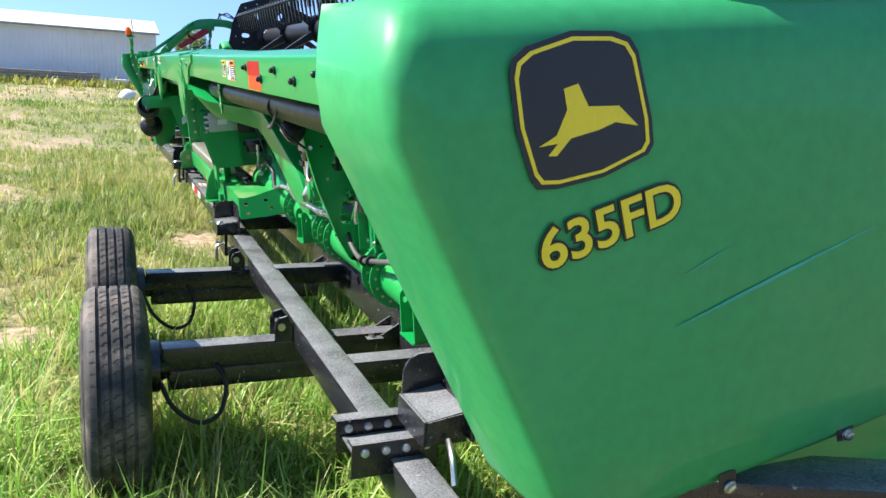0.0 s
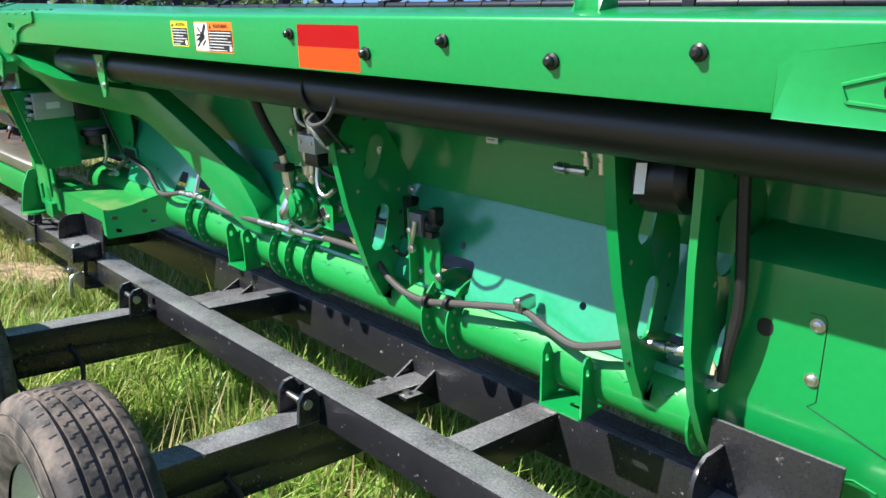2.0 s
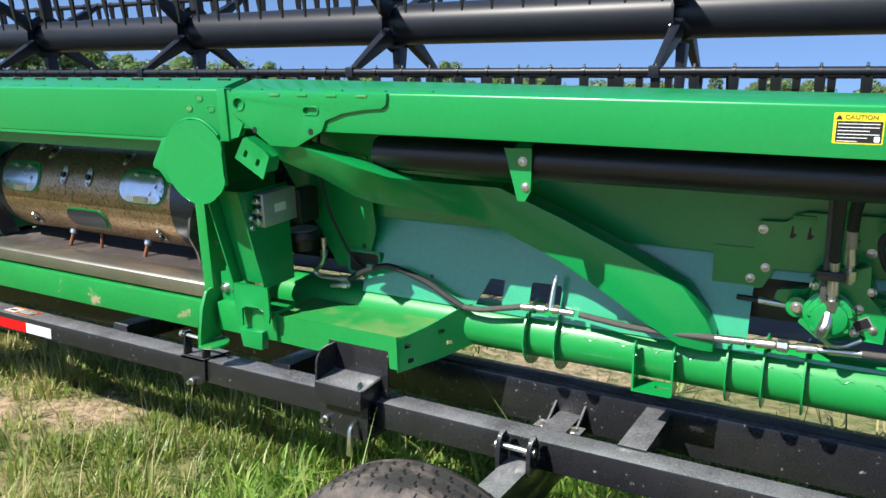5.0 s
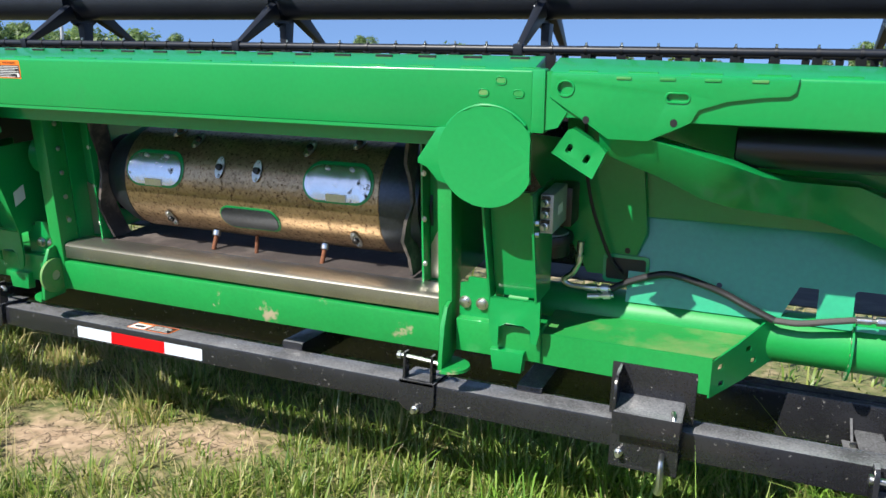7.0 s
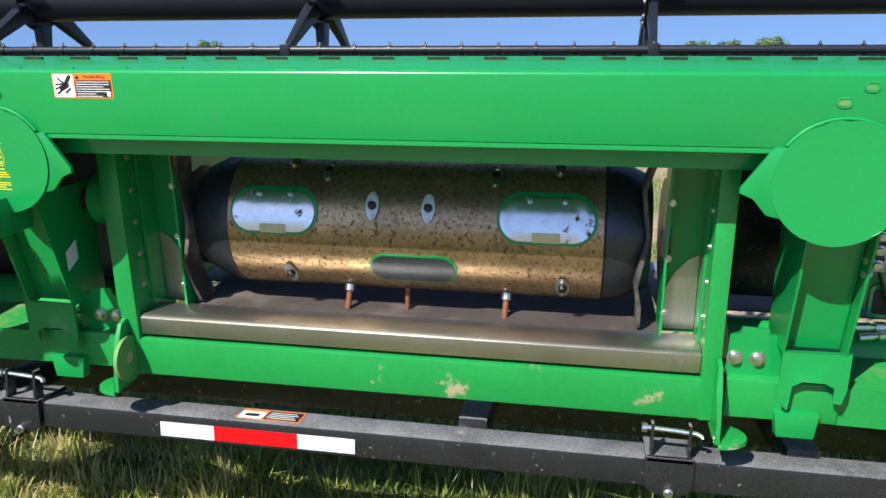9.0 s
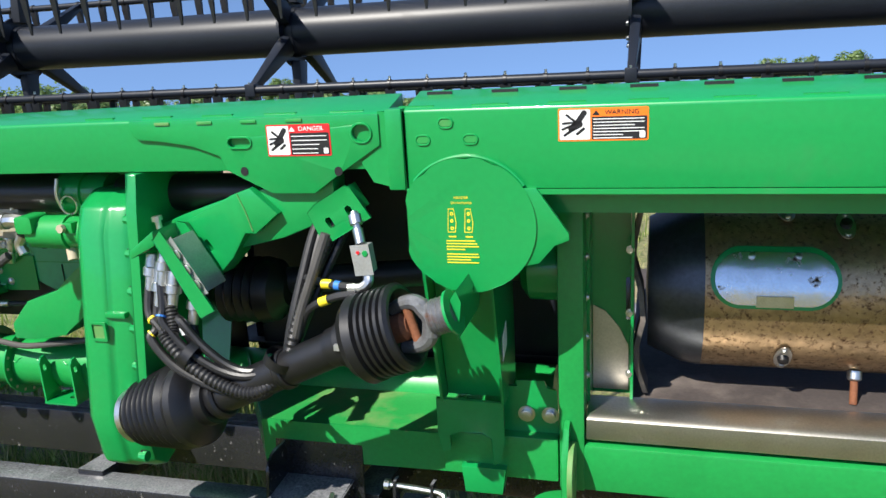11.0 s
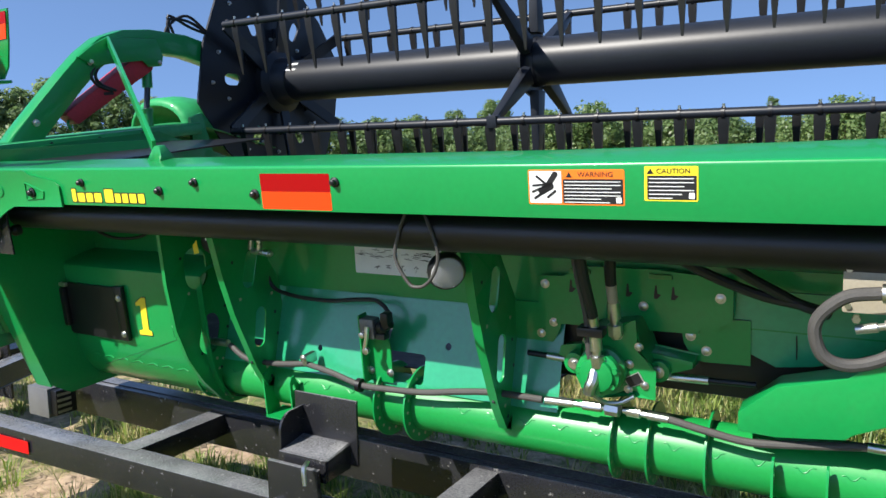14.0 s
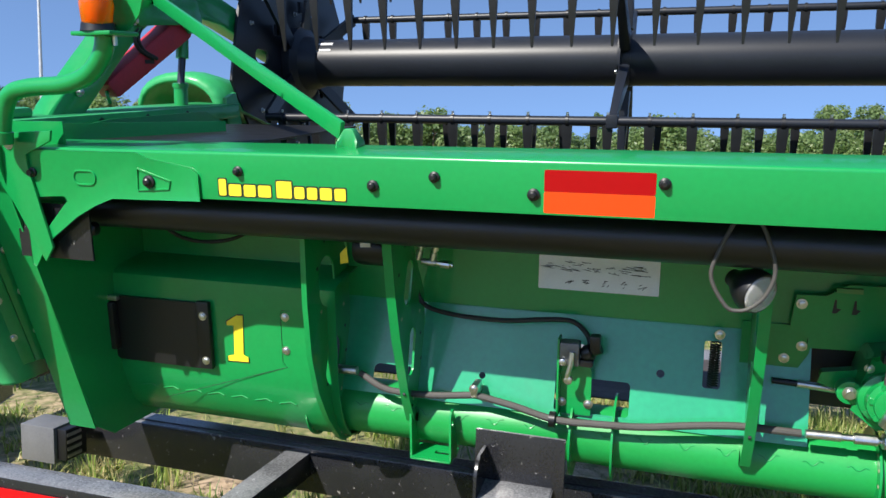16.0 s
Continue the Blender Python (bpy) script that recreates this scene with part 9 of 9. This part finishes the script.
def shed():
    """A long low shed with ribbed sheet-metal walls."""
    tilt = pose(-47.0, 0, GZ)
    sh = thing("metal_shed", "long low white sheet-metal shed in shade", "shed")
    sh.matrix_world = tilt
    y0, y1, top, deep = -34.0, 2.6, 3.42, 9.0
    out, y = [], y0
    while y < y1 - 0.25:
        out += [(0.0, y), (0.0, y + 0.17), (0.022, y + 0.19), (0.022, y + 0.23), (0.0, y + 0.25)]
        y += 0.25
    out += [(0.0, y1), (-0.12, y1), (-0.12, y0)]
    bm = bmesh.new()
    lo, hi = [bm.verts.new((x, q, -0.4)) for x, q in out], [bm.verts.new((x, q, top)) for x, q in out]
    for i in range(len(out)):
        j = (i + 1) % len(out)
        bm.faces.new((lo[i], lo[j], hi[j], hi[i]))
    part("wall", bm, SHED_WHITE, sh, smooth=10)
    part("wall", bx(-deep, -0.12, y1 - 0.12, y1, -0.4, top), SHED_WHITE, sh)
    part("wall", bx(-deep, -0.12, y0, y0 + 0.12, -0.4, top), SHED_WHITE, sh)
    part("wall", bx(-deep - 0.12, -deep, y0, y1, -0.4, top), SHED_WHITE, sh)
    part("corner_trim", bx(0.0, 0.045, y1 - 0.75, y1 + 0.02, -0.4, top - 0.01), SHED_TRIM, sh, "pale corner trim")
    bm = bmesh.new()
    v = [bm.verts.new((x, q, z)) for q in (y0 - 0.2, y1 + 0.2) for x, z in ((0.25, top), (-deep / 2, top + 0.9), (-deep - 0.25, top), (-deep - 0.25, top - 0.06), (-deep / 2, top + 0.82), (0.25, top - 0.06))]
    for i in range(6):
        bm.faces.new((v[i], v[(i + 1) % 6], v[6 + (i + 1) % 6], v[6 + i]))
    bm.faces.new(v[:6])
    bm.faces.new(v[6:])
    part("roof", bm, SHED_TRIM, sh, "grey sheet-metal roof")
    part("gutter", bx(0.24, 0.34, y0 - 0.2, y1 + 0.2, top - 0.14, top - 0.02), SHED_GUTTER, sh, "grey eaves gutter", bevel=0.01)
    # timber stack along the wall
    st = thing("timber_stack", "weathered grey boards stacked beside the shed", "timber stack")
    st.matrix_world = tilt @ pose(2.6, -3.8, 0)
    rnd = random.Random(9)
    for lay in range(4):
        for k in range(4):
            ln = rnd.uniform(2.4, 3.3)
            q = rnd.uniform(-0.3, 0.3)
            part("board", bx(-0.5 + 0.25 * k, -0.28 + 0.25 * k, q - ln, q + ln, 0.15 + 0.16 * lay, 0.27 + 0.16 * lay), OLD_BOARD, st)
    for q in (-2.2, 0, 2.2):
        part("bearer", bx(-0.55, 0.55, q - 0.08, q + 0.08, -0.1, 0.15), OLD_BOARD, st)
    sk = thing("white_crate", "small white crate beside the stacked boards", "crate")
    sk.matrix_world = tilt @ pose(2.8, 0.35, 0)
    part("body", bx(-0.4, 0.4, -0.55, 0.55, 0.25, 0.48), SHED_TRIM, sk, bevel=0.02)
    for q in (-0.4, 0.4):
        part("skid", bx(-0.4, 0.4, q - 0.06, q + 0.06, -0.1, 0.25), OLD_BOARD, sk)
    bm = bmesh.new()
    bmesh.ops.create_icosphere(bm, subdivisions=3, radius=0.30)
    for q in bm.verts:
        f = 1 + 0.35 * noise.noise(q.co * 3.1)
        q.co = Vector((q.co.x * f, q.co.y * f * 1.1, q.co.z * f * 0.85 + 0.18))
    lump = link("rubble_heap", bm, SHED_TRIM, None, "", 50)
    lump.location = (-29.0, 0.35, GZ)
    tagged(lump, "pale heap of rubble on the grass", "rubble")
    rng = np.random.default_rng(17)
    n = 4000
    y = rng.uniform(-16, 3.2, n)
    x = -47 + rng.uniform(1.0, 5.5, n)
    base = np.stack([x, y, np.full(n, GZ - 0.05)], 1)
    blades("shed_weeds", "rank green weeds along the shed", base, rng.gamma(5, 0.07, n) + 0.05, rng.uniform(0.06, 0.16, n), rng.uniform(0.2, 1.0, n), rng.uniform(0, 6.28, n), WEEDS)


def plain(name, color, rough, scale=3.0, vary=0.25, metal=0.0):
    m = bpy.data.materials.new(name)
    m.use_nodes = True
    n, l = m.node_tree.nodes, m.node_tree.links
    b, tc, no, ra = n["Principled BSDF"], n.new("ShaderNodeTexCoord"), n.new("ShaderNodeTexNoise"), n.new("ShaderNodeValToRGB")
    no.inputs["Scale"].default_value, no.inputs["Detail"].default_value = scale, 6
    l.new(tc.outputs["Object"], no.inputs["Vector"])
    ra.color_ramp.elements[0].position, ra.color_ramp.elements[0].color = 0.3, (*[c * (1 - vary) for c in color], 1)
    ra.color_ramp.elements[1].position, ra.color_ramp.elements[1].color = 0.7, (*[min(1, c * (1 + vary)) for c in color], 1)
    l.new(no.outputs["Fac"], ra.inputs["Fac"])
    l.new(ra.outputs[0], b.inputs["Base Color"])
    b.inputs["Roughness"].default_value, b.inputs["Metallic"].default_value = rough, metal
    return m


SHED_WHITE = plain("white_sheet_metal", (0.74, 0.75, 0.76), 0.5, 0.6, 0.05)
SHED_TRIM = plain("pale_trim", (0.70, 0.70, 0.68), 0.5, 4.0, 0.08)
SHED_GUTTER = plain("grey_gutter", (0.30, 0.30, 0.29), 0.5, 4.0, 0.2)
OLD_BOARD = plain("weathered_board", (0.26, 0.22, 0.18), 0.85, 5.0, 0.35)
POLE = plain("galvanised_pole", (0.55, 0.56, 0.56), 0.45, 5.0, 0.1, 0.6)
shed()


def pole():
    x, y = -45.5, 40.5
    z = GZ
    p = thing("light_pole", "tall thin grey galvanised pole", "pole", (x, y, z))
    part("shaft", cyl((0, 0, -0.2), (0, 0.0, 12.5), 0.15, 0.09, n=14), POLE, p)
    part("base_flange", lathe((0, 0, 0), (0, 0, 1), [(0, 0.28), (0.05, 0.28), (0.06, 0.16)], n=16), POLE, p)
    part("lamp_arm", sweep([(0, 0, 12.3), (0.3, 0, 12.7), (1.0, 0, 12.85)], 0.04, n=8), POLE, p)


pole()


def dolly():
    """Black wheeled front end of the trailer, beyond the header's far end."""
    d = thing("trailer_dolly", "black steel trailer front with fender and wheel", "trailer", (-7.2, 0.78, GZ))
    d.matrix_world = pose(0, 0, 0)
    cx, cz, r = -7.26, 0.30, 0.47
    rim = [(cx + r * math.cos(radians(a)), cz + r * math.sin(radians(a))) for a in range(10, 171, 8)]
    o = [(-8.6, 0.80), (-8.2, 0.90), (-7.62, 0.965), (-7.30, 0.985), (-7.10, 1.075), (-6.75, 1.085), (-6.585, 1.05), (-6.585, 0.34), (rim[0][0], 0.34)]
    part("side_plate", plate(o + rim + [(rim[-1][0], 0.6), (-8.6, 0.62)], 0.012, at_y(0.775)), BLACK, d, "black painted steel side plate", bevel=0.002)
    bm = bmesh.new()
    rings = [[bm.verts.new((cx + q * math.cos(radians(a)), y, cz + q * math.sin(radians(a)))) for q, y in ((r + 0.012, 0.64), (r + 0.026, 0.63), (r + 0.020, 0.775), (r + 0.008, 0.775))] for a in range(20, 165, 6)]
    for a, b in zip(rings, rings[1:]):
        for i in range(4):
            bm.faces.new((a[i], a[(i + 1) % 4], b[(i + 1) % 4], b[i]))
    bm.faces.new(rings[0])
    bm.faces.new(rings[-1][::-1])
    part("fender", bm, BLACK, d, "curved black fender", bevel=0.003)
    part("fender_edge", sweep([(cx + (r - 0.02) * math.cos(radians(a)), 0.745, cz + (r - 0.02) * math.sin(radians(a))) for a in range(8, 172, 12)], 0.008, n=8, steps=2), RIM, d, "worn bright fender edge")
    part("fender_edge", sweep([(-8.1 + 0.46 * math.cos(radians(a)), 1.2, -0.03 + 0.46 * math.sin(radians(a))) for a in range(20, 130, 12)], 0.014, n=8, steps=2), RIM, d, "worn bright fender edge")
    part("axle", cyl((cx, 0.70, 0.36), (cx, 1.9, 0.36), 0.045, n=16), BLACK, d)
    part("far_plate", bx(-8.5, -6.6, 1.80, 1.812, 0.45, 1.0), BLACK, d)
    part("cross_beam", bx(-6.90, -6.74, 0.787, 1.80, 0.42, 0.58), BLACK, d)
    part("pivot_pin", lathe((-7.26, 0.60, 0.72), (0, 0, 1), [(0, 0.045), (0.12, 0.045), (0.13, 0.065), (0.15, 0.065), (0.28, 0.05), (0.295, 0.025)], n=18), BLACK, d)
    part("pivot_lug", bx(-7.95, -7.49, 0.54, 0.775, 0.845, 1.02), BLACK, d, bevel=0.006)
    hose([(-6.675, 0.765, 0.595), (-6.685, 0.70, 0.585), (-6.71, 0.66, 0.52), (-6.70, 0.68, 0.46), (-6.65, 0.72, 0.40)], 0.010, HOSE_BLACK, d)
    part("hose_eye", lathe((-6.67, 0.776, 0.60), (0, -1, 0), [(0, 0.034), (0.014, 0.034), (0.016, 0.014)], n=16), RUBBER, d)
    for (x0, x1, z0, z1), red in (((-7.455, -7.185, 0.825, 0.950), True), ((-6.815, -6.665, 0.625, 0.715), False)):
        lab = part("warning_label", plate([(x0, z0), (x1, z0), (x1, z1), (x0, z1)], 0.0015, at_y(0.7725)), RED_REFLECT if red else WHITE, d, "white warning label with red edge" if red else "white warning label")
        k0 = 0.030 if red else 0.012
        part("label_panel", plate([(x0 + 0.008, z0 + 0.008), (x1 - 0.008, z0 + 0.008), (x1 - 0.008, z1 - k0), (x0 + 0.008, z1 - k0)], 0.0008, at_y(0.7715)), WHITE, lab)
        h = z1 - z0
        part("label_symbol", plate(oval(x0 + 0.062, z0 + 0.42 * h, 0.055, 0.30 * h, 10, 30), 0.0006, at_y(0.7707)), INK, lab)
        part("label_symbol", plate(oval(x0 + 0.050, z0 + 0.66 * h, 0.026, 0.020, 10), 0.0006, at_y(0.7707)), INK, lab)
        for k in range(5):
            zz = z1 - k0 - 0.012 - 0.13 * h * k
            part("text_bar", bx(x0 + 0.45 * (x1 - x0), x1 - 0.016 - 0.012 * (k % 2), 0.7700, 0.7707, zz - 0.004, zz + 0.003), INK, lab)
    tyre_wheel(-7.37, 0.61, 0.37, 20, d, GREY_BOX)


dolly()
